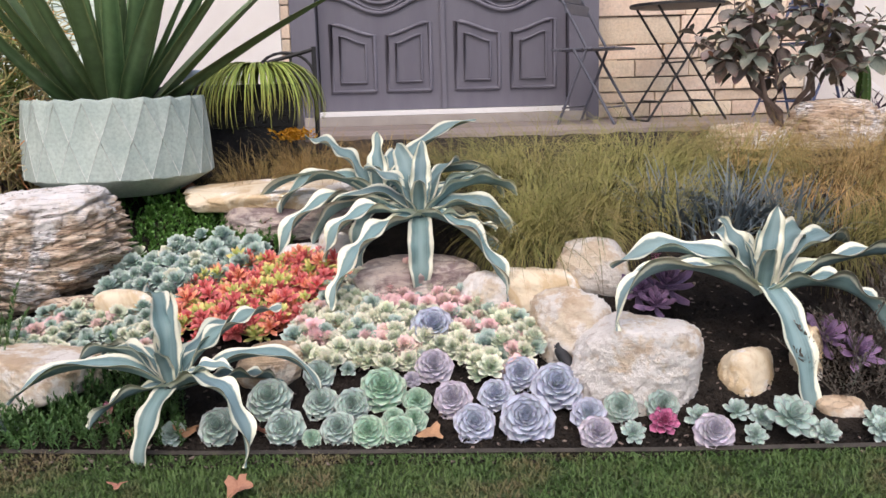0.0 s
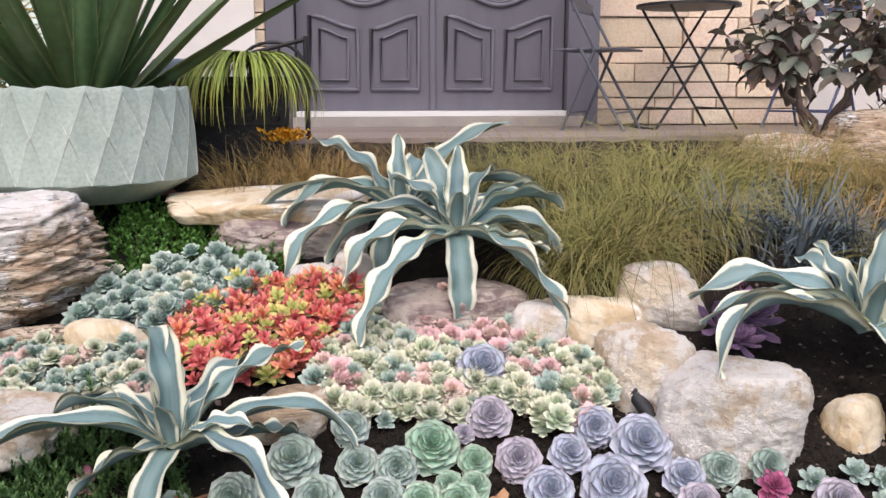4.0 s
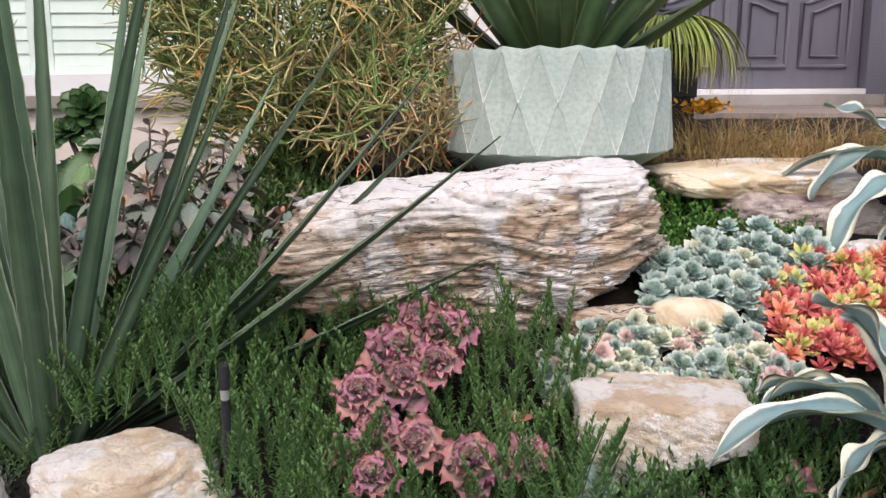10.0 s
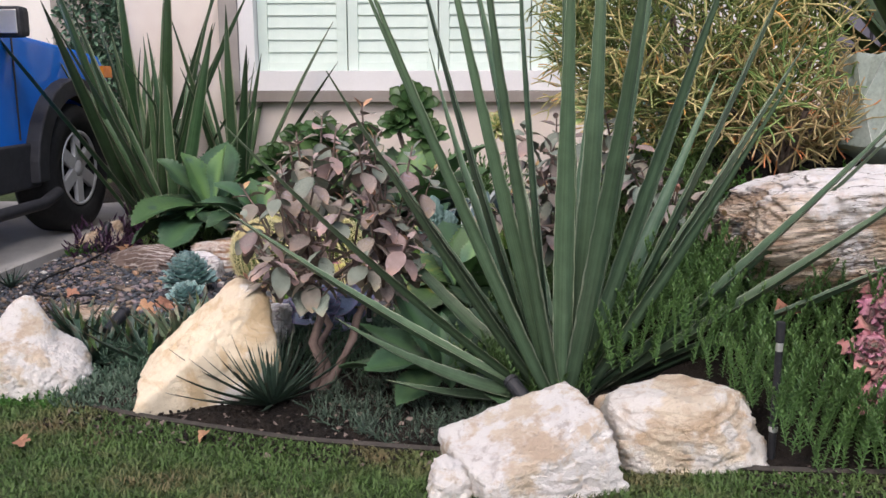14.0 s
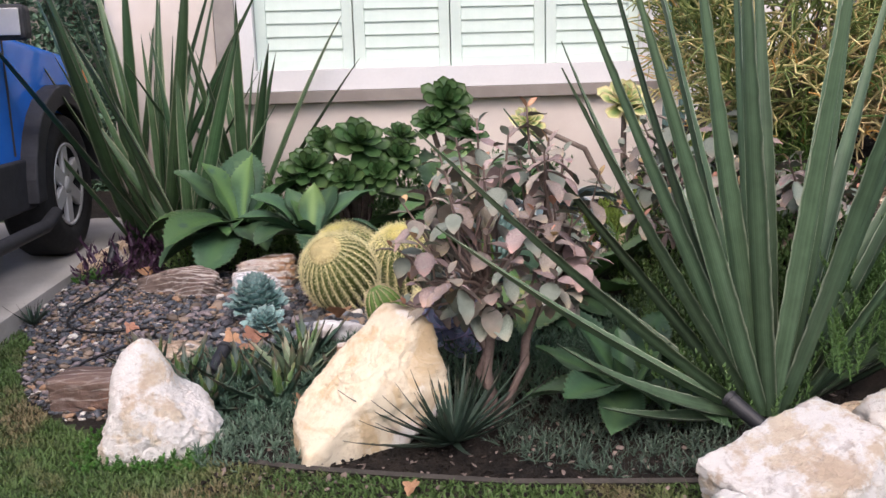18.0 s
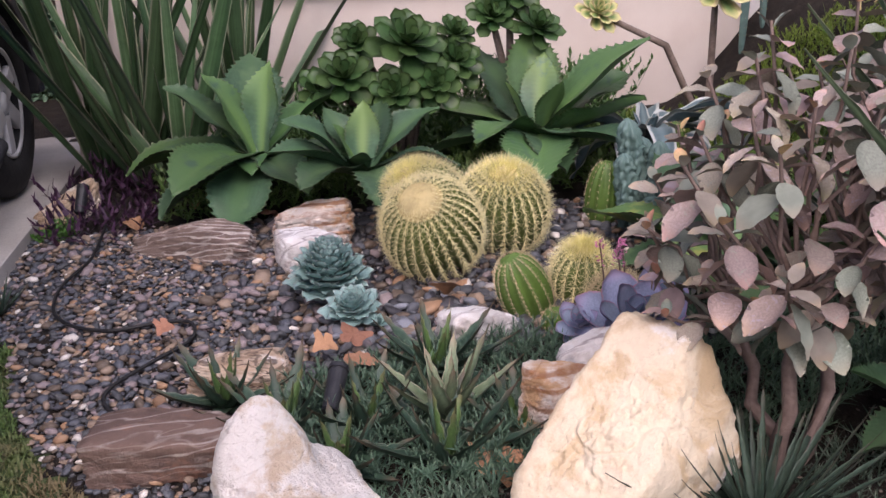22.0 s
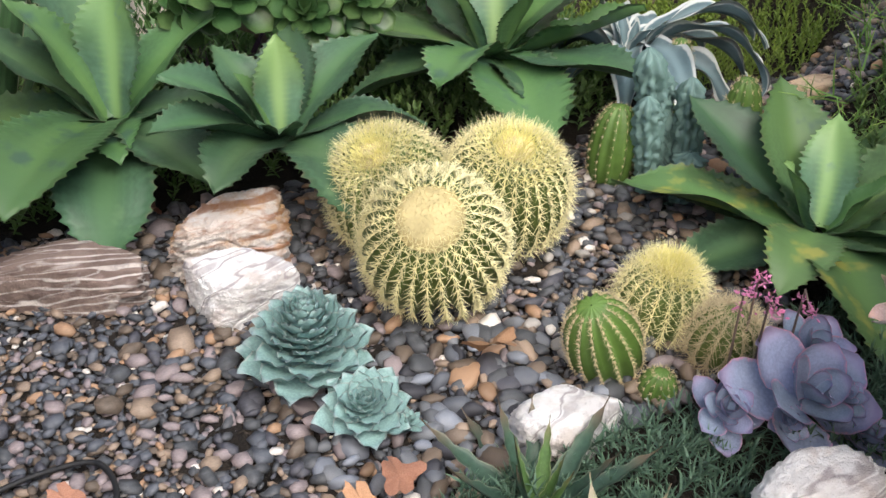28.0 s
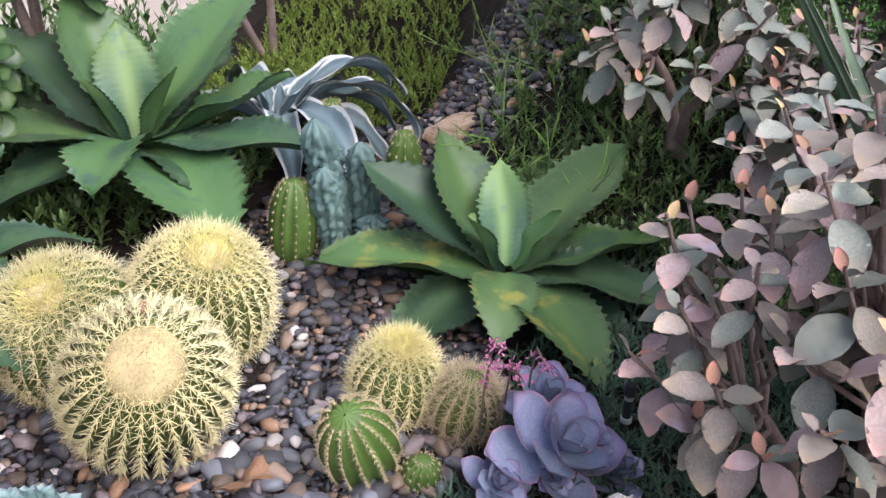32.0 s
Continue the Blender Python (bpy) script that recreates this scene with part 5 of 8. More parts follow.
variegated_agave("variegated_agave", on(1.07, 3.22, 0.21), HEART + [
    (62, 0.27, 82, 70, 1), (164, 0.50, 44, -40, 1.2), (176, 0.48, 44, -44, 1.1), (196, 0.64, 26, -84, 2.4), (-80, 0.50, 10, -88, 0.40), (-20, 0.44, 30, -88, 1.3), (8, 0.64, 26, -22, 1.2), (50, 0.46, 58, -46, 1.2), (30, 0.52, 50, -34, 1.1), (140, 0.26, 70, 46, 1), (100, 0.32, 64, -10, 1)],
    L["agave"], "blue-green agave with wavy cream-edged leaves before the grasses", 4, 0.122, size=1.14)
variegated_agave("variegated_agave", on(-3.44, 5.62, 0.14), HEART + [
    (a, 0.42 + 0.07 * ((a // 31) % 3), 74 - (a % 50) * 0.6, -80, 1.0) for a in range(0, 360, 33)] + [(-30, 0.58, 74, -70, 1.2), (-55, 0.60, 66, -84, 1.2), (-10, 0.54, 60, -60, 1.2)], L["agave_back"], "pale blue variegated agave with curling leaves", 5, 0.12)


# ---- green agave ----
# heading, length, elevation, end bend and tone of the leaves of one full-grown plant
BROAD = [(38, 0.60, 66, -10, "new"), (-22, 1.0, 38, -8, "green"), (-47, 0.84, 12, 10, "green"), (-72, 0.92, 6, -12, "dark"), (-118, 0.98, -2, -22, "mark"), (-152, 0.74, 24, -60, "mark"), (146, 0.98, 10, -14, "mark"), (128, 1.0, 1, -6, "green"), (95, 0.94, 24, 8, "dark"), (70, 0.94, 42, 4, "green"), (176, 0.86, -6, -16, "dark"), (-100, 0.82, -6, -20, "dark"), (8, 0.9, 20, -8, "green"), (-60, 0.42, 56, 0, "green"), (150, 0.40, 62, 0, "new")]


def green_agave(at, radius, label, seed, turn=0.0, lean=(0, 0), rise=0.0, marked=False, leaves=BROAD):
    """Stiff gutter-shaped leaves with toothed edges; rise lifts all of them."""
    root = empty("green_agave", pose(*at, lean[0], lean[1], turn), label, "agave", "green agaves")
    tones = {"new": "green_new", "green": "green", "dark": "green_dark", "mark": "green_mark" if marked else "green"}
    for i, (az, ln, el, bend, tone) in enumerate(leaves):
        rnd = random.Random(seed * 40 + i)
        ln = radius * ln * rnd.uniform(0.92, 1.08)
        el = min(80, el + rise * (0.4 + 0.6 * rnd.random())) + rnd.uniform(-4, 4)
        me = leaf_mesh("leaf", L[tones[tone]], length=ln, width=ln * rnd.uniform(0.50, 0.58) if ln > 0.5 * radius else ln * 0.6, a0=el + 4, a1=el + bend, prof="broad", fold=rnd.uniform(0.22, 0.42), wave=rnd.uniform(0.02, 0.07), waves=rnd.uniform(1.2, 2.2), thick=0.07, n=56, m=8, power=1.5, twist=rnd.uniform(-0.3, 0.3), side=rnd.uniform(-0.07, 0.07), seed=seed * 60 + i, hooks=0.10)
        link("leaf", me, None, root, m=pose(0.025 * math.cos(radians(az)), 0.025 * math.sin(radians(az)), 0.03, 0, 0, az + rnd.uniform(-7, 7)))
    return root


green_agave(on(-3.55, 4.66, 0.04), 0.50, "broad green agave with toothed edges and yellow scars", 1, marked=True)
green_agave(on(-3.90, 5.74, 0.20), 0.60, "broad green agave behind barrel cacti", 2, turn=8, rise=4)
green_agave(on(-4.68, 5.52, 0.17), 0.42, "broad green agave with a pale young leaf", 3, leaves=[(80, 0.66, 78, -6, "new"), (-134, 0.96, 20, -46, "dark"), (-78, 1.05, 12, -78, "dark"), (-160, 1.0, 30, -30, "dark"), (170, 0.80, 50, -26, "dark"), (20, 0.9, 40, -28, "dark"), (-20, 0.9, 20, -40, "dark"), (120, 0.8, 60, -28, "dark"), (60, 0.8, 50, -26, "dark"), (-106, 0.55, 40, -30, "dark"), (150, 0.5, 66, -10, "green")])
green_agave(on(-5.08, 5.78, 0.20), 0.56, "broad green agave beside purple foliage", 4, leaves=[(40, 0.74, 80, -6, "new"), (150, 0.70, 66, -14, "green"), (168, 0.88, 46, -14, "dark"), (180, 0.96, 6, -38, "green"), (-124, 1.02, 8, -42, "green"), (-95, 0.54, 12, -48, "green"), (-112, 0.98, -14, -22, "dark"), (-70, 0.76, -2, -30, "dark"), (-20, 0.98, 6, -18, "dark"), (15, 0.9, 38, -24, "green"), (90, 0.9, 52, -20, "dark"), (120, 0.84, 30, -28, "dark"), (-150, 0.88, -14, -28, "dark")])
green_agave(on(-3.56, 3.58, 0.06), 0.34, "low green agave under the sword-leaved rosette", 5, turn=70, leaves=[(a, l, e, b, "dark") for a, l, e, b, tone in BROAD])


# ---- echeveria rosettes ----
def rosette_leaves(count, radius, el=(82, 8), grow=(0.24, 1.0), seed=0, rise=0.42):
    """Poses of a rosette's leaves from the heart outwards, for a leaf mesh of length 1."""
    rnd = random.Random(seed)
    for i in range(count):
        s = (i + 0.5) / count
        e = el[0] + (el[1] - el[0]) * s ** 0.85
        ln = radius * (grow[0] + (grow[1] - grow[0]) * s ** 0.7) * rnd.uniform(0.94, 1.04)
        yield pose(0, 0, radius * rise * (1 - s), 0, 0, i * GOLD + rnd.uniform(-4, 4)) @ pose(radius * 0.06 * s, 0, 0, 0, -e, 0) @ pose(0, 0, 0, rnd.uniform(-6, 6)) @ Matrix.Scale(ln, 4)


ECHE = {}


def eche_leaf(key, width=0.66, prof="spoon", cup=0.30, bend=26, thick=0.12, wave=0.0, fine=1):
    if (key, width, prof) not in ECHE:
        ECHE[key, width, prof] = leaf_mesh("leaf", L[key], length=1, width=width, a0=-4, a1=bend, prof=prof, fold=0.0, cup=cup, thick=thick, n=6 * fine, m=4 * fine, power=1.5, wave=wave, waves=1.6 + fine)
    return ECHE[key, width, prof]


def echeveria(at, key, radius, label, seed, count=58, tilt=50, group="echeverias along the edging", el=(84, -12), name="echeveria", rise=0.42, **kw):
    x, y = at[:2]
    rnd = random.Random(seed)
    root = empty(name, pose(x, y, soil_z(x, y) + (at[2] if len(at) > 2 else radius * 0.55), tilt + rnd.uniform(-8, 8), rnd.uniform(-10, 10), 0) @ pose(0, 0, 0, 0, 0, rnd.uniform(0, 360)), label, "succulent", group)
    me = eche_leaf(key, **kw)
    for m in rosette_leaves(count, radius, el, seed=seed, rise=rise):
        link("leaf", me, None, root, m=m)
    return root


for rows, key, label in (
        ([(-0.12, 3.33, 0.100), (0.01, 2.91, 0.076), (0.09, 3.03, 0.066), (0.18, 3.11, 0.074), (0.30, 3.03, 0.098), (0.18, 2.90, 0.100), (0.39, 2.93, 0.066)], "blue", "powdery blue echeveria rosette on dark soil"),
        ([(-0.12, 3.17, 0.074), (-0.06, 3.02, 0.073), (-0.20, 3.14, 0.036), (0.77, 2.80, 0.074), (0.40, 2.83, 0.066)], "lilac", "lilac-grey echeveria rosette with pinkish edges"),
        ([(-0.30, 3.07, 0.090), (-0.18, 3.03, 0.056), (-0.34, 2.90, 0.064), (-0.24, 2.90, 0.060), (-0.19, 2.96, 0.048), (-0.53, 2.90, 0.036), (-0.26, 2.97, 0.046)], "mintr", "mint green echeveria rosette with pale tips"),
        ([(-0.53, 3.17, 0.064), (-0.51, 3.04, 0.066), (-0.40, 3.02, 0.070), (-0.44, 2.92, 0.068), (-0.62, 2.93, 0.075), (-0.69, 3.06, 0.084), (-0.84, 2.95, 0.078), (-1.00, 2.95, 0.050), (0.50, 2.95, 0.064), (0.64, 2.95, 0.066)], "seagreen", "grey-green echeveria rosette beside the lawn"),
        ([(0.75, 2.90, 0.052), (0.52, 2.84, 0.048), (0.88, 2.92, 0.050), (0.90, 2.80, 0.046), (1.03, 2.84, 0.094), (0.95, 2.89, 0.052), (1.12, 2.79, 0.056), (1.31, 2.80, 0.052), (1.54, 2.88, 0.066), (1.32, 2.86, 0.055), (1.42, 2.82, 0.048), (-1.72, 3.07, 0.062), (-1.60, 3.04, 0.052)], "seagreen", "grey-green loose echeveria rosette on bare soil")):
    for k, (x, y, r) in enumerate(rows):
        loose = "loose" in label
        echeveria((x, y), key, r, label, k + len(label), 30 if loose else 48, tilt=40 if loose else 50, el=(80, 0) if loose else (78, -22), width=0.58 if loose else 0.92)
echeveria((0.63, 2.89), "magenta", 0.055, "magenta-hearted echeveria rosette beside the lawn", 3, 34)
for k, (x, y, r) in enumerate([(-2.08, 3.38, 0.12), (-2.20, 3.32, 0.12), (-2.14, 3.45, 0.09), (-2.29, 3.20, 0.09), (-2.31, 3.08, 0.085), (-2.26, 2.99, 0.075), (-2.03, 3.01, 0.10), (-1.90, 3.03, 0.08), (-2.19, 3.23, 0.10), (-2.25, 3.14, 0.09), (-2.16, 3.10, 0.09), (-2.10, 3.28, 0.09)]):
    echeveria((x, y, 0.19 - 0.05 * (y < 3.15)), "ruffle", r, "rose-red ruffled echeveria among dark foliage", 60 + k, 18, tilt=36, group="ruffled echeverias", el=(66, -4), width=1.05, prof="wide", cup=0.10, bend=20, thick=0.04, wave=0.16, fine=2)
for k, (x, y, r) in enumerate([(0.66, 3.40, 0.10), (0.77, 3.42, 0.14), (0.71, 3.33, 0.09), (1.26, 3.14, 0.11), (1.34, 3.06, 0.10)]):
    echeveria((x, y, 0.09), "purple", r, "dark purple echeveria with pointed leaves beside boulders", 80 + k, 22, tilt=40, group="purple echeverias", el=(76, 6), width=0.36)
echeveria((-1.24, 3.02, 0.05), "ruffle", 0.06, "small reddish rosette below the agave", 90, 14, tilt=45, group="ruffled echeverias", el=(70, 10), width=0.5, prof="oval")
# blue-grey layered rosettes in the gravel
echeveria((-4.88, 4.78, 0.06), "blueag", 0.150, "blue-grey many-leaved rosette in gravel", 100, 76, tilt=10, group="gravel rosettes", rise=0.85, el=(84, 0), width=0.86, prof="wide", cup=0.22, bend=20, thick=0.07, wave=0.05, fine=2)
echeveria((-4.83, 4.60, 0.045), "blueag", 0.102, "small blue-grey rosette in gravel", 101, 40, tilt=18, group="gravel rosettes", rise=0.4, el=(82, 4), width=0.86, prof="wide")
echeveria((-4.76, 4.55, 0.02), "blueag", 0.04, "tiny blue-grey offset rosette in gravel", 102, 24, tilt=18, group="gravel rosettes", el=(86, 10), width=0.50, prof="oval")
# large grey-purple rosette with its offsets
for k, (x, y, z, r, n) in enumerate([(-4.11, 4.20, 0.09, 0.170, 13), (-4.24, 4.25, 0.08, 0.085, 16), (-4.00, 4.29, 0.09, 0.13, 12), (-4.04, 4.09, 0.05, 0.085, 16), (-4.06, 4.14, 0.13, 0.055, 18), (-4.17, 4.16, 0.10, 0.045, 16)]):
    echeveria((x, y, z), "greypurple", r, "grey-purple broad-leaved echeveria beside small cacti", 110 + k, n, tilt=24, group="grey-purple echeverias", el=(78, 2), width=0.80, prof="oval", cup=0.28, bend=22, thick=0.08)


# ---- sedum mats: many small rosettes ----
def rooted(geo, z=0.1):
    """Brings the foot of every leaf to one shared point, so that the whole is one piece."""
    v, f, uv = geo
    foot = uv[:, 1] < 1e-6
    v = np.concatenate([np.where(foot[:, None], 0, v), [[0, 0, z]]])
    idx = np.where(foot, len(v) - 1, np.arange(len(foot)))
    faces = []
    for q in idx[f].tolist():
        q = [a for k, a in enumerate(q) if a != q[k - 1]]
        if len(q) > 2 and len(set(q)) == len(q):
            faces.append(q)
    used = sorted({a for q in faces for a in q})
    back = {a: k for k, a in enumerate(used)}
    return v[used], [[back[a] for a in q] for q in faces], np.concatenate([uv, [[0.5, 0]]])[used]



def small_rosette(key, seed, count=16, width=0.42, prof="spoon", el=(84, 12)):
    leaf = strap(length=1, width=width, a0=0, a1=18, prof=prof, cup=0.25, fold=0, thick=0.22, n=4, m=2, sheet=True)
    me = geo_mesh("small_rosette", rooted(join([moved(leaf, m) for m in rosette_leaves(count, 1.0, el, (0.3, 1.0), seed, 0.7)])))
    me.materials.append(L[key])
    return me


def in_poly(x, y, poly):
    inside = False
    for (a, b), (c, d) in zip(poly, poly[1:] + poly[:1]):
        if (b > y) != (d > y) and x < (c - a) * (y - b) / (d - b) + a:
            inside = not inside
    return inside


def scatter(poly, gap, seed, jitter=0.4):
    rnd = random.Random(seed)
    xs, ys = [p[0] for p in poly], [p[1] for p in poly]
    row, y = 0, min(ys)
    while y < max(ys):
        x = min(xs) + (row % 2) * gap / 2
        while x < max(xs):
            px, py = x + rnd.uniform(-jitter, jitter) * gap, y + rnd.uniform(-jitter, jitter) * gap
            if in_poly(px, py, poly):
                yield px, py, rnd
            x += gap
        y += gap * 0.87
        row += 1


SED = {k: [small_rosette(k, s, n, w, p) for s, n, w, p in ((1, 34, 0.66, "spoon"), (2, 38, 0.60, "spoon"))] for k in ("sedum", "sedum_pink", "sedum_blue")}
for k in ("red", "orange", "lime"):
    SED[k] = [small_rosette(k, s, 15, 0.40, "oval", (75, 5)) for s in (1, 2)]


SED_LEFT = {}
SINGLES = [0]


def sedum_patch(poly, gap, size, mix, label, seed, lift=0.03, single=True):
    for x, y, rnd in scatter(poly, gap, seed):
        key = rnd.choices([m[0] for m in mix], [m[1] for m in mix])[0]
        if key == "sedum" and noise.noise((x * 5, y * 5, seed)) > 0.28:
            key = "sedum_pink"
        me = rnd.choice(SED[key])
        s = size * rnd.uniform(0.7, 1.3)
        m = pose(x, y, soil_z(x, y) + lift * rnd.uniform(0.3, 1.6), 34 + rnd.uniform(-18, 18), rnd.uniform(-15, 15), 0) @ pose(0, 0, 0, 0, 0, rnd.uniform(0, 360)) @ Matrix.Scale(s, 4)
        if single and SINGLES[0] < 300:
            SINGLES[0] += 1
            ob = link("sedum", me, None)
            ob.matrix_world = m
            tagged(ob, label, "succulent", "sedum mat " + label.split()[0])
        else:
            SED_LEFT.setdefault((key, label), []).append((me, m))


def sedum_rest():
    for (key, label), rows in SED_LEFT.items():
        gs = []
        for me, m in rows:
            a = np.array(m)
            v = np.array([p.co for p in me.vertices]) @ a[:3, :3].T + a[:3, 3]
            uv = np.zeros((len(v), 2))
            for lp, u in zip(me.loops, me.uv_layers[0].data):
                uv[lp.vertex_index] = u.uv
            gs.append((v, [list(p.vertices) for p in me.polygons], uv))
        n, vs, fs, us = 0, [], [], []
        for v, f, u in gs:
            vs.append(v)
            us.append(u)
            fs += [[k + n for k in q] for q in f]
            n += len(v)
        tagged(link("sedum_mat", geo_mesh("sedum_mat", (np.concatenate(vs), fs, np.concatenate(us))), L[key]), label, "groundcover", kind="stuff")


PALE = [(-0.62, 3.22), (-0.66, 3.42), (-0.52, 3.62), (-0.20, 3.68), (0.02, 3.52), (0.16, 3.42), (0.28, 3.30), (0.24, 3.14), (0.05, 3.12), (-0.06, 3.26), (-0.22, 3.20), (-0.42, 3.20)]
sedum_patch(PALE, 0.036, 0.050, [("sedum", 8), ("sedum_pink", 2), ("sedum_blue", 2)], "pale green and pink sedum rosette in a dense mat", 1)
sedum_patch([(-1.80, 3.30), (-1.78, 3.50), (-1.55, 3.58), (-1.18, 3.52), (-1.10, 3.34), (-1.30, 3.26)], 0.027, 0.037, [("sedum", 5), ("sedum_pink", 2), ("sedum_blue", 6)], "pale grey-green sedum mat beside the agave", 2, 0.05, False)
sedum_patch([(-1.46, 3.60), (-1.40, 3.82), (-1.12, 3.92), (-0.80, 3.84), (-0.86, 3.70), (-1.15, 3.58)], 0.041, 0.049, [("sedum_blue", 12), ("sedum", 1)], "blue-green sedum rosette below the groundcover", 3, 0.05)
sedum_patch([(-1.12, 3.40), (-1.10, 3.66), (-0.90, 3.78), (-0.52, 3.76), (-0.42, 3.64), (-0.60, 3.52), (-0.70, 3.36)], 0.030, 0.048, [("red", 6), ("orange", 4), ("lime", 4)], "glowing red and orange sedum patch", 4, 0.05, False)
sedum_patch([(-0.02, 3.52), (0.02, 3.60), (0.12, 3.56), (0.10, 3.48)], 0.05, 0.035, [("red", 1)], "small dark red sedum sprig under the ledge", 5, 0.03)
sedum_rest()


# ---- groundcovers (uncountable, one mesh each) ----
def shoot(height, leaves, leaf_len, leaf_w, seed, lean=20, prof="oval"):
    rnd = random.Random(seed)
    lf = strap(length=1, width=leaf_w, a0=10, a1=-10, prof=prof, fold=0.2, thick=0.05, n=2, m=2, sheet=True)
    gs = [tube([(0, 0, 0), (0.1 * height, 0, height * 0.5), (0.25 * height, 0, height)], 0.0022, 4, 0.5)]
    for i in range(leaves):
        s = (i + 1) / leaves
        gs.append(moved(lf, pose(0.25 * height * s * s, 0, height * s, 0, 0, i * GOLD) @ pose(0, 0, 0, 0, -(20 + 45 * s) + rnd.uniform(-12, 12), 0) @ Matrix.Scale(leaf_len * rnd.uniform(0.7, 1.15) * (1.0 if s < 0.85 else 0.7), 4)))
    return join(gs)


def ground_cover(name, poly, gap, material, label, seed, height=0.12, leaves=14, leaf_len=0.022, leaf_w=0.42, mound=0.05, lean=30, prof="oval", extra=None):
    kinds = [shoot(height, leaves, leaf_len, leaf_w, seed * 10 + k, prof=prof) for k in range(4)]
    gs = []
    for x, y, rnd in scatter(poly, gap, seed, 0.5):
        lift = mound * (0.4 + noise.noise((x * 4, y * 4, seed)))
        z = soil_z(x, y) + (extra(x, y) if extra else 0) + lift - 0.02
        gs.append(moved(rnd.choice(kinds), pose(x, y, z, 0, 0, rnd.uniform(0, 360)) @ pose(0, 0, 0, 0, rnd.uniform(0, lean), 0) @ Matrix.Scale(rnd.uniform(0.55, 1.25), 4)))
    return tagged(link(name, geo_mesh(name, join(gs)), L[material]), label, "groundcover", kind="stuff")


TRAIL = [(-3.05, 3.30), (-3.02, 3.55), (-2.7, 3.75), (-2.35, 3.70), (-2.0, 3.52), (-1.70, 3.40), (-1.66, 3.12), (-1.78, 2.92), (-2.62, 2.92), (-2.70, 3.22)]
ground_cover("trailing_shrub", TRAIL, 0.039, "trail", "dark green trailing shrub with tiny narrow leaves", 1, 0.20, 58, 0.021, 0.46, 0.12, 12, extra=lambda x, y: 0.12 * smooth_step(-2.45, -2.85, x))
ground_cover("trailing_shrub", [(-1.74, 2.90), (-1.70, 3.06), (-1.52, 3.10), (-1.25, 3.30), (-1.02, 3.16), (-0.92, 2.90)], 0.032, "trail", "dark green trailing shrub under the agave", 2, 0.13, 26, 0.024, 0.42, 0.05, 22)
ground_cover("bright_groundcover", [(-1.50, 3.84), (-1.42, 4.28), (-1.15, 4.34), (-0.98, 4.15), (-0.72, 4.02), (-0.74, 3.88), (-1.0, 3.90)], 0.026, "clover", "bright green small-leaved groundcover mat", 3, 0.06, 12, 0.020, 0.7, 0.05, 40)
ground_cover("bright_groundcover", [(-2.6, 4.0), (-2.6, 4.4), (-1.3, 4.3), (-1.4, 4.1)], 0.05, "clover", "bright green groundcover behind the boulder", 4, 0.07, 12, 0.02, 0.7, 0.04, 40)
ground_cover("grey_mat", [(-4.00, 3.36), (-4.0, 3.62), (-3.6, 3.72), (-3.2, 3.42), (-3.22, 3.14), (-3.7, 3.16)], 0.028, "senecio", "silvery grey-green narrow-leaved mat", 5, 0.055, 12, 0.036, 0.11, 0.03, 70, "blade")
ground_cover("grey_mat", [(-4.92, 3.44), (-4.9, 3.74), (-4.6, 3.70), (-4.5, 3.5), (-4.6, 3.40)], 0.030, "senecio", "silvery grey-green mat between boulders", 6, 0.05, 12, 0.034, 0.16, 0.03, 60, "blade")
ground_cover("dark_mat", [(-5.05, 3.86), (-5.02, 4.22), (-4.72, 4.36), (-4.35, 4.34), (-4.2, 4.30), (-4.2, 3.9), (-4.5, 3.72), (-4.75, 3.62)], 0.026, "darkmat", "dark green narrow-leaved mat round the aloes", 7, 0.06, 14, 0.036, 0.14, 0.05, 55, "blade", extra=lambda x, y: 0.015)
ground_cover("dark_mat", [(-4.25, 3.80), (-4.22, 4.10), (-4.0, 4.42), (-3.7, 4.5), (-3.2, 4.5), (-3.2, 4.1), (-3.5, 3.9), (-3.9, 3.7)], 0.028, "darkmat", "dark green mat under the felt-leaved shrub", 8, 0.06, 14, 0.036, 0.14, 0.05, 55, "blade", extra=lambda x, y: 0.015)
ground_cover("low_weeds", [(-3.35, 4.0), (-3.3, 4.9), (-2.8, 5.0), (-2.4, 4.5), (-2.6, 3.9)], 0.030, "trail", "dark low foliage below the pencil bush", 9, 0.09, 14, 0.030, 0.4, 0.06, 40)
ground_cover("yellow_sedum", [(-3.3, 5.66), (-3.4, 6.4), (-2.3, 6.5), (-2.1, 5.7), (-2.7, 5.5)], 0.034, "feather", "yellow-green feathery groundcover at the wall", 10, 0.10, 22, 0.022, 0.4, 0.06, 30)
ground_cover("purple_spiderwort", [(-6.0, 5.6), (-5.95, 6.5), (-5.2, 6.4), (-5.35, 5.95), (-5.6, 5.55)], 0.085, "trade", "dark purple spiderwort foliage", 11, 0.15, 8, 0.07, 0.26, 0.04, 45, "blade")
ground_cover("purple_spiderwort", [(2.3, 5.05), (2.3, 5.4), (3.9, 5.5), (3.9, 5.05)], 0.09, "trade", "dark purple spiderwort behind the log", 12, 0.22, 9, 0.08, 0.26, 0.04, 45, "blade")
ground_cover("purple_spiderwort", [(-4.75, 6.1), (-4.8, 6.5), (-4.4, 6.5), (-4.45, 6.1)], 0.10, "trade", "dark purple foliage under the window", 13, 0.35, 9, 0.08, 0.2, 0.04, 35, "blade")
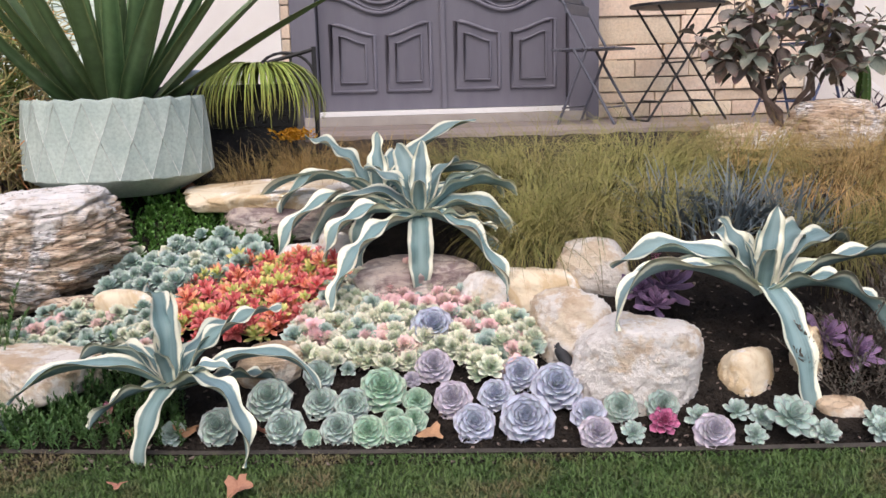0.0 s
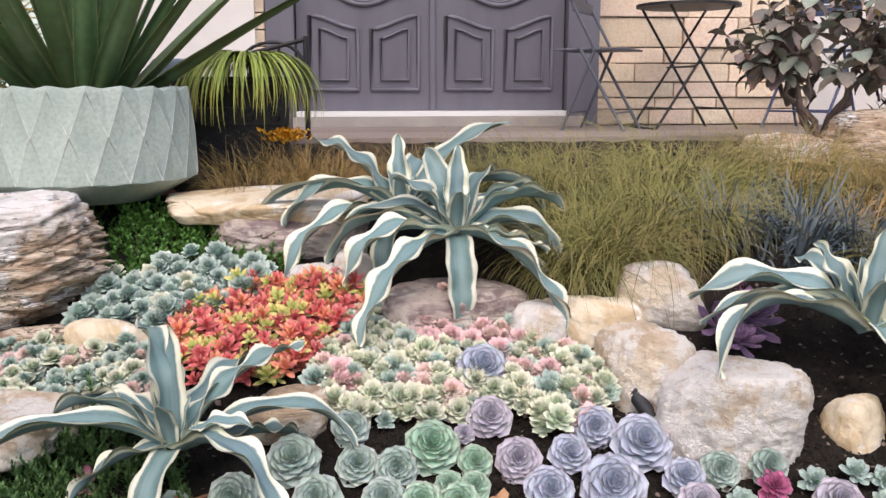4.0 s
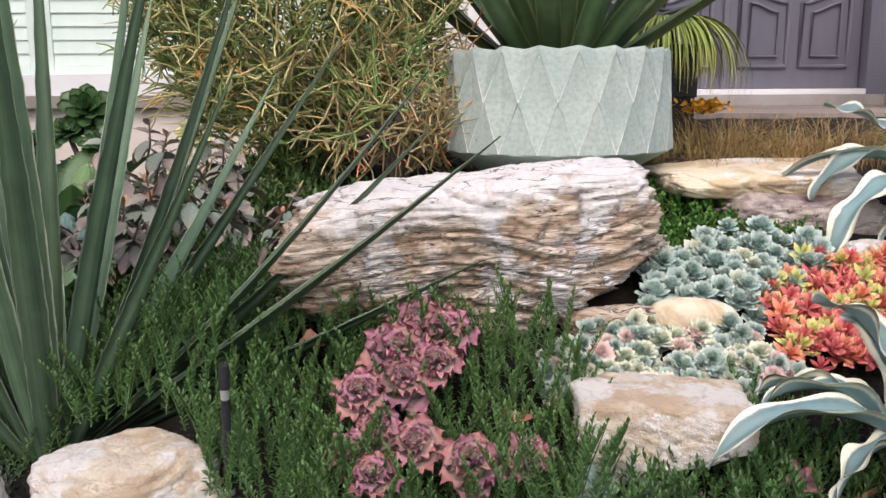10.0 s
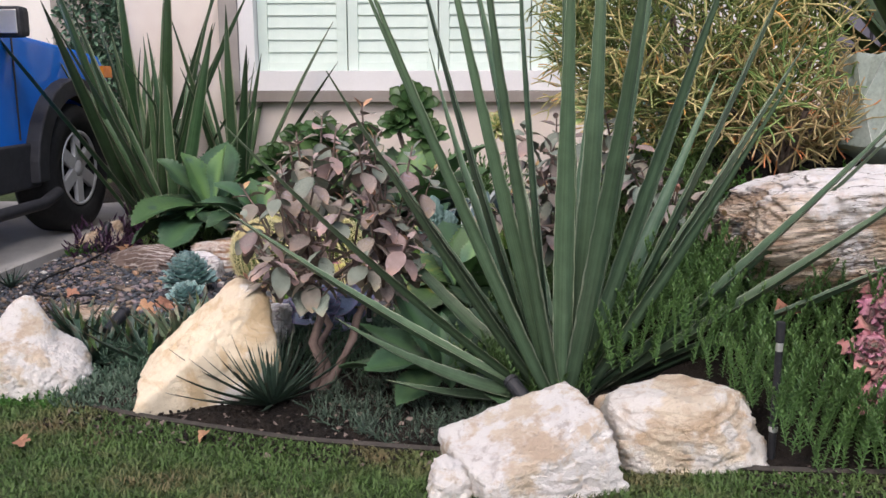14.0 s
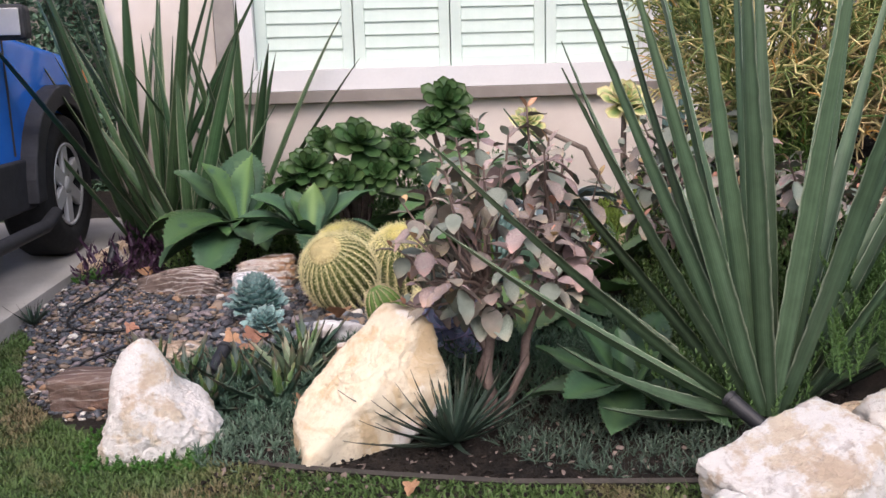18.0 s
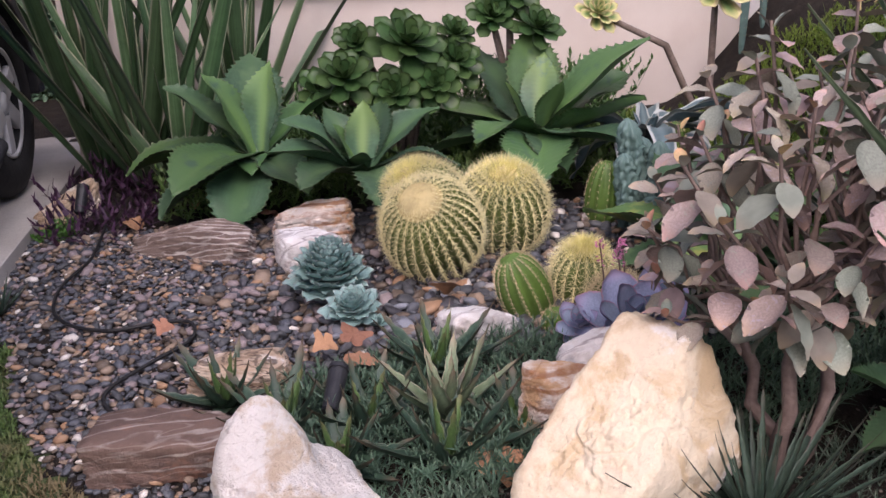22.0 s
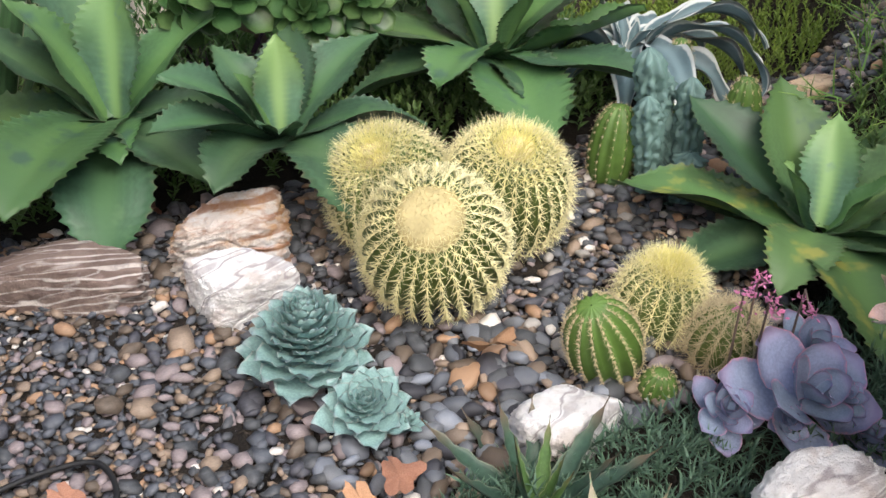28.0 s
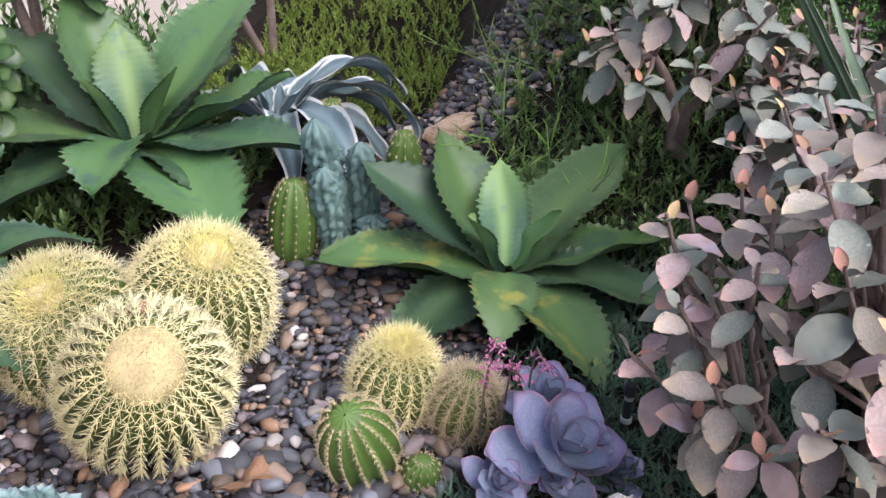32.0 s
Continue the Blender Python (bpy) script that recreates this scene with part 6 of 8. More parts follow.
ground_cover("clover_lawn_edge", [(-5.25, 3.45), (-5.3, 3.75), (-5.05, 3.85), (-4.85, 3.6), (-4.9, 3.42)], 0.022, "clover", "bright clover patch at the lawn edge", 14, 0.03, 8, 0.014, 0.8, 0.0, 40, extra=lambda x, y: 0.02)
ground_cover("clover_lawn_edge", [(-6.0, 5.75), (-5.98, 5.95), (-5.85, 5.95), (-5.85, 5.75)], 0.022, "clover", "small green weed by the driveway", 15, 0.06, 8, 0.02, 0.8, 0.0, 40)
ground_cover("wiry_shrub", [(1.24, 2.98), (1.28, 3.10), (1.6, 3.30), (2.3, 3.4), (2.4, 2.9), (1.5, 2.90)], 0.030, "wiry", "dark brown wiry twiggy shrub", 16, 0.25, 40, 0.018, 0.5, 0.06, 45)


ground_cover("trailing_shrub", [(-3.5, 3.42), (-3.45, 3.95), (-3.1, 4.1), (-2.7, 4.0), (-2.6, 3.75), (-3.0, 3.6), (-3.1, 3.3)], 0.036, "trail", "dark green trailing shrub round the sword-leaved rosette", 17, 0.20, 40, 0.024, 0.42, 0.08, 15)
ground_cover("low_foliage", [(-5.5, 5.72), (-5.5, 6.8), (-3.3, 6.8), (-3.2, 5.9), (-3.6, 5.55), (-4.3, 5.65)], 0.055, "trail", "dark low foliage between the green agaves", 18, 0.17, 22, 0.040, 0.4, 0.03, 40)
ground_cover("low_foliage", [(-5.0, 6.15), (-5.0, 6.62), (-3.3, 6.62), (-3.3, 6.15)], 0.05, "trail", "dark leafy growth under the aeoniums at the wall", 21, 0.38, 26, 0.045, 0.42, 0.03, 30)
ground_cover("green_tuft", [(-3.3, 4.62), (-3.3, 5.0), (-2.85, 5.15), (-2.4, 4.8), (-2.6, 4.3), (-3.0, 4.35)], 0.085, "pencil_green", "loose bright green trailing sticks", 19, 0.24, 12, 0.10, 0.04, 0.06, 65, "blade")


# ---- grasses ----
def grass_clump(at, radius, length, count, material, label, seed, droop=1.0, lean=(0, 0), width=0.0035, group="sedge clumps", name="sedge_clump", up=(85, 45)):
    rnd = random.Random(seed)
    kinds = [strap(length=1, width=width / length, a0=85 - 12 * k, a1=(85 - 12 * k) - droop * (70 + 25 * k), prof="blade", fold=0.3, thick=0.1, n=7, m=2, power=1.2, side=rnd.uniform(-0.15, 0.15), sheet=True) for k in range(5)]
    tufts = [[] for _ in range(5)]
    for i in range(count):
        a, r = rnd.uniform(0, 360), radius * math.sqrt(rnd.random())
        x, y = r * math.cos(radians(a)), r * math.sin(radians(a))
        tufts[int(a // 72) % 5].append(moved(rnd.choice(kinds), pose(x, y, 0, lean[0], lean[1], 0) @ pose(0, 0, 0, 0, 0, a + rnd.uniform(-60, 60)) @ Matrix.Scale(length * rnd.uniform(0.55, 1.1), 4)))
    root = empty(name, pose(*at), label, "grass", group)
    for gs in tufts:
        link("tuft", geo_mesh("tuft", join(gs)), L[material], root)
    return root


for k, (x, y, r, ln, mt) in enumerate([(0.50, 3.95, 0.20, 0.50, "sedge"), (0.78, 4.15, 0.26, 0.46, "sedge"), (0.40, 4.4, 0.28, 0.46, "sedge"), (0.95, 4.6, 0.30, 0.44, "sedge"), (1.35, 4.45, 0.28, 0.42, "sedge"), (1.75, 4.2, 0.30, 0.46, "sedge_rust"), (2.15, 4.35, 0.32, 0.48, "sedge_rust"), (2.0, 3.85, 0.26, 0.42, "sedge"), (2.5, 4.0, 0.34, 0.46, "sedge_rust"), (0.1, 4.55, 0.24, 0.36, "sedge"), (1.55, 4.75, 0.28, 0.36, "sedge_rust"), (2.6, 4.6, 0.3, 0.42, "sedge_rust"), (3.1, 4.3, 0.35, 0.45, "sedge"), (3.0, 3.7, 0.4, 0.45, "sedge"), (1.6, 3.75, 0.2, 0.4, "sedge"), (2.5, 3.5, 0.3, 0.4, "sedge_rust"), (0.30, 3.86, 0.16, 0.46, "sedge")]):
    grass_clump(on(x, y, -0.02), r, ln, 880, mt, "arching brown-green sedge clump on the slope" if mt == "sedge" else "arching rusty brown sedge clump on the slope", 20 + k, 1.45, (24, 0), 0.0030)
for k, (x, y, r) in enumerate([(-0.95, 4.62, 0.22), (-0.62, 4.6, 0.2), (-0.3, 4.7, 0.2), (-0.75, 4.85, 0.2)]):
    grass_clump(on(x, y, -0.02), r, 0.30, 520, "sedge_rust", "fine rusty sedge clump beside the planter", 40 + k, 1.2, (10, 0), 0.0026)
for k, (x, y, r) in enumerate([(1.08, 3.86, 0.16), (1.25, 3.98, 0.15), (0.93, 3.98, 0.12), (1.42, 3.86, 0.14)]):
    grass_clump(on(x, y, -0.02), r, 0.30, 110, "chalk", "dark blue-grey spiky grass clump", 50 + k, 0.35, (8, 0), 0.013, "blue grass clumps", "blue_grass_clump")
def arching_plant(at, length, count, label, seed):
    rnd = random.Random(seed)
    root = empty("arching_plant", pose(*at), label, "plant")
    kinds = [leaf_mesh("leaf", L["spider"], length=1, width=0.022, a0=88 - 7 * k, a1=-96 - 10 * (k % 2), prof="blade", fold=0.35, thick=0.1, n=12, m=2, power=0.42 + 0.05 * k, side=rnd.uniform(-0.15, 0.15)) for k in range(5)]
    for i in range(count):
        a, r = rnd.uniform(0, 360), 0.07 * math.sqrt(rnd.random())
        link("leaf", rnd.choice(kinds), None, root, m=pose(r * math.cos(radians(a)), r * math.sin(radians(a)), 0, 0, 0, a + rnd.uniform(-40, 40)) @ Matrix.Scale(length * rnd.uniform(0.6, 1.15), 4))


arching_plant((-1.02, 4.98, 1.16), 0.50, 298, "yellow-green arching grass-like plant in a black box", 61)


# ---- small spiky plants ----
def spiky(name, at, key, heart, count, length, width, label, seed, spread=(86, 12), droop=10, group="aloes", teeth=0.05, thick=0.16):
    rnd = random.Random(seed)
    root = empty(name, pose(*at, rnd.uniform(-6, 14), rnd.uniform(-8, 8), 0), label, "succulent", group)
    me = leaf_mesh("leaf", L[key], length=1, width=width / length, a0=0, a1=droop, prof="taper", fold=0.35, thick=thick, n=10, m=4, power=1.5, teeth=teeth, seed=seed)
    hm = leaf_mesh("leaf", L[heart], length=1, width=width / length, a0=0, a1=droop * 0.5, prof="taper", fold=0.45, thick=thick, n=10, m=4, teeth=teeth, seed=seed + 1)
    for i in range(count):
        s = (i + 0.5) / count
        m = pose(0, 0, 0.01, 0, 0, i * GOLD + rnd.uniform(-8, 8)) @ pose(0.01, 0, 0, 0, -(spread[0] + (spread[1] - spread[0]) * s ** 0.8 + rnd.uniform(-6, 6)), 0) @ Matrix.Scale(length * (0.6 + 0.4 * min(1, 1.6 * s)) * rnd.uniform(0.85, 1.1), 4)
        link("leaf", hm if s < 0.2 else me, None, root, m=m)
    return root


for k, (x, y, r, key) in enumerate([(-5.20, 4.22, 0.20, "aloe"), (-5.06, 4.06, 0.19, "aloe"), (-4.64, 4.26, 0.21, "aloe"), (-4.86, 4.02, 0.19, "aloe"), (-4.70, 3.84, 0.22, "aloe"), (-4.50, 3.92, 0.17, "aloe"), (-4.94, 3.88, 0.16, "aloe")]):
    spiky("aloe", on(x, y, 0.0), key, "aloe_heart", 20, r * 1.2, 0.062, "dark green aloe with pointed leaves and a lighter heart", 10 + k, spread=(82, 2), droop=18, teeth=0.09)
spiky("aloe", on(-4.66, 4.02), "spotted", "spotted", 14, 0.25, 0.070, "pale spotted aloe with withered tips", 30, (84, 40), 6)
spiky("dyckia", on(-4.14, 3.47), "dyckia", "dyckia", 60, 0.36, 0.026, "dark spiky dyckia rosette in front of a boulder", 31, (80, 8), 16, "", 0.12)
spiky("dyckia", on(-5.97, 5.10), "dyckia", "dyckia", 20, 0.16, 0.02, "small dark spiky plant by the driveway", 32, (80, 20), 10, "", 0.1)


# ---- cacti ----
def cactus_body(radius, height, ribs, depth, n=18):
    """Ribbed body, its base at z = 0; returns geo and a function of rib and height for the areoles."""
    def prof(s):
        a = s * math.pi * 0.93
        return radius * max(0.16, math.sin(a * 0.98 + 0.18)) ** 0.75 * (1 if s < 0.97 else 0.6), height * (0.5 - 0.5 * math.cos(a)) * 1.02

    m = ribs * 4
    v, uv = [], []
    for i in range(n + 1):
        s = i / n
        r, z = prof(s)
        for j in range(m):
            k = j % 4
            r = r if i < n else radius * 0.03
            rr = r * (1 - depth * (0.0 if k == 0 else 1.0 if k == 2 else 0.62))
            a = 2 * math.pi * j / m
            v.append((rr * math.cos(a), rr * math.sin(a), z))
            uv.append((j / m, s))
    i, j = np.meshgrid(np.arange(n), np.arange(m), indexing="ij")
    q = np.stack([i * m + j, i * m + (j + 1) % m, (i + 1) * m + (j + 1) % m, (i + 1) * m + j], -1).reshape(-1, 4)
    return (np.array(v), q, np.array(uv)), prof


def spine_geo(p, d, length, r):
    d = d / (np.linalg.norm(d) + 1e-9)
    a = np.cross(d, (0.3, 0.5, 0.81))
    a /= np.linalg.norm(a) + 1e-9
    b = np.cross(d, a)
    base = [p + r * (math.cos(k * 2.094) * a + math.sin(k * 2.094) * b) for k in range(3)]
    tip = p + d * length
    return np.array(base + [tip, tip, tip]), np.array([[0, 1, 4, 3], [1, 2, 5, 4], [2, 0, 3, 5]]), np.array([[0.5, 0]] * 3 + [[0.5, 1]] * 3)


def barrel(name, at, radius, height, ribs, label, seed, tilt=(0, 0), rows=13, spines=7, spine_len=0.03, skin="cactus", spine="spine", wool=True, depth=0.16, group="barrel cacti", thick=0.0011, crown=0.0):
    rnd = random.Random(seed)
    root = empty(name, pose(*at, tilt[0], tilt[1], 0) @ pose(0, 0, 0, 0, 0, rnd.uniform(0, 90)), label, "cactus", group)
    geo, prof = cactus_body(radius, height, ribs, depth)
    link("body", geo_mesh("body", geo), L[skin], root)
    gs = []
    for k in range(ribs):
        a = 2 * math.pi * k / ribs
        for i in range(rows):
            s = 0.16 + 0.76 * i / (rows - 1)
            r, z = prof(s)
            r2, z2 = prof(s + 0.01)
            out = np.array([(z2 - z) * math.cos(a), (z2 - z) * math.sin(a), -(r2 - r)])
            out /= np.linalg.norm(out)
            p = np.array([r * math.cos(a), r * math.sin(a), z])
            tan = np.array([-math.sin(a), math.cos(a), 0])
            upv = np.cross(out, tan)
            for q in range(spines):
                th = 6.283 * q / spines + rnd.uniform(-0.3, 0.3)
                sp = 0.25 if q == 0 else rnd.uniform(0.9, 1.5)
                d = out * (0.8 if q else 1.5) + sp * (math.cos(th) * tan * 0.75 + math.sin(th) * upv * 1.1)
                gs.append(spine_geo(p, d, spine_len * rnd.uniform(0.7, 1.15), thick))
    link("spine_cover", geo_mesh("spine_cover", join(gs), False), L[spine], root)
    if wool:
        # domed woolly pad on the top, with short bristles; young spines stand round it where crown > 0
        wide = (0.46 if not crown else 0.34) * radius
        def dome(r):
            return height * 0.985 + 0.016 * (1 - (r / wide) ** 2) * (radius / 0.17)
        bm = bmesh.new()
        rings = [[bm.verts.new((wide * k / 7 * math.cos(a), wide * k / 7 * math.sin(a), dome(wide * k / 7) + rnd.uniform(-0.0012, 0.0012) - (0.012 if k == 7 else 0))) for a in np.arange(28) * math.pi / 14] for k in range(1, 8)]
        bm.faces.new(rings[0])
        for a, b in zip(rings, rings[1:]):
            for j in range(28):
                bm.faces.new((a[j], b[j], b[(j + 1) % 28], a[(j + 1) % 28]))
        bmesh.ops.recalc_face_normals(bm, faces=bm.faces[:])
        bm_part("crown_pad", bm, L["wool"], root, smooth=True)
        gs = []
        for i in range(700):
            r, a = wide * math.sqrt(rnd.random()), rnd.uniform(0, 6.283)
            gs.append(spine_geo(np.array([r * math.cos(a), r * math.sin(a), dome(r) - 0.002]), np.array([rnd.uniform(-1, 1), rnd.uniform(-1, 1), 0.8]), rnd.uniform(0.006, 0.012), 0.0011))
        for i in range(int(620 * crown)):
            r, a = radius * rnd.uniform(0.12, 0.62), rnd.uniform(0, 6.283)
            z = dome(min(r, wide)) - 0.55 * max(0, r - wide) - 0.004
            gs.append(spine_geo(np.array([r * math.cos(a), r * math.sin(a), z]), np.array([math.cos(a) * r / radius * 1.6 + rnd.uniform(-0.5, 0.5), math.sin(a) * r / radius * 1.6 + rnd.uniform(-0.5, 0.5), 1.0]), rnd.uniform(0.7, 1.2) * spine_len, 0.0012))
        link("woolly_crown", geo_mesh("woolly_crown", join(gs), False), L["wool" if not crown else "spine_new"], root)
    return root


barrel("barrel_cactus", (-4.47, 5.00, -0.03), 0.168, 0.33, 28, "golden barrel cactus with yellow spines and woolly crown", 1, (35, -24), rows=17, spines=9, spine_len=0.034, thick=0.0015, depth=0.19)
barrel("barrel_cactus", (-4.43, 5.26, -0.05), 0.165, 0.30, 26, "golden barrel cactus leaning on its neighbours", 2, (14, -26), rows=15, spines=9, spine_len=0.044, crown=1, thick=0.0014, depth=0.19)
barrel("barrel_cactus", (-4.22, 5.14, -0.05), 0.165, 0.30, 26, "golden barrel cactus with dense yellow crown", 3, (22, -4), rows=15, spines=9, spine_len=0.044, crown=1, thick=0.0014, depth=0.19)
barrel("small_cactus", on(-4.27, 4.54, -0.01), 0.082, 0.23, 14, "ribbed bright green cactus in gravel", 4, (6, -24), 17, 8, 0.014, "cactus_green", "spine_pale", False, 0.22, "small cacti")
barrel("small_cactus", on(-4.10, 4.62, -0.01), 0.098, 0.19, 18, "small golden-spined cactus beside a green one", 5, (12, 0), 13, 9, 0.044, wool=True, group="small cacti", crown=1)
barrel("small_cactus", on(-4.05, 4.46, -0.01), 0.080, 0.14, 16, "small straw-spined cactus behind a purple rosette", 6, (10, 4), 12, 10, 0.044, spine="spine_pale", wool=False, group="small cacti")
barrel("small_cactus", on(-4.25, 4.42, -0.01), 0.042, 0.08, 14, "tiny round green cactus in gravel", 7, (8, 0), 6, 5, 0.010, "cactus_green", "spine_pale", False, 0.2, "small cacti")
barrel("column_cactus", on(-3.80, 5.22, -0.01), 0.072, 0.25, 12, "short green column cactus with fine spines", 8, (0, 6), 12, 4, 0.012, "cactus_green", "spine_pale", False, 0.16, "column cacti")
barrel("column_cactus", on(-3.36, 5.16, -0.01), 0.060, 0.27, 12, "small round green cactus with fine spines", 9, (0, 0), 8, 5, 0.014, "cactus_green", "spine_pale", False, 0.16, "column cacti")
barrel("column_cactus", on(-3.42, 5.40, -0.01), 0.055, 0.32, 12, "short green cactus behind blue columns", 10, (0, 0), 10, 5, 0.014, "cactus_green", "spine_pale", False, 0.16, "column cacti")
def crested_column(at, radius, height, label, seed, tilt):
    """Blue-green column whose ribs swell into lumps."""
    n, m = 40, 48
    v, uv = [], []
    for i in range(n + 1):
        s = i / n
        r = radius * (1 - max(0, (s - 0.85) / 0.15) ** 2 * 0.9)
        for j in range(m):
            a = 2 * math.pi * j / m
            lump = 0.30 * abs(math.cos(4 * a + 2 * noise.noise((s * 6, seed, 0)))) + 0.42 * noise.noise((math.cos(a) * 2.2, math.sin(a) * 2.2, s * height * 80 + seed)) + 0.2 * noise.noise((math.cos(a) * 5, math.sin(a) * 5, s * height * 90))
            v.append((r * (0.75 + lump) * math.cos(a), r * (0.75 + lump) * math.sin(a), s * height))
            uv.append((j / m, s))
    i, j = np.meshgrid(np.arange(n), np.arange(m), indexing="ij")
    q = np.stack([i * m + j, i * m + (j + 1) % m, (i + 1) * m + (j + 1) % m, (i + 1) * m + j], -1).reshape(-1, 4)
    ob = link("blue_column_cactus", geo_mesh("blue_column_cactus", (np.array(v), q, np.array(uv))), L["cactus_blue"])
    ob.matrix_world = pose(*at, *tilt, 0)
    tagged(ob, label, "cactus", "blue column cacti")


for k, (dx, dy, r, hh) in enumerate([(0, 0, 0.046, 0.42), (-0.06, -0.03, 0.040, 0.30), (0.05, -0.05, 0.040, 0.34), (0.01, 0.07, 0.05, 0.33), (0.0, -0.10, 0.042, 0.15), (0.08, 0.03, 0.04, 0.22), (-0.03, -0.12, 0.038, 0.11)]):
    crested_column(on(-3.66 + dx, 5.15 + dy, -0.01), r, hh, "lumpy blue-green column cactus in a tight group", 20 + k, (2 * k - 6, 3 * k - 8))
for k, (x, y) in enumerate([(-2.40, 6.72), (-2.28, 6.72)]):
    barrel("pole_cactus", on(x, y, 0.0), 0.03, 1.9, 5, "thin tall ribbed pole cactus against the wall", 30 + k, (0, 1 - 2 * k), 26, 3, 0.008, "cactus_blue", "spine_pale", False, 0.3, "pole cacti")
barrel("small_cactus", (2.46, 5.4, 0.82), 0.045, 0.30, 8, "small dark green cactus on the porch", 33, (0, 0), 10, 3, 0.008, "cactus_green", "spine_pale", False, 0.2, "small cacti")


# ---- flower stalks ----
def flower_stalk(points, label, seed, blooms=9, group="pink flower stalks"):
    rnd = random.Random(seed)
    root = empty("flower_stalk", pose(*points[0]), label, "flower", group)
    p = np.array(points) - np.array(points[0])
    link("stalk", geo_mesh("stalk", tube(p, 0.003, 5, 0.6)), M["stem"], root)
    petal = strap(length=0.010, width=0.0045, a0=20, a1=50, prof="oval", n=3, m=2)
    gs = []
    for i in range(blooms):
        s = 0.45 + 0.55 * rnd.random()
        q = [np.interp(s * (len(p) - 1), range(len(p)), p[:, k]) for k in range(3)]
        for k in range(5):
            gs.append(moved(petal, pose(q[0] + rnd.uniform(-0.012, 0.012), q[1] + rnd.uniform(-0.012, 0.012), q[2] + rnd.uniform(-0.008, 0.008), rnd.uniform(-60, 60), rnd.uniform(-60, 60), k * 72)))
    link("blossom", geo_mesh("blossom", join(gs)), L["flower"], root)


for k, (x, y) in enumerate([(-4.12, 4.36), (-4.04, 4.40), (-4.08, 4.33), (-4.0, 4.32)]):
    flower_stalk([(x, y, -0.03), (x - 0.01, y - 0.01, 0.08), (x - 0.03, y - 0.03, 0.17), (x - 0.05, y - 0.07, 0.20 - 0.02 * k)], "thin pink flower stalk over small cacti", k)
flower_stalk([(0.72, 3.42, 0.28), (0.72, 3.40, 0.38), (0.72, 3.36, 0.46)], "pink flower stalk above purple rosettes", 9, 12)


# ---- felt-leaved shrubs ----
def limb(points, r, taper=0.5, n=6):
    return tube(points, r, n, taper)


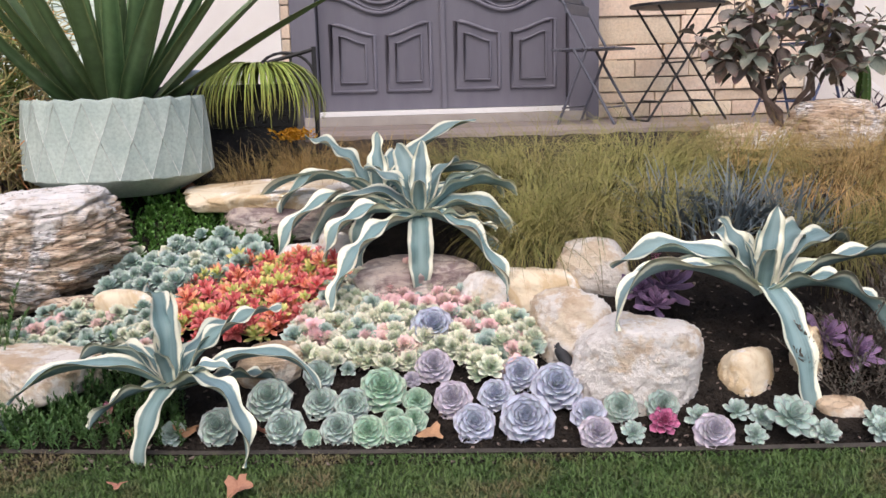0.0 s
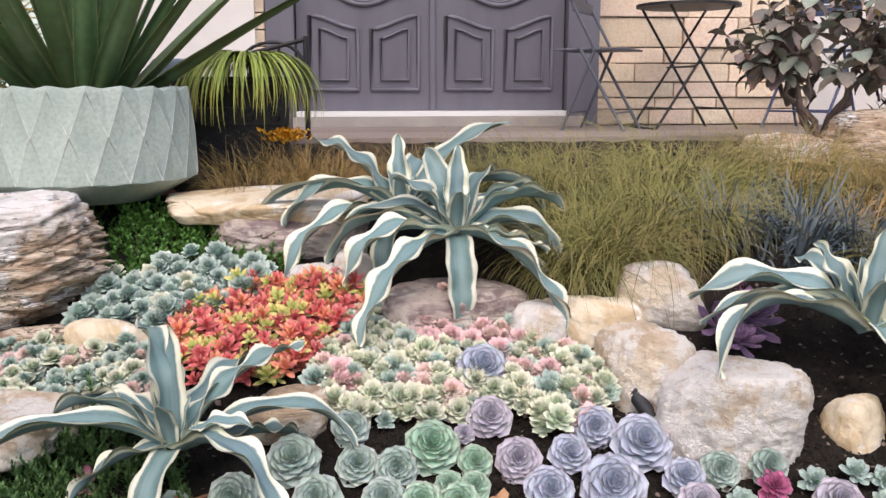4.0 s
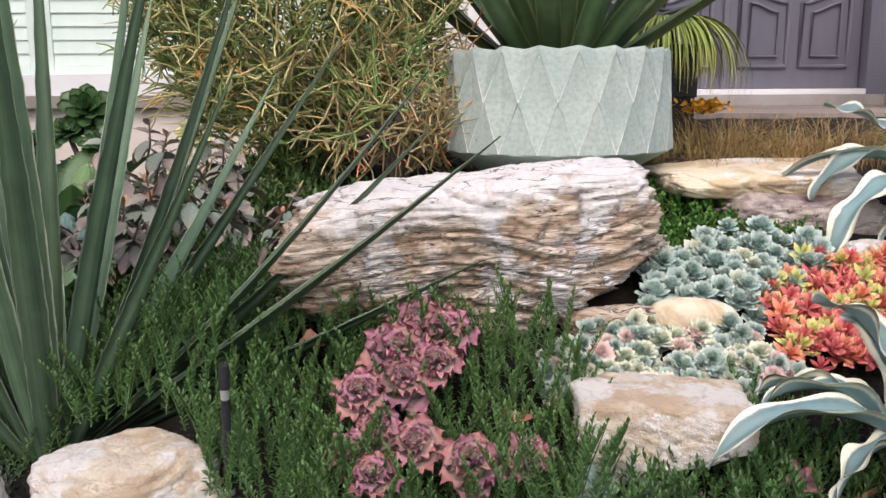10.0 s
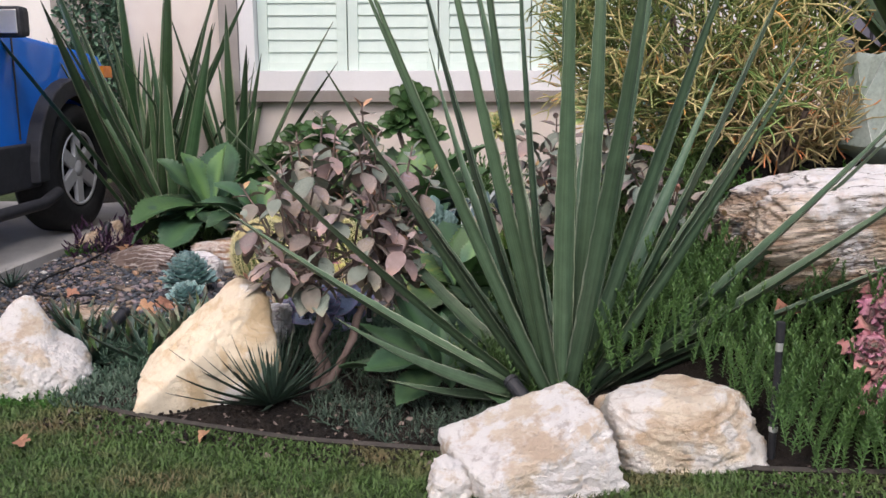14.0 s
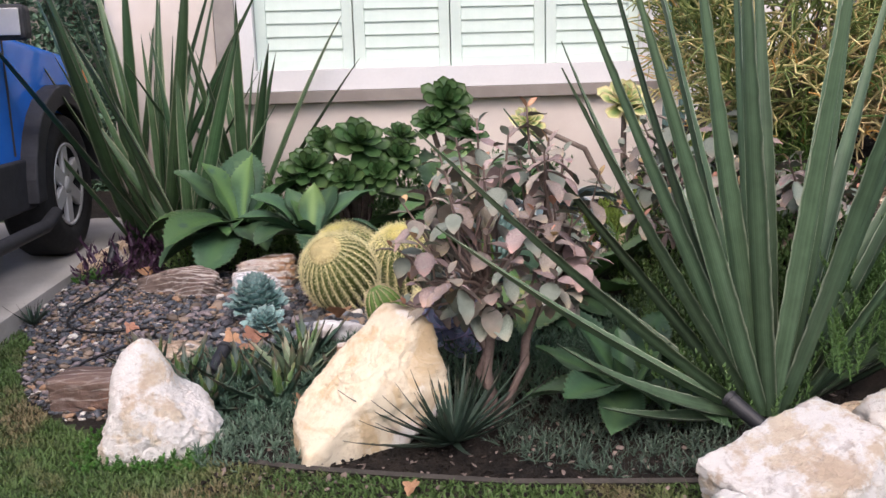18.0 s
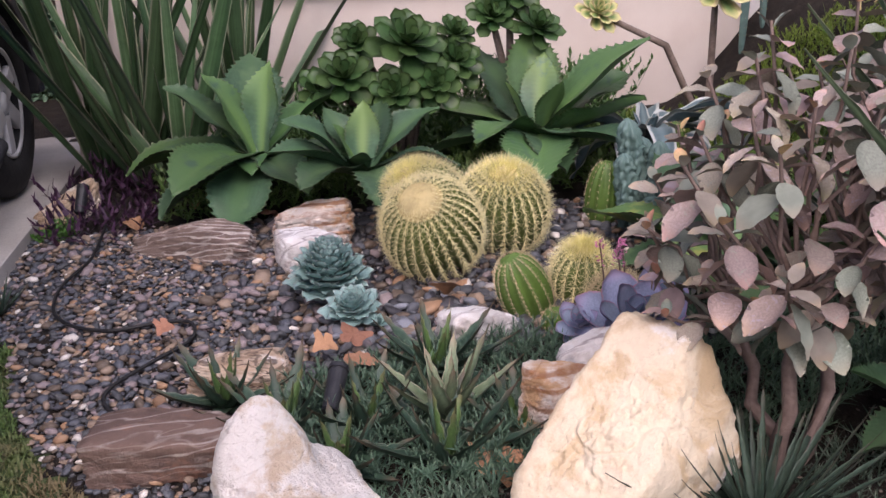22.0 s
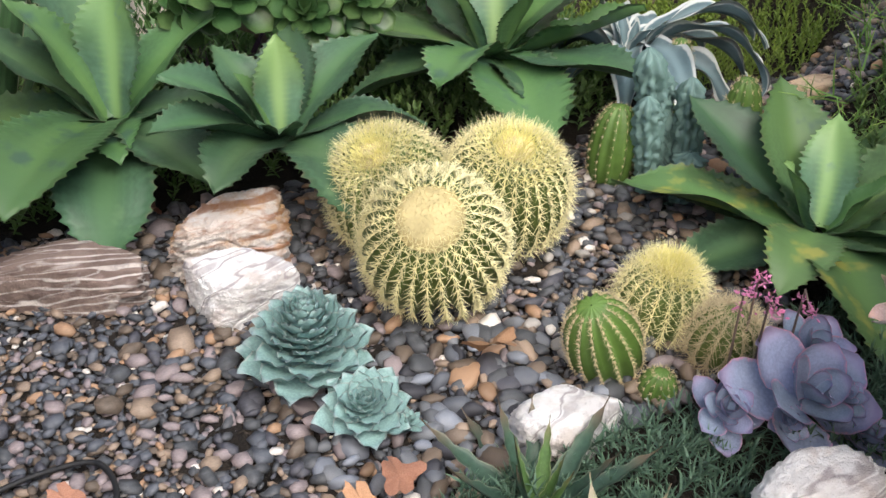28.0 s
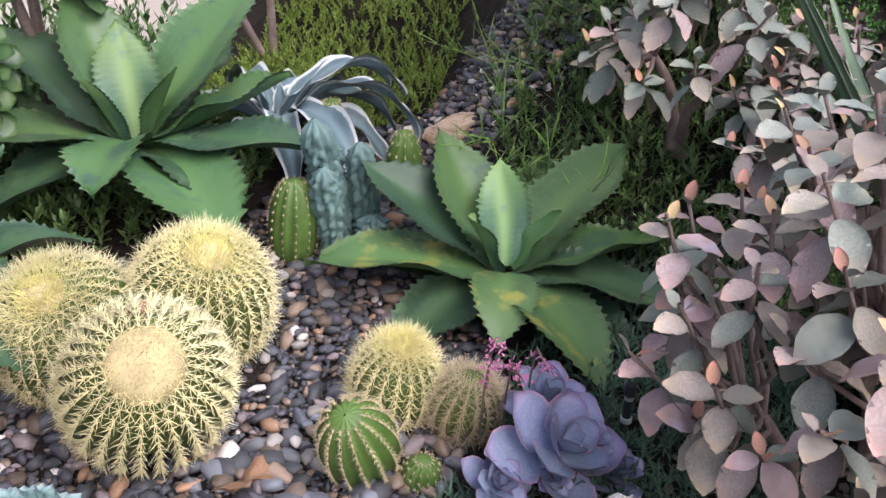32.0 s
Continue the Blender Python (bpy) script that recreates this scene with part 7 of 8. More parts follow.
def felt_shrub(at, stems, tips, leaf, keys, label, seed, spread, height, group="felt-leaved shrubs", low=0.25, pairs=5, offset=(0, 0)):
    """Bare stems fork to tips over a dome; pairs of oval leaves sit crosswise below each tip."""
    rnd = random.Random(seed)
    root = empty("felt_shrub", pose(*at), label, "shrub", group)
    shapes = [dict(length=1, width=0.66, a0=10 * q, a1=-14 - 12 * q, prof="felt", fold=0.16, cup=0.12, thick=0.035, n=10, m=4, seed=q, wave=0.03) for q in range(2)]
    kinds = [leaf_mesh("leaf", L[k], **sh) for k in keys for sh in shapes]
    geos = [strap(**dict(sh, n=8, m=2, sheet=True)) for sh in shapes]
    more = {}
    young = [leaf_mesh("leaf", L["kal_orange"], length=1, width=0.56, a0=10, a1=-10, prof="felt", fold=0.2, cup=0.1, thick=0.035, n=9, m=4, seed=q) for q in range(2)]
    gs, tops = [], []
    for s in range(stems):
        a = 360 * s / stems + rnd.uniform(-20, 20)
        base = np.array([rnd.uniform(-0.05, 0.05), rnd.uniform(-0.05, 0.05), 0])
        top = base + np.array([offset[0] + spread[0] * 0.42 * math.cos(radians(a)), offset[1] + spread[1] * 0.42 * math.sin(radians(a)), height * rnd.uniform(0.36, 0.52)])
        way = [base + (top - base) * q + np.array([rnd.uniform(-0.035, 0.035), rnd.uniform(-0.035, 0.035), rnd.uniform(-0.02, 0.02)]) * (0 < q < 1) for q in (0, 0.2, 0.4, 0.6, 0.8, 1)]
        gs.append(limb(way, 0.019, 0.65, 8))
        tops.append(top)
    rest, placed = [], 0
    for i in range(tips):
        az = i * GOLD
        zz = 1 - 1.45 * (i + 0.5) / tips
        k = rnd.uniform(0.62, 1.08)
        rr = math.sqrt(max(0.05, 1 - zz * zz)) * k
        end = np.array([spread[0] * rr * math.cos(radians(az)), spread[1] * rr * math.sin(radians(az)), height * (0.55 + 0.45 * zz * k)]) + np.array([*offset, 0])
        end[2] = max(end[2], height * low)
        top = min(tops, key=lambda q: np.linalg.norm(q - end))
        midp = top * 0.45 + end * 0.55 + np.array([0, 0, -0.05])
        kink = np.array([rnd.uniform(-0.03, 0.03) for _ in range(3)])
        gs.append(limb([top, top * 0.7 + midp * 0.3 - kink * 0.5, midp + kink, (midp + end) / 2 - kink * 0.3, end], 0.0068, 0.5, 6))
        out = end - midp
        out = out / np.linalg.norm(out)
        turn = rnd.uniform(0, 90)
        for lev in range(pairs):
            p = end - out * (0.012 + 0.030 * lev)
            for half_turn in (0, 180):
                a = turn + lev * 90 + half_turn + rnd.uniform(-15, 15)
                el = (45, 5, -28, -48, -60, -65)[min(lev, 5)] + rnd.uniform(-15, 15)
                ln = leaf * (0.42, 0.75, 1.0, 1.05, 1.0, 0.9)[min(lev, 5)] * rnd.uniform(0.75, 1.15)
                m = pose(*p, 0, 0, a) @ pose(0.006, 0, 0, 0, -el, 0) @ pose(0, 0, 0, rnd.uniform(-25, 25)) @ Matrix.Scale(ln, 4)
                me = young[rnd.randrange(2)] if lev == 0 and rnd.random() < 0.4 else kinds[rnd.randrange(len(kinds))]
                if rnd.random() < 300 / (tips * pairs * 2) and placed < 300:
                    link("leaf", me, None, root, m=m)
                    placed += 1
                else:
                    q = rnd.randrange(len(kinds))
                    more.setdefault(keys[q // 2], []).append(moved(geos[q % 2], m))
    for k, rows in more.items():
        tagged(link("foliage", geo_mesh("foliage", join(rows)), L[k], root), kind="stuff")
    link("branchwork", geo_mesh("branchwork", join(gs)), M["stem"], root)
    return root


felt_shrub(on(-4.02, 3.62, -0.02), 3, 60, 0.095, ("kal", "kal_pink", "kal_green", "kal"), "silvery pink felt-leaved shrub on bare twisted stems", 3, (0.37, 0.34), 1.02, low=0.40, pairs=4, offset=(0.08, 0.13))
felt_shrub(on(-2.92, 4.06, -0.02), 3, 26, 0.085, ("kal_green", "kal_dark", "kal"), "grey-green felt-leaved shrub under the pencil bush", 4, (0.55, 0.26), 0.50, low=0.15, pairs=5)
felt_shrub(on(-3.02, 4.44, -0.02), 3, 20, 0.100, ("kal_green", "kal_green", "kal"), "grey-green round-leaved shrub hanging under the pencil bush", 6, (0.36, 0.30), 0.62, low=0.30, pairs=4)
felt_shrub((1.93, 5.2, 0.78), 5, 56, 0.125, ("kal_dark", "kal_dark", "kal", "kal_green"), "large dark felt-leaved shrub at the porch edge", 5, (0.58, 0.36), 0.86, pairs=4)


# ---- pencil bush ----
def pencil_bush(at, size, count, label, seed, gold=0.22):
    """Whorls of round sticks that fork two or three times over a dome; older ones and tips turn gold."""
    rnd = random.Random(seed)
    root = empty("pencil_bush", pose(*at), label, "shrub")
    trunk = [limb([(0, 0, 0), (dx * 0.3, dy * 0.3, size[2] * 0.25), (dx, dy, size[2] * 0.55)], 0.022, 0.5) for dx, dy in ((-0.25, 0), (0.22, 0.05), (0, -0.2), (0.02, 0.18), (-0.1, -0.1))]
    link("trunk", geo_mesh("trunk", join(trunk)), M["bark"], root)
    groups = {"pencil": [], "pencil_gold": [], "pencil_orange": []}

    def turned(d, k):
        e = d + np.array([rnd.uniform(-k, k), rnd.uniform(-k, k), rnd.uniform(-k, k)])
        return e / np.linalg.norm(e)

    def stick(key, a, d, ln, r):
        bow = np.array([rnd.uniform(-0.12, 0.12), rnd.uniform(-0.12, 0.12), rnd.uniform(-0.05, 0.16)]) * ln
        e = a + d * ln
        groups[key].append(tube([a, (a + e) / 2 + bow, e + bow * 0.6], r, 5, 0.72))
        return e + bow * 0.6

    for i in range(count):
        u, v, w = rnd.gauss(0, 1), rnd.gauss(0, 1), rnd.gauss(0, 1)
        k = rnd.uniform(0.35, 1.0) ** 0.5 / math.sqrt(u * u + v * v + w * w)
        p = np.array([u * k * size[0], v * k * size[1], size[2] * 0.55 + w * k * size[2] * 0.5])
        if p[2] < 0.10:
            p[2] = rnd.uniform(0.10, 0.35)
        out = turned(np.array([p[0] * 0.55, p[1] * 0.6, abs(p[2]) * 0.15 + 0.08]), 0.35)
        low, side = p[2] < size[2] * 0.42, p[0] > size[0] * 0.35
        chance = gold + 0.30 * low + 0.22 * side
        key = "pencil_gold" if rnd.random() < chance else "pencil"
        r = rnd.uniform(0.0042, 0.0056)
        e = stick(key, p - out * rnd.uniform(0.05, 0.12), out, rnd.uniform(0.09, 0.16), r)
        for f in range(rnd.choice((2, 2, 3))):
            d = turned(out, 0.85)
            e2 = stick(key, e, d, rnd.uniform(0.06, 0.14), r * 0.82)
            if rnd.random() < 0.55:
                tip = "pencil_orange" if key == "pencil_gold" and rnd.random() < 0.30 else key
                for g in range(rnd.choice((1, 2))):
                    stick(tip, e2, turned(d, 0.8), rnd.uniform(0.04, 0.09), r * 0.66)
    for name, key in (("green_growth", "pencil"), ("golden_growth", "pencil_gold"), ("orange_growth", "pencil_orange")):
        tagged(link(name, geo_mesh(name, join(groups[key])), L[key], root), kind="stuff")


pencil_bush(on(-2.56, 4.60), (0.60, 0.46, 1.15), 1550, "dense pencil-stemmed bush with green and golden sticks", 7)
pencil_bush(on(-2.18, 4.42), (0.34, 0.26, 0.50), 260, "low side growth of golden pencil sticks by the planter", 8, 0.55)


# ---- aeoniums ----
def aeonium(at, heads, key, label, seed, radius=0.13, group="aeoniums"):
    rnd = random.Random(seed)
    root = empty("aeonium", pose(*at), label, "succulent", group)
    me = leaf_mesh("leaf", L[key], length=1, width=0.62, a0=2, a1=16, prof="spoon", cup=0.18, fold=0, thick=0.10, n=6, m=4)
    for k, (dx, dy, dz, r) in enumerate(heads):
        link("stem", geo_mesh("stem", tube([(0, 0, -0.3), (dx * 0.4, dy * 0.4, dz * 0.5), (dx, dy, dz)], 0.020, 6, 0.75)), M["bark"], root)
        top = pose(dx, dy, dz, rnd.uniform(38, 58), rnd.uniform(-22, 22), 0) @ pose(0, 0, 0, 0, 0, rnd.uniform(0, 360))
        for m in rosette_leaves(24, r * 1.15, (70, -14), (0.34, 1.0), seed + k, 0.14):
            link("leaf", me, None, root, m=top @ m)


aeonium((-4.44, 6.05, 0.2), [(0.02, -0.12, 0.38, 0.17), (-0.26, -0.16, 0.26, 0.14), (0.24, -0.06, 0.29, 0.13), (0.26, 0.02, 0.40, 0.10), (-0.06, -0.24, 0.20, 0.12), (-0.18, 0.02, 0.38, 0.11), (0.12, -0.22, 0.22, 0.12), (-0.36, -0.06, 0.20, 0.11)], "aeonium", "glossy green aeonium rosettes on bare stems", 1)
aeonium((-3.90, 6.15, 0.25), [(0, 0, 0.54, 0.15), (0.1, -0.1, 0.36, 0.12), (-0.1, -0.05, 0.42, 0.11)], "aeonium", "green aeonium rosettes below the window", 2)
aeonium((-2.80, 6.3, 0.3), [(0, 0, 0.44, 0.17), (-0.58, 0.1, 0.34, 0.11)], "aeonium_pale", "yellow and green variegated aeonium", 3)


# ---- gravel ----
GRAVEL = [(-6.02, 5.06), (-5.87, 4.82), (-5.79, 4.44), (-5.63, 4.11), (-5.42, 3.88), (-5.15, 3.84), (-5.05, 4.18), (-4.70, 4.36), (-4.30, 4.36), (-3.9, 4.42), (-3.7, 4.6), (-3.55, 5.0), (-3.2, 5.0), (-2.85, 4.75), (-2.5, 5.1), (-2.5, 5.5), (-3.2, 5.6), (-3.8, 5.45), (-4.3, 5.6), (-5.3, 5.65), (-5.9, 5.80), (-6.02, 5.85)]


def pebble_mesh(seed, sub=2):
    rnd = random.Random(seed)
    bm = bmesh.new()
    bmesh.ops.create_icosphere(bm, subdivisions=sub, radius=1)
    for v in bm.verts:
        v.co *= 1 + 0.42 * noise.noise(v.co * 1.1 + Vector((seed * 5, 0, 0)))
        v.co = Vector((v.co.x, v.co.y * rnd.uniform(0.72, 0.74), v.co.z * 0.52))
    me = bpy.data.meshes.new("pebble")
    bm.to_mesh(me)
    bm.free()
    me.polygons.foreach_set("use_smooth", [True] * len(me.polygons))
    return me


PEB = [[pebble_mesh(k * 7 + j) for j in range(2)] for k in range(len(PEBBLE))]
for row, mt in zip(PEB, PEBBLE):
    for me in row:
        me.materials.append(mt)
gravel = empty("gravel", pose(0, 0, 0), "river pebbles in slate, tan and white", "gravel", kind="structure")
WEIGHT = [32, 14, 18, 10, 4, 3, 10, 14]
FINE_WEIGHT = [26, 6, 24, 14, 5, 4, 16, 14]
fv, ff, fn = [[] for _ in PEBBLE], [[] for _ in PEBBLE], [0] * len(PEBBLE)
near_count = 0
low_geo = []
for k in range(len(PEBBLE)):
    bm = bmesh.new()
    bmesh.ops.create_icosphere(bm, subdivisions=1, radius=1)
    low_geo.append((np.array([v.co * (1 + 0.4 * noise.noise(v.co * 1.1 + Vector((k, 0, 0)))) for v in bm.verts]) * (1, 0.72, 0.44), np.array([[v.index for v in f.verts] for f in bm.faces])))
    bm.free()
for layer, gap, lift, sizes in ((0, 0.0190, 0.002, (0.010, 0.019)), (1, 0.038, 0.013, (0.013, 0.036))):
    for x, y, rnd in scatter(GRAVEL, gap, 77 + layer, 0.5):
        big = 1.0 + 0.25 * noise.noise((x * 3, y * 3, 5)) - 0.30 * smooth_step(-4.95, -5.45, x)
        s = rnd.uniform(*sizes) * ((max(0.5, big) * (1.45 if rnd.random() < 0.10 else 1.0)) if layer else 1.0)
        k = rnd.choices(range(len(PEBBLE)), WEIGHT if x > -5.1 + 0.2 * noise.noise((x * 4, y * 4, 2)) else FINE_WEIGHT)[0]
        m = pose(x, y, soil_z(x, y) + lift, rnd.uniform(-25, 25), rnd.uniform(-25, 25), rnd.uniform(0, 360)) @ Matrix.Diagonal((s, s * rnd.uniform(0.62, 1.15), s * rnd.uniform(0.7, 1.1), 1))
        if layer == 1 and near_count < 300 and -4.95 < x < -4.05 and 4.35 < y < 5.05:
            near_count += 1
            link("pebble", rnd.choice(PEB[k]), None, gravel, m=m)
        else:
            a = np.array(m)
            v, f = low_geo[k]
            fv[k].append(v @ a[:3, :3].T + a[:3, 3])
            ff[k].append(f + fn[k])
            fn[k] += len(v)
for k, mt in enumerate(PEBBLE):
    me = geo_mesh("pebbles", (np.concatenate(fv[k]), np.concatenate(ff[k]), None))
    tagged(link("pebbles", me, mt, gravel), kind="stuff")
# a few whiter pebbles lying on top
for x, y, rnd in scatter([(-4.35, 4.55), (-4.0, 4.9), (-3.7, 5.0), (-3.85, 5.25), (-4.15, 5.05), (-4.45, 4.65)], 0.11, 5, 0.5):
    s = rnd.uniform(0.014, 0.026)
    link("pebble", rnd.choice(PEB[5]), None, gravel, m=pose(x, y, soil_z(x, y) + 0.02, rnd.uniform(-20, 20), rnd.uniform(-20, 20), rnd.uniform(0, 360)) @ Matrix.Scale(s, 4))

# drip hose over the gravel
HOSE = [(-5.72, 5.79), (-5.72, 5.41), (-5.78, 5.19), (-5.77, 4.98), (-5.69, 4.83), (-5.56, 4.74), (-5.42, 4.745), (-5.32, 4.72), (-5.31, 4.60), (-5.42, 4.48), (-5.51, 4.37), (-5.50, 4.27), (-5.40, 4.18), (-5.24, 4.12)]
hp = []
for i in range(81):
    s = i / 80 * (len(HOSE) - 1)
    k = min(int(s), len(HOSE) - 2)
    p0, p1, p2, p3 = (Vector(HOSE[max(0, min(len(HOSE) - 1, j))]) for j in (k - 1, k, k + 1, k + 2))
    u = s - k
    q = 0.5 * ((2 * p1) + (p2 - p0) * u + (2 * p0 - 5 * p1 + 4 * p2 - p3) * u * u + (3 * p1 - p0 - 3 * p2 + p3) * u ** 3)
    hp.append((q.x, q.y, soil_z(q.x, q.y) + 0.026))
tagged(link("drip_hose", geo_mesh("drip_hose", tube(hp, 0.0058, 8)), M["hose"]), "thin black irrigation hose winding over pebbles", "hose")


# ---- fallen leaves ----
def fallen_leaf_mesh(seed):
    rnd = random.Random(seed)
    bm = bmesh.new()
    n = 26
    rim = []
    for i in range(n):
        a = 2 * math.pi * i / n
        r = (0.62 + 0.38 * abs(math.cos(a * 2.5)) ** 0.7) * rnd.uniform(0.85, 1.1)
        rim.append(bm.verts.new((r * math.cos(a), 0.8 * r * math.sin(a), 0.25 * r * r * math.sin(2 * a + seed) + 0.12 * math.cos(3 * a))))
    mid = [bm.verts.new(v.co * 0.5 + Vector((0, 0, 0.06 * rnd.uniform(-1, 1)))) for v in rim]
    c = bm.verts.new((0, 0, -0.05))
    for i in range(n):
        j = (i + 1) % n
        bm.faces.new((rim[i], rim[j], mid[j], mid[i]))
        bm.faces.new((mid[i], mid[j], c))
    me = bpy.data.meshes.new("fallen_leaf")
    bm.to_mesh(me)
    bm.free()
    me.materials.append(M["dryleaf"])
    me.polygons.foreach_set("use_smooth", [True] * len(me.polygons))
    return me


DRY = [fallen_leaf_mesh(k) for k in range(4)]
DROPS = [(-4.52, 4.64, 0.048), (-4.93, 4.36, 0.038), (-4.85, 4.39, 0.040), (-4.85, 4.23, 0.042), (-4.60, 3.78, 0.055), (-0.70, 2.56, 0.058), (-0.86, 4.02, 0.052), (-0.96, 2.97, 0.050), (-0.71, 2.94, 0.032), (-0.14, 2.88, 0.040), (-1.06, 2.60, 0.033), (-1.28, 4.40, 0.05)]
DROPS += [(-2.44, 3.50, 0.05), (-1.40, 3.68, 0.036), (-1.15, 4.36, 0.036), (-1.67, 2.90, 0.034), (-2.05, 2.90, 0.041), (-0.82, 4.02, 0.045), (-1.90, 3.20, 0.045), (-1.12, 2.98, 0.045), (-4.28, 3.18, 0.034), (-4.82, 3.10, 0.031), (-4.45, 5.08, 0.05), (-4.05, 5.22, 0.04), (-5.05, 5.62, 0.04), (-5.38, 4.60, 0.03), (-3.35, 5.2, 0.035), (-0.55, 3.50, 0.04), (-5.6, 5.7, 0.05), (-5.35, 5.9, 0.05), (-4.3, 5.45, 0.04)]
for k, (x, y, r) in enumerate(DROPS):
    rnd = random.Random(k)
    high = 0.11 if (x, y) in ((-2.44, 3.50), (-1.90, 3.20)) else 0.19 if (x, y) == (-4.45, 5.08) else 0.08 if -5.4 < x < -4.4 and 4.1 < y < 5.0 else 0.035
    ob = link("fallen_leaf", DRY[k % 4], None)
    ob.matrix_world = pose(x, y, soil_z(x, y) + high, rnd.uniform(-25, 40), rnd.uniform(-25, 25), rnd.uniform(0, 360)) @ Matrix.Scale(r * (1.3 if y > border(x) else 0.95), 4)
    tagged(ob, "curled dry orange-brown fallen leaf", "leaf", "fallen leaves")


# ---- garden lamps ----
def cyl(name, r0, r1, z0, z1, material, parent, n=20, label=""):
    bm = bmesh.new()
    bmesh.ops.create_cone(bm, cap_ends=True, segments=n, radius1=r0, radius2=r1, depth=z1 - z0, matrix=Matrix.Translation((0, 0, (z0 + z1) / 2)))
    bmesh.ops.bevel(bm, geom=[e for e in bm.edges if len(e.link_faces) == 2 and e.calc_face_angle(0) > 0.8], offset=min(r0, r1) * 0.12, segments=2, affect="EDGES")
    return bm_part(name, bm, material, parent, label)


def path_lamp(x, y, height, label):
    root = empty("path_lamp", pose(*on(x, y, -0.02)), label, "lamp", "garden lamps")
    cyl("post", 0.0105, 0.0105, 0, height * 0.80, M["lampblack"], root)
    cyl("lens", 0.010, 0.010, height * 0.80, height * 0.86, M["aluminium"], root, label="pale lamp lens ring")
    cyl("cap", 0.0125, 0.0125, height * 0.86, height, M["lampblack"], root)
    cyl("collar", 0.0125, 0.0125, 0.10, 0.115, M["aluminium"], root)


path_lamp(-2.60, 3.06, 0.42, "slim black bollard lamp among dark foliage")
path_lamp(-3.90, 4.13, 0.20, "short black stake lamp beside the felt shrub")


def spot_lamp(at, aim, label):
    root = empty("spot_lamp", look(at, aim) @ Matrix.Scale(0.72, 4), label, "lamp", "garden lamps")
    cyl("housing", 0.034, 0.030, -0.07, 0.09, M["lampblack"], root)
    cyl("shroud", 0.036, 0.036, -0.095, -0.07, M["lampblack"], root)
    link("stake", geo_mesh("stake", tube([(0, 0, 0.08), (0, -0.03, 0.10), (0, -0.12, 0.10)], 0.010, 8)), M["lampblack"], root)


spot_lamp((-4.93, 4.05, -0.02), (-4.5, 5.4, 0.7), "black tilted garden spotlight beside the aloes")
spot_lamp((-3.30, 3.30, -0.02), (-3.9, 4.0, 0.5), "black tilted garden spotlight behind a boulder")
spot_lamp((0.35, 3.16, 0.09), (0.0, 4.0, 0.7), "black tilted garden spotlight among echeverias")
spot_lamp((-5.84, 5.98, 0.0), (-5.7, 6.8, 0.9), "black tilted garden spotlight by the driveway")


# ---- porch ----
porch = empty("porch", pose(0, 0, 0), "weathered grey-brown wooden porch deck", "porch", kind="structure")
box("deck_frame", (-1.25, 5.06, 0.45), (6.6, DOOR_Y + 0.16, PORCH - 0.03), M["plank"], porch)
pm = box_bm((7.85, 0.135, 0.03), (0, 0, 0), 0.004)
pme = bpy.data.meshes.new("plank")
pm.to_mesh(pme)
pm.free()
for i in range(9):
    link("plank", pme, M["plank"], porch, m=pose(2.675, 5.10 + 0.14 * i, PORCH - 0.015))

# stone cladding right of the door
clad = empty("stone_cladding", pose(0, DOOR_Y + 0.16, 0), "buff split-stone wall cladding in long courses", "wall", kind="structure")
z, rnd = PORCH, random.Random(8)
while z < 3.4:
    hh = rnd.choice((0.075, 0.10, 0.12, 0.15, 0.19))
    x = 1.06
    while x < 2.5:
        w = min(rnd.uniform(0.22, 0.62), 2.5 - x)
        if 2.5 - x - w < 0.12:
            w = 2.5 - x
        d = rnd.uniform(0.030, 0.055)
        bm = box_bm((w - 0.008, d, hh - 0.008), (0, 0, 0), 0.006)
        for v in bm.verts:
            v.co.y += 0.004 * noise.noise(v.co * 9 + Vector((x, 0, z)))
        bm_part("stone", bm, M["wallstone"], clad, m=pose(x + w / 2, -d / 2, z + hh / 2))
        x += w
    z += hh
clad2 = empty("stone_cladding", pose(0, DOOR_Y + 0.02, 0), "narrow buff stone strip left of the door", "wall", kind="structure")
z = 0.6
while z < 3.4:
    hh = rnd.choice((0.075, 0.10, 0.12))
    bm_part("stone", box_bm((0.205, 0.05, hh - 0.008), (0, 0, 0), 0.006), M["wallstone"], clad2, m=pose(-1.13, 0, z + hh / 2))
    z += hh


def rod(name, a, b, r, material, parent, n=8):
    return link(name, geo_mesh(name, tube([a, b], r, n)), material, parent)


def folding_chair(at, turn, material, label):
    root = empty("folding_chair", pose(*at, 0, 0, turn), label, "chair", "porch chairs")
    w, r = 0.20, 0.009
    for s in (-1, 1):
        rod("back_leg", (s * w, -0.20, 0.0), (s * w, 0.06, 0.45), r, material, root)
        rod("back_post", (s * w, 0.16, 0.0), (s * (w - 0.012), -0.02, 0.45), r, material, root)
        rod("back_upright", (s * (w - 0.012), -0.02, 0.45), (s * (w - 0.012), 0.20, 0.86), r, material, root)
    rod("stretcher", (-w, -0.14, 0.10), (w, -0.14, 0.10), 0.006, material, root)
    rod("stretcher", (-w, 0.13, 0.10), (w, 0.13, 0.10), 0.006, material, root)
    for k in range(6):
        y = -0.20 + 0.07 * k
        box("seat_slat", (-w, y, 0.445), (w, y + 0.06, 0.457), material, root)
    for k in range(3):
        z = 0.66 + 0.075 * k
        box("back_slat", (-w, 0.105 + 0.043 * k, z), (w, 0.117 + 0.043 * k, z + 0.062), material, root)


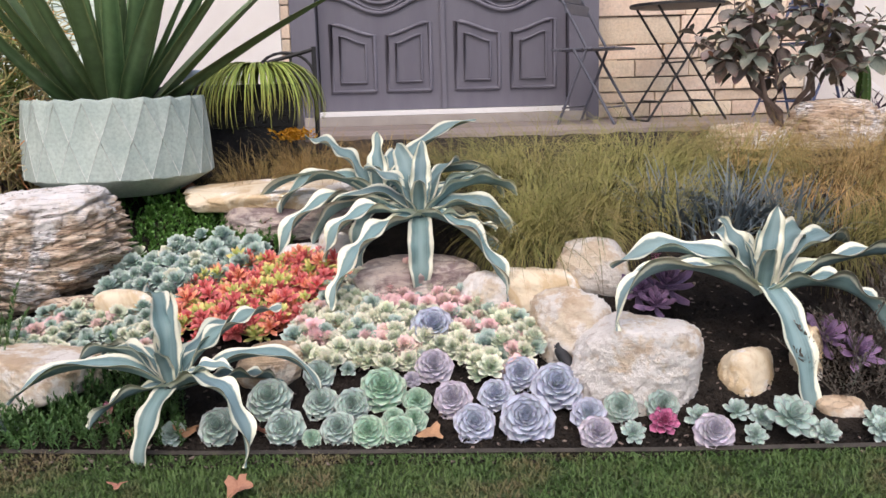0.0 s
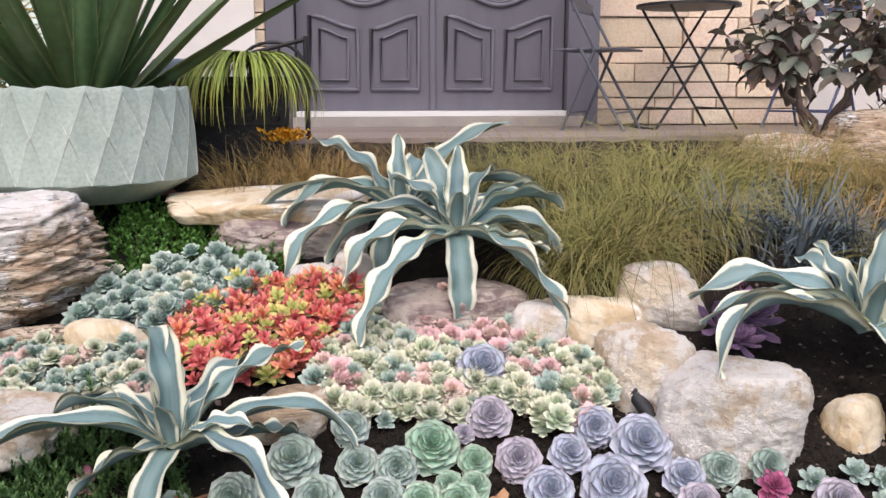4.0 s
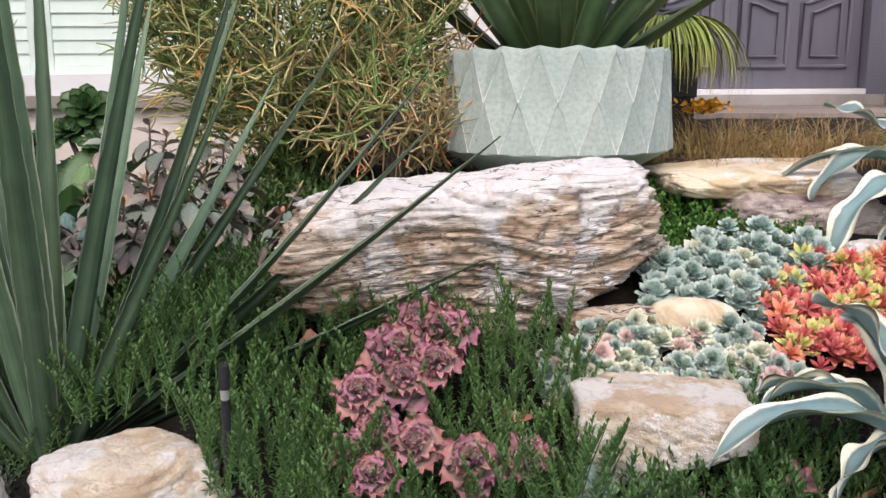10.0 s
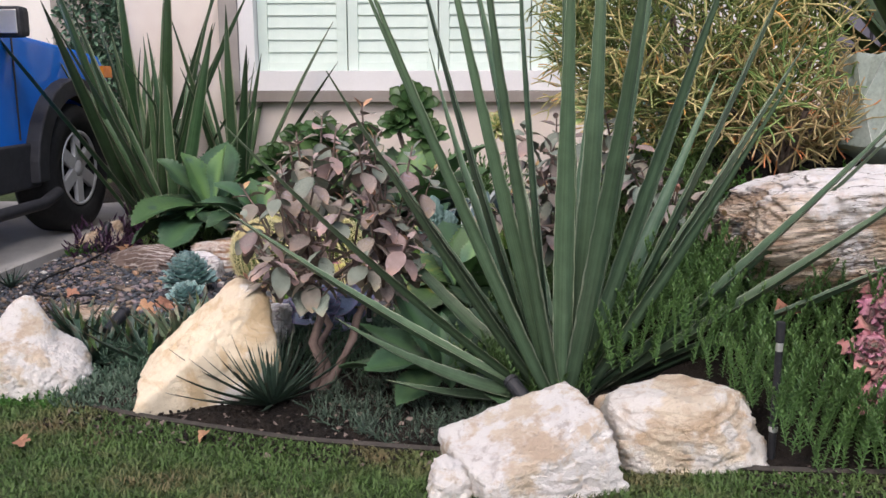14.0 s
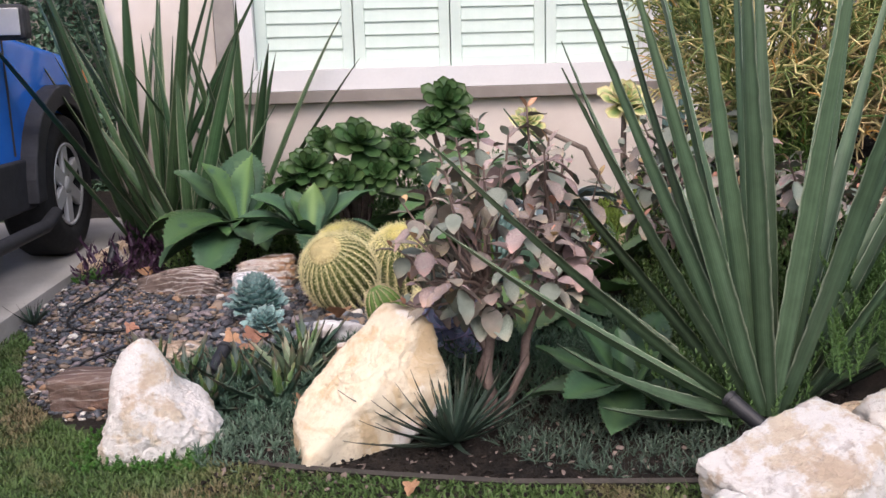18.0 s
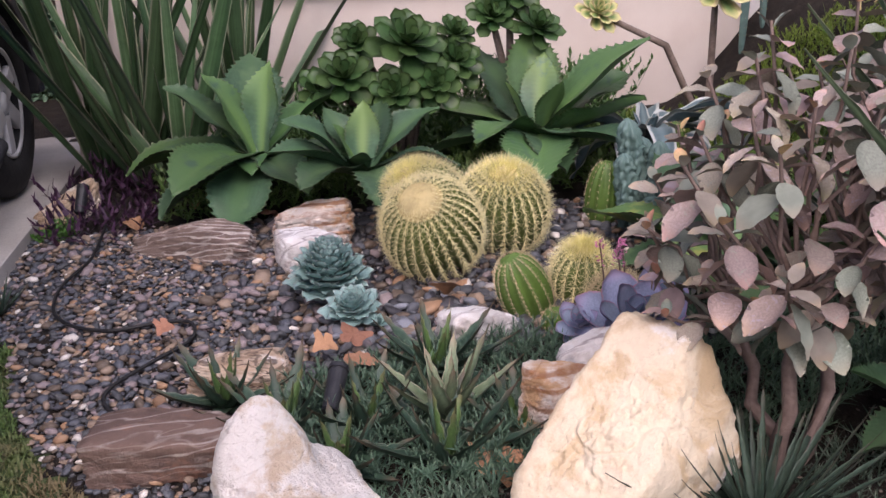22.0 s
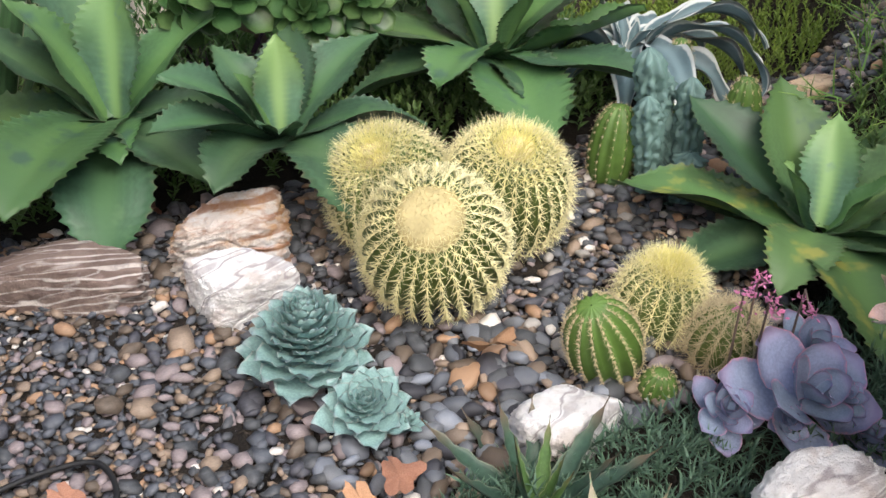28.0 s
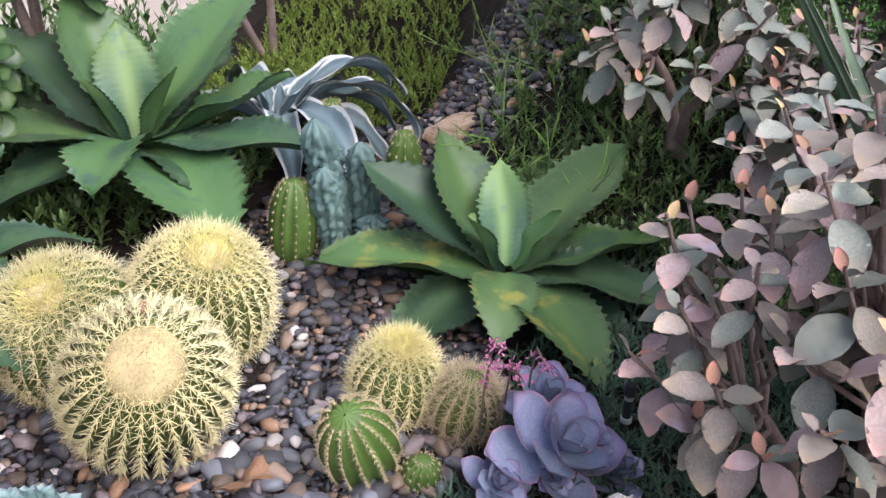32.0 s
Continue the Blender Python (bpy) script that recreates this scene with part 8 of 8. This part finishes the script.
folding_chair((0.92, 5.74, PORCH), 60, M["chair"], "slate grey metal folding bistro chair")
folding_chair((2.24, 5.80, PORCH), -60, M["navy"], "navy metal folding bistro chair behind the shrub")


def bistro_table(at, label):
    root = empty("bistro_table", pose(*at, 0, 0, 6), label, "table")
    bm = bmesh.new()
    bmesh.ops.create_cone(bm, cap_ends=True, segments=40, radius1=0.30, radius2=0.30, depth=0.016, matrix=Matrix.Translation((0, 0, 0.71)))
    bm_part("tabletop", bm, M["iron"], root)
    for s in (-1, 1):
        rod("leg", (-0.25, s * 0.17, 0), (0.20, s * 0.17, 0.70), 0.008, M["iron"], root)
        rod("leg", (0.25, s * 0.19, 0), (-0.20, s * 0.19, 0.70), 0.008, M["iron"], root)
    for x, z in ((-0.16, 0.12), (0.16, 0.12), (-0.03, 0.36)):
        rod("stretcher", (x, -0.18, z), (x, 0.18, z), 0.006, M["iron"], root)
    for s in (-1, 1):
        rod("foot", (-0.26, -0.19 * s, 0.006), (-0.26, 0.02 * s, 0.006), 0.006, M["iron"], root)


bistro_table((1.47, 5.86, PORCH), "black round folding bistro table")
pot = empty("flower_pot", pose(1.50, 5.86, PORCH + 0.718), "small terracotta pot with a dry sprig on the table", "pot")
cyl("pot", 0.045, 0.06, 0, 0.09, M["dryleaf"], pot)
link("sprig", geo_mesh("sprig", shoot(0.16, 26, 0.05, 0.5, 5)), M["dryleaf"], pot, m=pose(0, 0, 0.08))


# box planter, rail and other things left of the door
def box_planter(lo, hi, label):
    root = empty("box_planter", pose(*lo), label, "planter")
    s = [b - a for a, b in zip(lo, hi)]
    for nm, a, b in (("front_panel", (0, 0, 0), (s[0], 0.03, s[2])), ("back_panel", (0, s[1] - 0.03, 0), (s[0], s[1], s[2])), ("side_panel", (0, 0.03, 0), (0.03, s[1] - 0.03, s[2])), ("side_panel", (s[0] - 0.03, 0.03, 0), (s[0], s[1] - 0.03, s[2])), ("rim", (-0.02, -0.022, s[2]), (s[0] + 0.02, s[1] + 0.02, s[2] + 0.035)), ("band", (-0.006, -0.012, s[2] * 0.55), (s[0] + 0.006, 0, s[2] * 0.75))):
        box(nm, a, b, M["blackbox"], root)
    for k in range(7):
        ringp = [(0.06 + k * (s[0] - 0.12) / 6 + 0.022 * math.cos(t), -0.014, s[2] * 0.65 + 0.022 * math.sin(t)) for t in np.linspace(0, 6.283, 13)]
        link("ornament", geo_mesh("ornament", tube(ringp, 0.004, 5)), M["blackbox"], root)


box_planter((-1.72, 5.05, 0.62), (-0.84, 5.34, 1.06), "black glazed box planter with ornament band")
jar = empty("blue_jar", pose(-1.38, 5.2, 1.095), "pale blue glazed bowl on the black box", "bowl")
cyl("bowl", 0.09, 0.13, 0, 0.085, M["lightblue"], jar)
rail = empty("handrail", pose(0, 0, 0), "black wrought iron stair handrail with curled end", "handrail")
rod("post", (-0.765, 5.35, 0.78), (-0.765, 5.35, 1.30), 0.014, M["iron"], rail)
rod("rail", (-1.10, 5.35, 1.20), (-0.765, 5.35, 1.285), 0.012, M["iron"], rail)
link("curl", geo_mesh("curl", tube([(-0.765 - 0.34 + 0.0 + 0.17 - 0.17 * math.cos(t), 5.35, 1.10 + 0.17 * math.sin(t) ** 0.8 if math.sin(t) > 0 else 1.10) for t in np.linspace(0, 3.1416, 14)], 0.009, 6)), M["iron"], rail)
rod("baluster", (-0.90, 5.35, 0.8), (-0.90, 5.35, 1.25), 0.008, M["iron"], rail)
mum = empty("flower_clump", pose(*on(-0.84, 4.92, 0.09)), "orange-yellow flower clump beside the step", "flower")
pet = strap(length=0.03, width=0.016, a0=20, a1=40, prof="oval", n=3, m=2)
mg = []
rnd = random.Random(4)
for i in range(260):
    mg.append(moved(pet, pose(rnd.gauss(0, 0.042), rnd.gauss(0, 0.03), 0.04 + rnd.uniform(0, 0.05), rnd.uniform(-40, 40), rnd.uniform(-40, 40), rnd.uniform(0, 360))))
link("blossoms", geo_mesh("blossoms", join(mg)), M["rust"], mum)
# white slanting swing frame on the porch
swing = empty("swing_frame", pose(0, 0, 0), "white wooden A-frame of a porch swing", "swing")
for a, b in (((2.55, 5.55, 1.72), (3.42, 5.45, 0.90)), ((2.50, 5.75, 1.1), (2.85, 5.62, 0.82)), ((2.75, 5.9, 1.9), (3.45, 5.75, 0.95)), ((3.3, 5.8, 1.75), (4.2, 5.6, 1.15))):
    a, b = Vector(a), Vector(b)
    bm = box_bm((0.07, 0.035, (b - a).length), (0, 0, 0), 0.004)
    bm_part("beam", bm, M["white"], swing, m=Matrix.Translation((a + b) / 2) @ (b - a).to_track_quat("Z", "Y").to_matrix().to_4x4())


# ---- parked car ----
def lathe(profile, n=36):
    """Profile of (radius, x) turned about the x axis."""
    k = len(profile)
    ang = np.arange(n) * 2 * math.pi / n
    v = np.array([(x, r * math.cos(a), r * math.sin(a)) for r, x in profile for a in ang])
    i, j = np.meshgrid(np.arange(k - 1), np.arange(n), indexing="ij")
    q = np.stack([i * n + j, i * n + (j + 1) % n, (i + 1) * n + (j + 1) % n, (i + 1) * n + j], -1).reshape(-1, 4)
    return v, q, np.zeros((len(v), 2))


def extrude_side(name, outline, x0, x1, material, parent, bevel=0.03, label=""):
    """A solid from a side outline of (y, z), between x0 and x1."""
    bm = bmesh.new()
    f = bm.faces.new([bm.verts.new((x0, y, z)) for y, z in outline])
    r = bmesh.ops.extrude_face_region(bm, geom=[f])
    bmesh.ops.translate(bm, verts=[g for g in r["geom"] if isinstance(g, bmesh.types.BMVert)], vec=(x1 - x0, 0, 0))
    bmesh.ops.recalc_face_normals(bm, faces=bm.faces[:])
    if bevel:
        bmesh.ops.bevel(bm, geom=[e for e in bm.edges if e.calc_face_angle(0) > 0.5], offset=bevel, segments=3, affect="EDGES", profile=0.6)
    return bm_part(name, bm, material, parent, label, smooth=False)


def parked_car(at, label):
    """Side outline in y (forward) and z; the near side lies at x = 0 and the body reaches to -x."""
    root = empty("parked_car", pose(*at) @ Matrix.Scale(1.05, 4), label, "car")
    wheels = (0.0, -2.69)
    low = 0.42
    out = [(0.60, 0.50), (0.64, 0.76), (0.62, 1.00), (0.50, 1.12), (-0.55, 1.22), (-0.62, 1.22)]
    out += [(-3.55, 1.22), (-3.62, 0.9), (-3.55, 0.5), (-3.20, low)]
    for cy in (-2.69, 0.0):
        out += [(cy + 0.46 * math.cos(t), max(low, 0.40 + 0.46 * math.sin(t))) for t in np.linspace(math.pi, 0, 11)]
    extrude_side("body", out, -0.04, -1.80, M["carpaint"], root, 0.035)
    extrude_side("cabin", [(-0.62, 1.20), (-1.05, 1.80), (-3.3, 1.82), (-3.5, 1.20)], -0.12, -1.72, M["white"], root, 0.05, "white roof")
    extrude_side("side_window", [(-0.80, 1.26), (-1.12, 1.72), (-2.0, 1.74), (-2.0, 1.26)], -0.10, -0.14, M["carglass"], root, 0.006)
    extrude_side("bumper", [(0.70, 0.40), (0.76, 0.55), (0.73, 0.76), (0.56, 0.80), (0.46, 0.62), (0.46, 0.40)], -0.02, -1.82, M["cladding"], root, 0.03)
    extrude_side("sill_cladding", [(-0.44, 0.34), (-0.47, 0.60), (-2.24, 0.60), (-2.25, 0.34)], -0.01, -1.79, M["cladding"], root, 0.02)
    link("step_bar", geo_mesh("step_bar", tube([(0.06, -0.40, 0.30), (0.07, -0.6, 0.26), (0.07, -2.1, 0.26), (0.06, -2.3, 0.30)], 0.035, 10)), M["cladding"], root)
    for cy in wheels:
        fl = [(cy + 0.57 * math.cos(t), 0.40 + 0.57 * math.sin(t)) for t in np.linspace(-0.05, math.pi + 0.05, 16)] + [(cy + 0.45 * math.cos(t), 0.40 + 0.46 * math.sin(t)) for t in np.linspace(math.pi + 0.05, -0.05, 16)]
        extrude_side("fender_flare", fl, 0.045, -0.10, M["cladding"], root, 0.012)
        wh = link("wheel", geo_mesh("wheel", lathe([(0.24, -0.02), (0.25, 0.015), (0.34, 0.03), (0.385, 0.015), (0.405, -0.02), (0.405, -0.20), (0.38, -0.235), (0.25, -0.24)])), M["tyre"], root, "black off-road tyre", m=pose(0.0, cy, 0.405))
        link("rim", geo_mesh("rim", lathe([(0.245, -0.005), (0.235, 0.008), (0.215, 0.0), (0.205, -0.06), (0.10, -0.09), (0.0, -0.09)])), M["tyre"], wh)
        for k in range(6):
            bm = box_bm((0.03, 0.085, 0.17), (-0.010, 0, 0.135), 0.010)
            bm_part("spoke", bm, M["rim"], wh, m=pose(0, 0, 0, k * 60, 0, 0))
        link("hub_cap", geo_mesh("hub_cap", lathe([(0.0, 0.012), (0.04, 0.010), (0.055, -0.005), (0.055, -0.03)], 20)), M["rim"], wh)
        link("rim_lip", geo_mesh("rim_lip", lathe([(0.232, -0.01), (0.238, 0.012), (0.225, 0.014), (0.215, -0.01)])), M["rim"], wh)
    box("marker_lamp", (-0.05, 0.50, 0.97), (-0.015, 0.64, 1.05), M["amber"], root, "amber marker lamp")
    bm = box_bm((0.20, 0.10, 0.16), (0.10, -0.86, 1.26), 0.03)
    mir = bm_part("side_mirror", bm, M["cladding"], root)
    box("mirror_glass", (0.02, -0.922, 1.20), (0.18, -0.912, 1.32), M["aluminium"], mir)
    box("door_gap", (-0.043, -0.60, 0.62), (-0.032, -0.59, 1.2), M["cladding"], root)
    extrude_side("hood", [(0.60, 1.07), (0.50, 1.14), (-0.50, 1.25), (-0.52, 1.18)], -0.22, -1.62, M["carpaint"], root, 0.02)


parked_car((-6.19, 6.42, -0.065), "blue off-road car with black cladding on the driveway")


# ---- hedge and neighbouring garage behind the driveway ----
def hedge(lo, hi, count, label):
    rnd = random.Random(12)
    lf = strap(length=0.07, width=0.035, a0=10, a1=-20, prof="oval", fold=0.2, n=3, m=2)
    gs = []
    for i in range(count):
        p = [rnd.uniform(a, b) for a, b in zip(lo, hi)]
        if rnd.random() < 0.7:
            p[1] = lo[1] + 0.12 * rnd.random() + 0.15 * noise.noise((p[0] * 3, p[2] * 3, 0))
        gs.append(moved(lf, pose(*p, rnd.uniform(-60, 60), rnd.uniform(-60, 60), rnd.uniform(0, 360))))
    root = empty("hedge", pose(0, 0, 0), label, "hedge")
    link("foliage", geo_mesh("foliage", join(gs)), L["darkmat"], root)
    for k in range(6):
        x = lo[0] + (hi[0] - lo[0]) * (k + 0.5) / 6
        rod("trunk", (x, (lo[1] + hi[1]) / 2, lo[2]), (x + 0.05, (lo[1] + hi[1]) / 2, hi[2] * 0.8), 0.03, M["bark"], root)


hedge((-7.5, 8.9, -0.1), (-6.2, 9.6, 2.6), 9000, "dark dense hedge beside the driveway")
tagged(box("garage_wall", (-12.5, 9.8, -0.1), (-7.95, 10.1, 3.2), M["cream"]), "white garage wall behind the car", "wall", kind="structure")
sid = empty("siding", pose(0, 0, 0), "grey horizontal board siding behind the hedge", "wall", kind="structure")
for k in range(16):
    box("board", (-7.95, 9.70 + 0.004 * (k % 2), 0.2 * k), (-6.0, 9.78, 0.2 * k + 0.192), M["trim"], sid)


# ---- crumbs and litter on the bare soil ----
def litter(name, poly, gap, sizes, material, label, seed, flat=0.6):
    bm = bmesh.new()
    bmesh.ops.create_icosphere(bm, subdivisions=1, radius=1)
    v0 = np.array([v.co for v in bm.verts])
    f0 = np.array([[v.index for v in f.verts] for f in bm.faces])
    bm.free()
    shapes = [v0 * (1 + 0.45 * np.random.RandomState(seed * 9 + k).uniform(-1, 1, (len(v0), 1))) * (1, 0.8, flat) for k in range(5)]
    vs, fs = [], []
    for x, y, rnd in scatter(poly, gap, seed, 0.5):
        s = rnd.uniform(*sizes) * rnd.uniform(0.6, 1.2)
        a = np.array(pose(x, y, soil_z(x, y) + s * 0.3 + 0.004, rnd.uniform(-40, 40), rnd.uniform(-40, 40), rnd.uniform(0, 360)))
        fs.append(f0 + len(v0) * len(vs))
        vs.append(rnd.choice(shapes) * s @ a[:3, :3].T + a[:3, 3])
    tagged(link(name, geo_mesh(name, (np.concatenate(vs), np.concatenate(fs), None), False), material), label, "soil", kind="stuff")


FRONT = [(-2.7, 2.84), (-2.7, 3.0), (-1.6, 3.1), (-0.9, 3.4), (0.0, 3.3), (1.3, 3.9), (1.6, 3.5), (1.7, 2.72), (0, 2.72), (-1.2, 2.76)]
BACK = [(-4.9, 3.3), (-4.6, 3.75), (-3.9, 4.3), (-3.2, 4.6), (-2.6, 4.3), (-2.6, 3.9), (-3.2, 2.95), (-3.9, 3.05)]
litter("soil_crumbs", FRONT, 0.019, (0.004, 0.009), M["soil"], "dark crumbs of garden soil between succulents", 1)
litter("soil_crumbs", BACK, 0.023, (0.004, 0.010), M["soil"], "dark crumbs of garden soil under shrubs", 2)
litter("mulch_bits", FRONT, 0.060, (0.005, 0.012), M["bark"], "small brown bits of mulch on the soil", 3, 0.25)
litter("mulch_bits", BACK, 0.060, (0.005, 0.013), M["bark"], "small brown bits of mulch under shrubs", 4, 0.25)


# ---- the porch front stands back as one piece ----
SET_BACK = Matrix.Translation((-0.12, 0.45, 1.04)) @ Matrix.Scale(1.12, 4) @ Matrix.Translation((0.12, -0.45, -1.04))
FRONT_PARTS = ("wall_return", "wall_door", "wall_east", "corner_", "window_2", "door_", "threshold", "porch", "stone_cladding", "folding_chair", "bistro_table", "flower_pot", "swing_frame")
for ob in list(bpy.data.objects):
    if ob.parent is None and ob.name.startswith(FRONT_PARTS):
        ob.matrix_world = SET_BACK @ ob.matrix_world
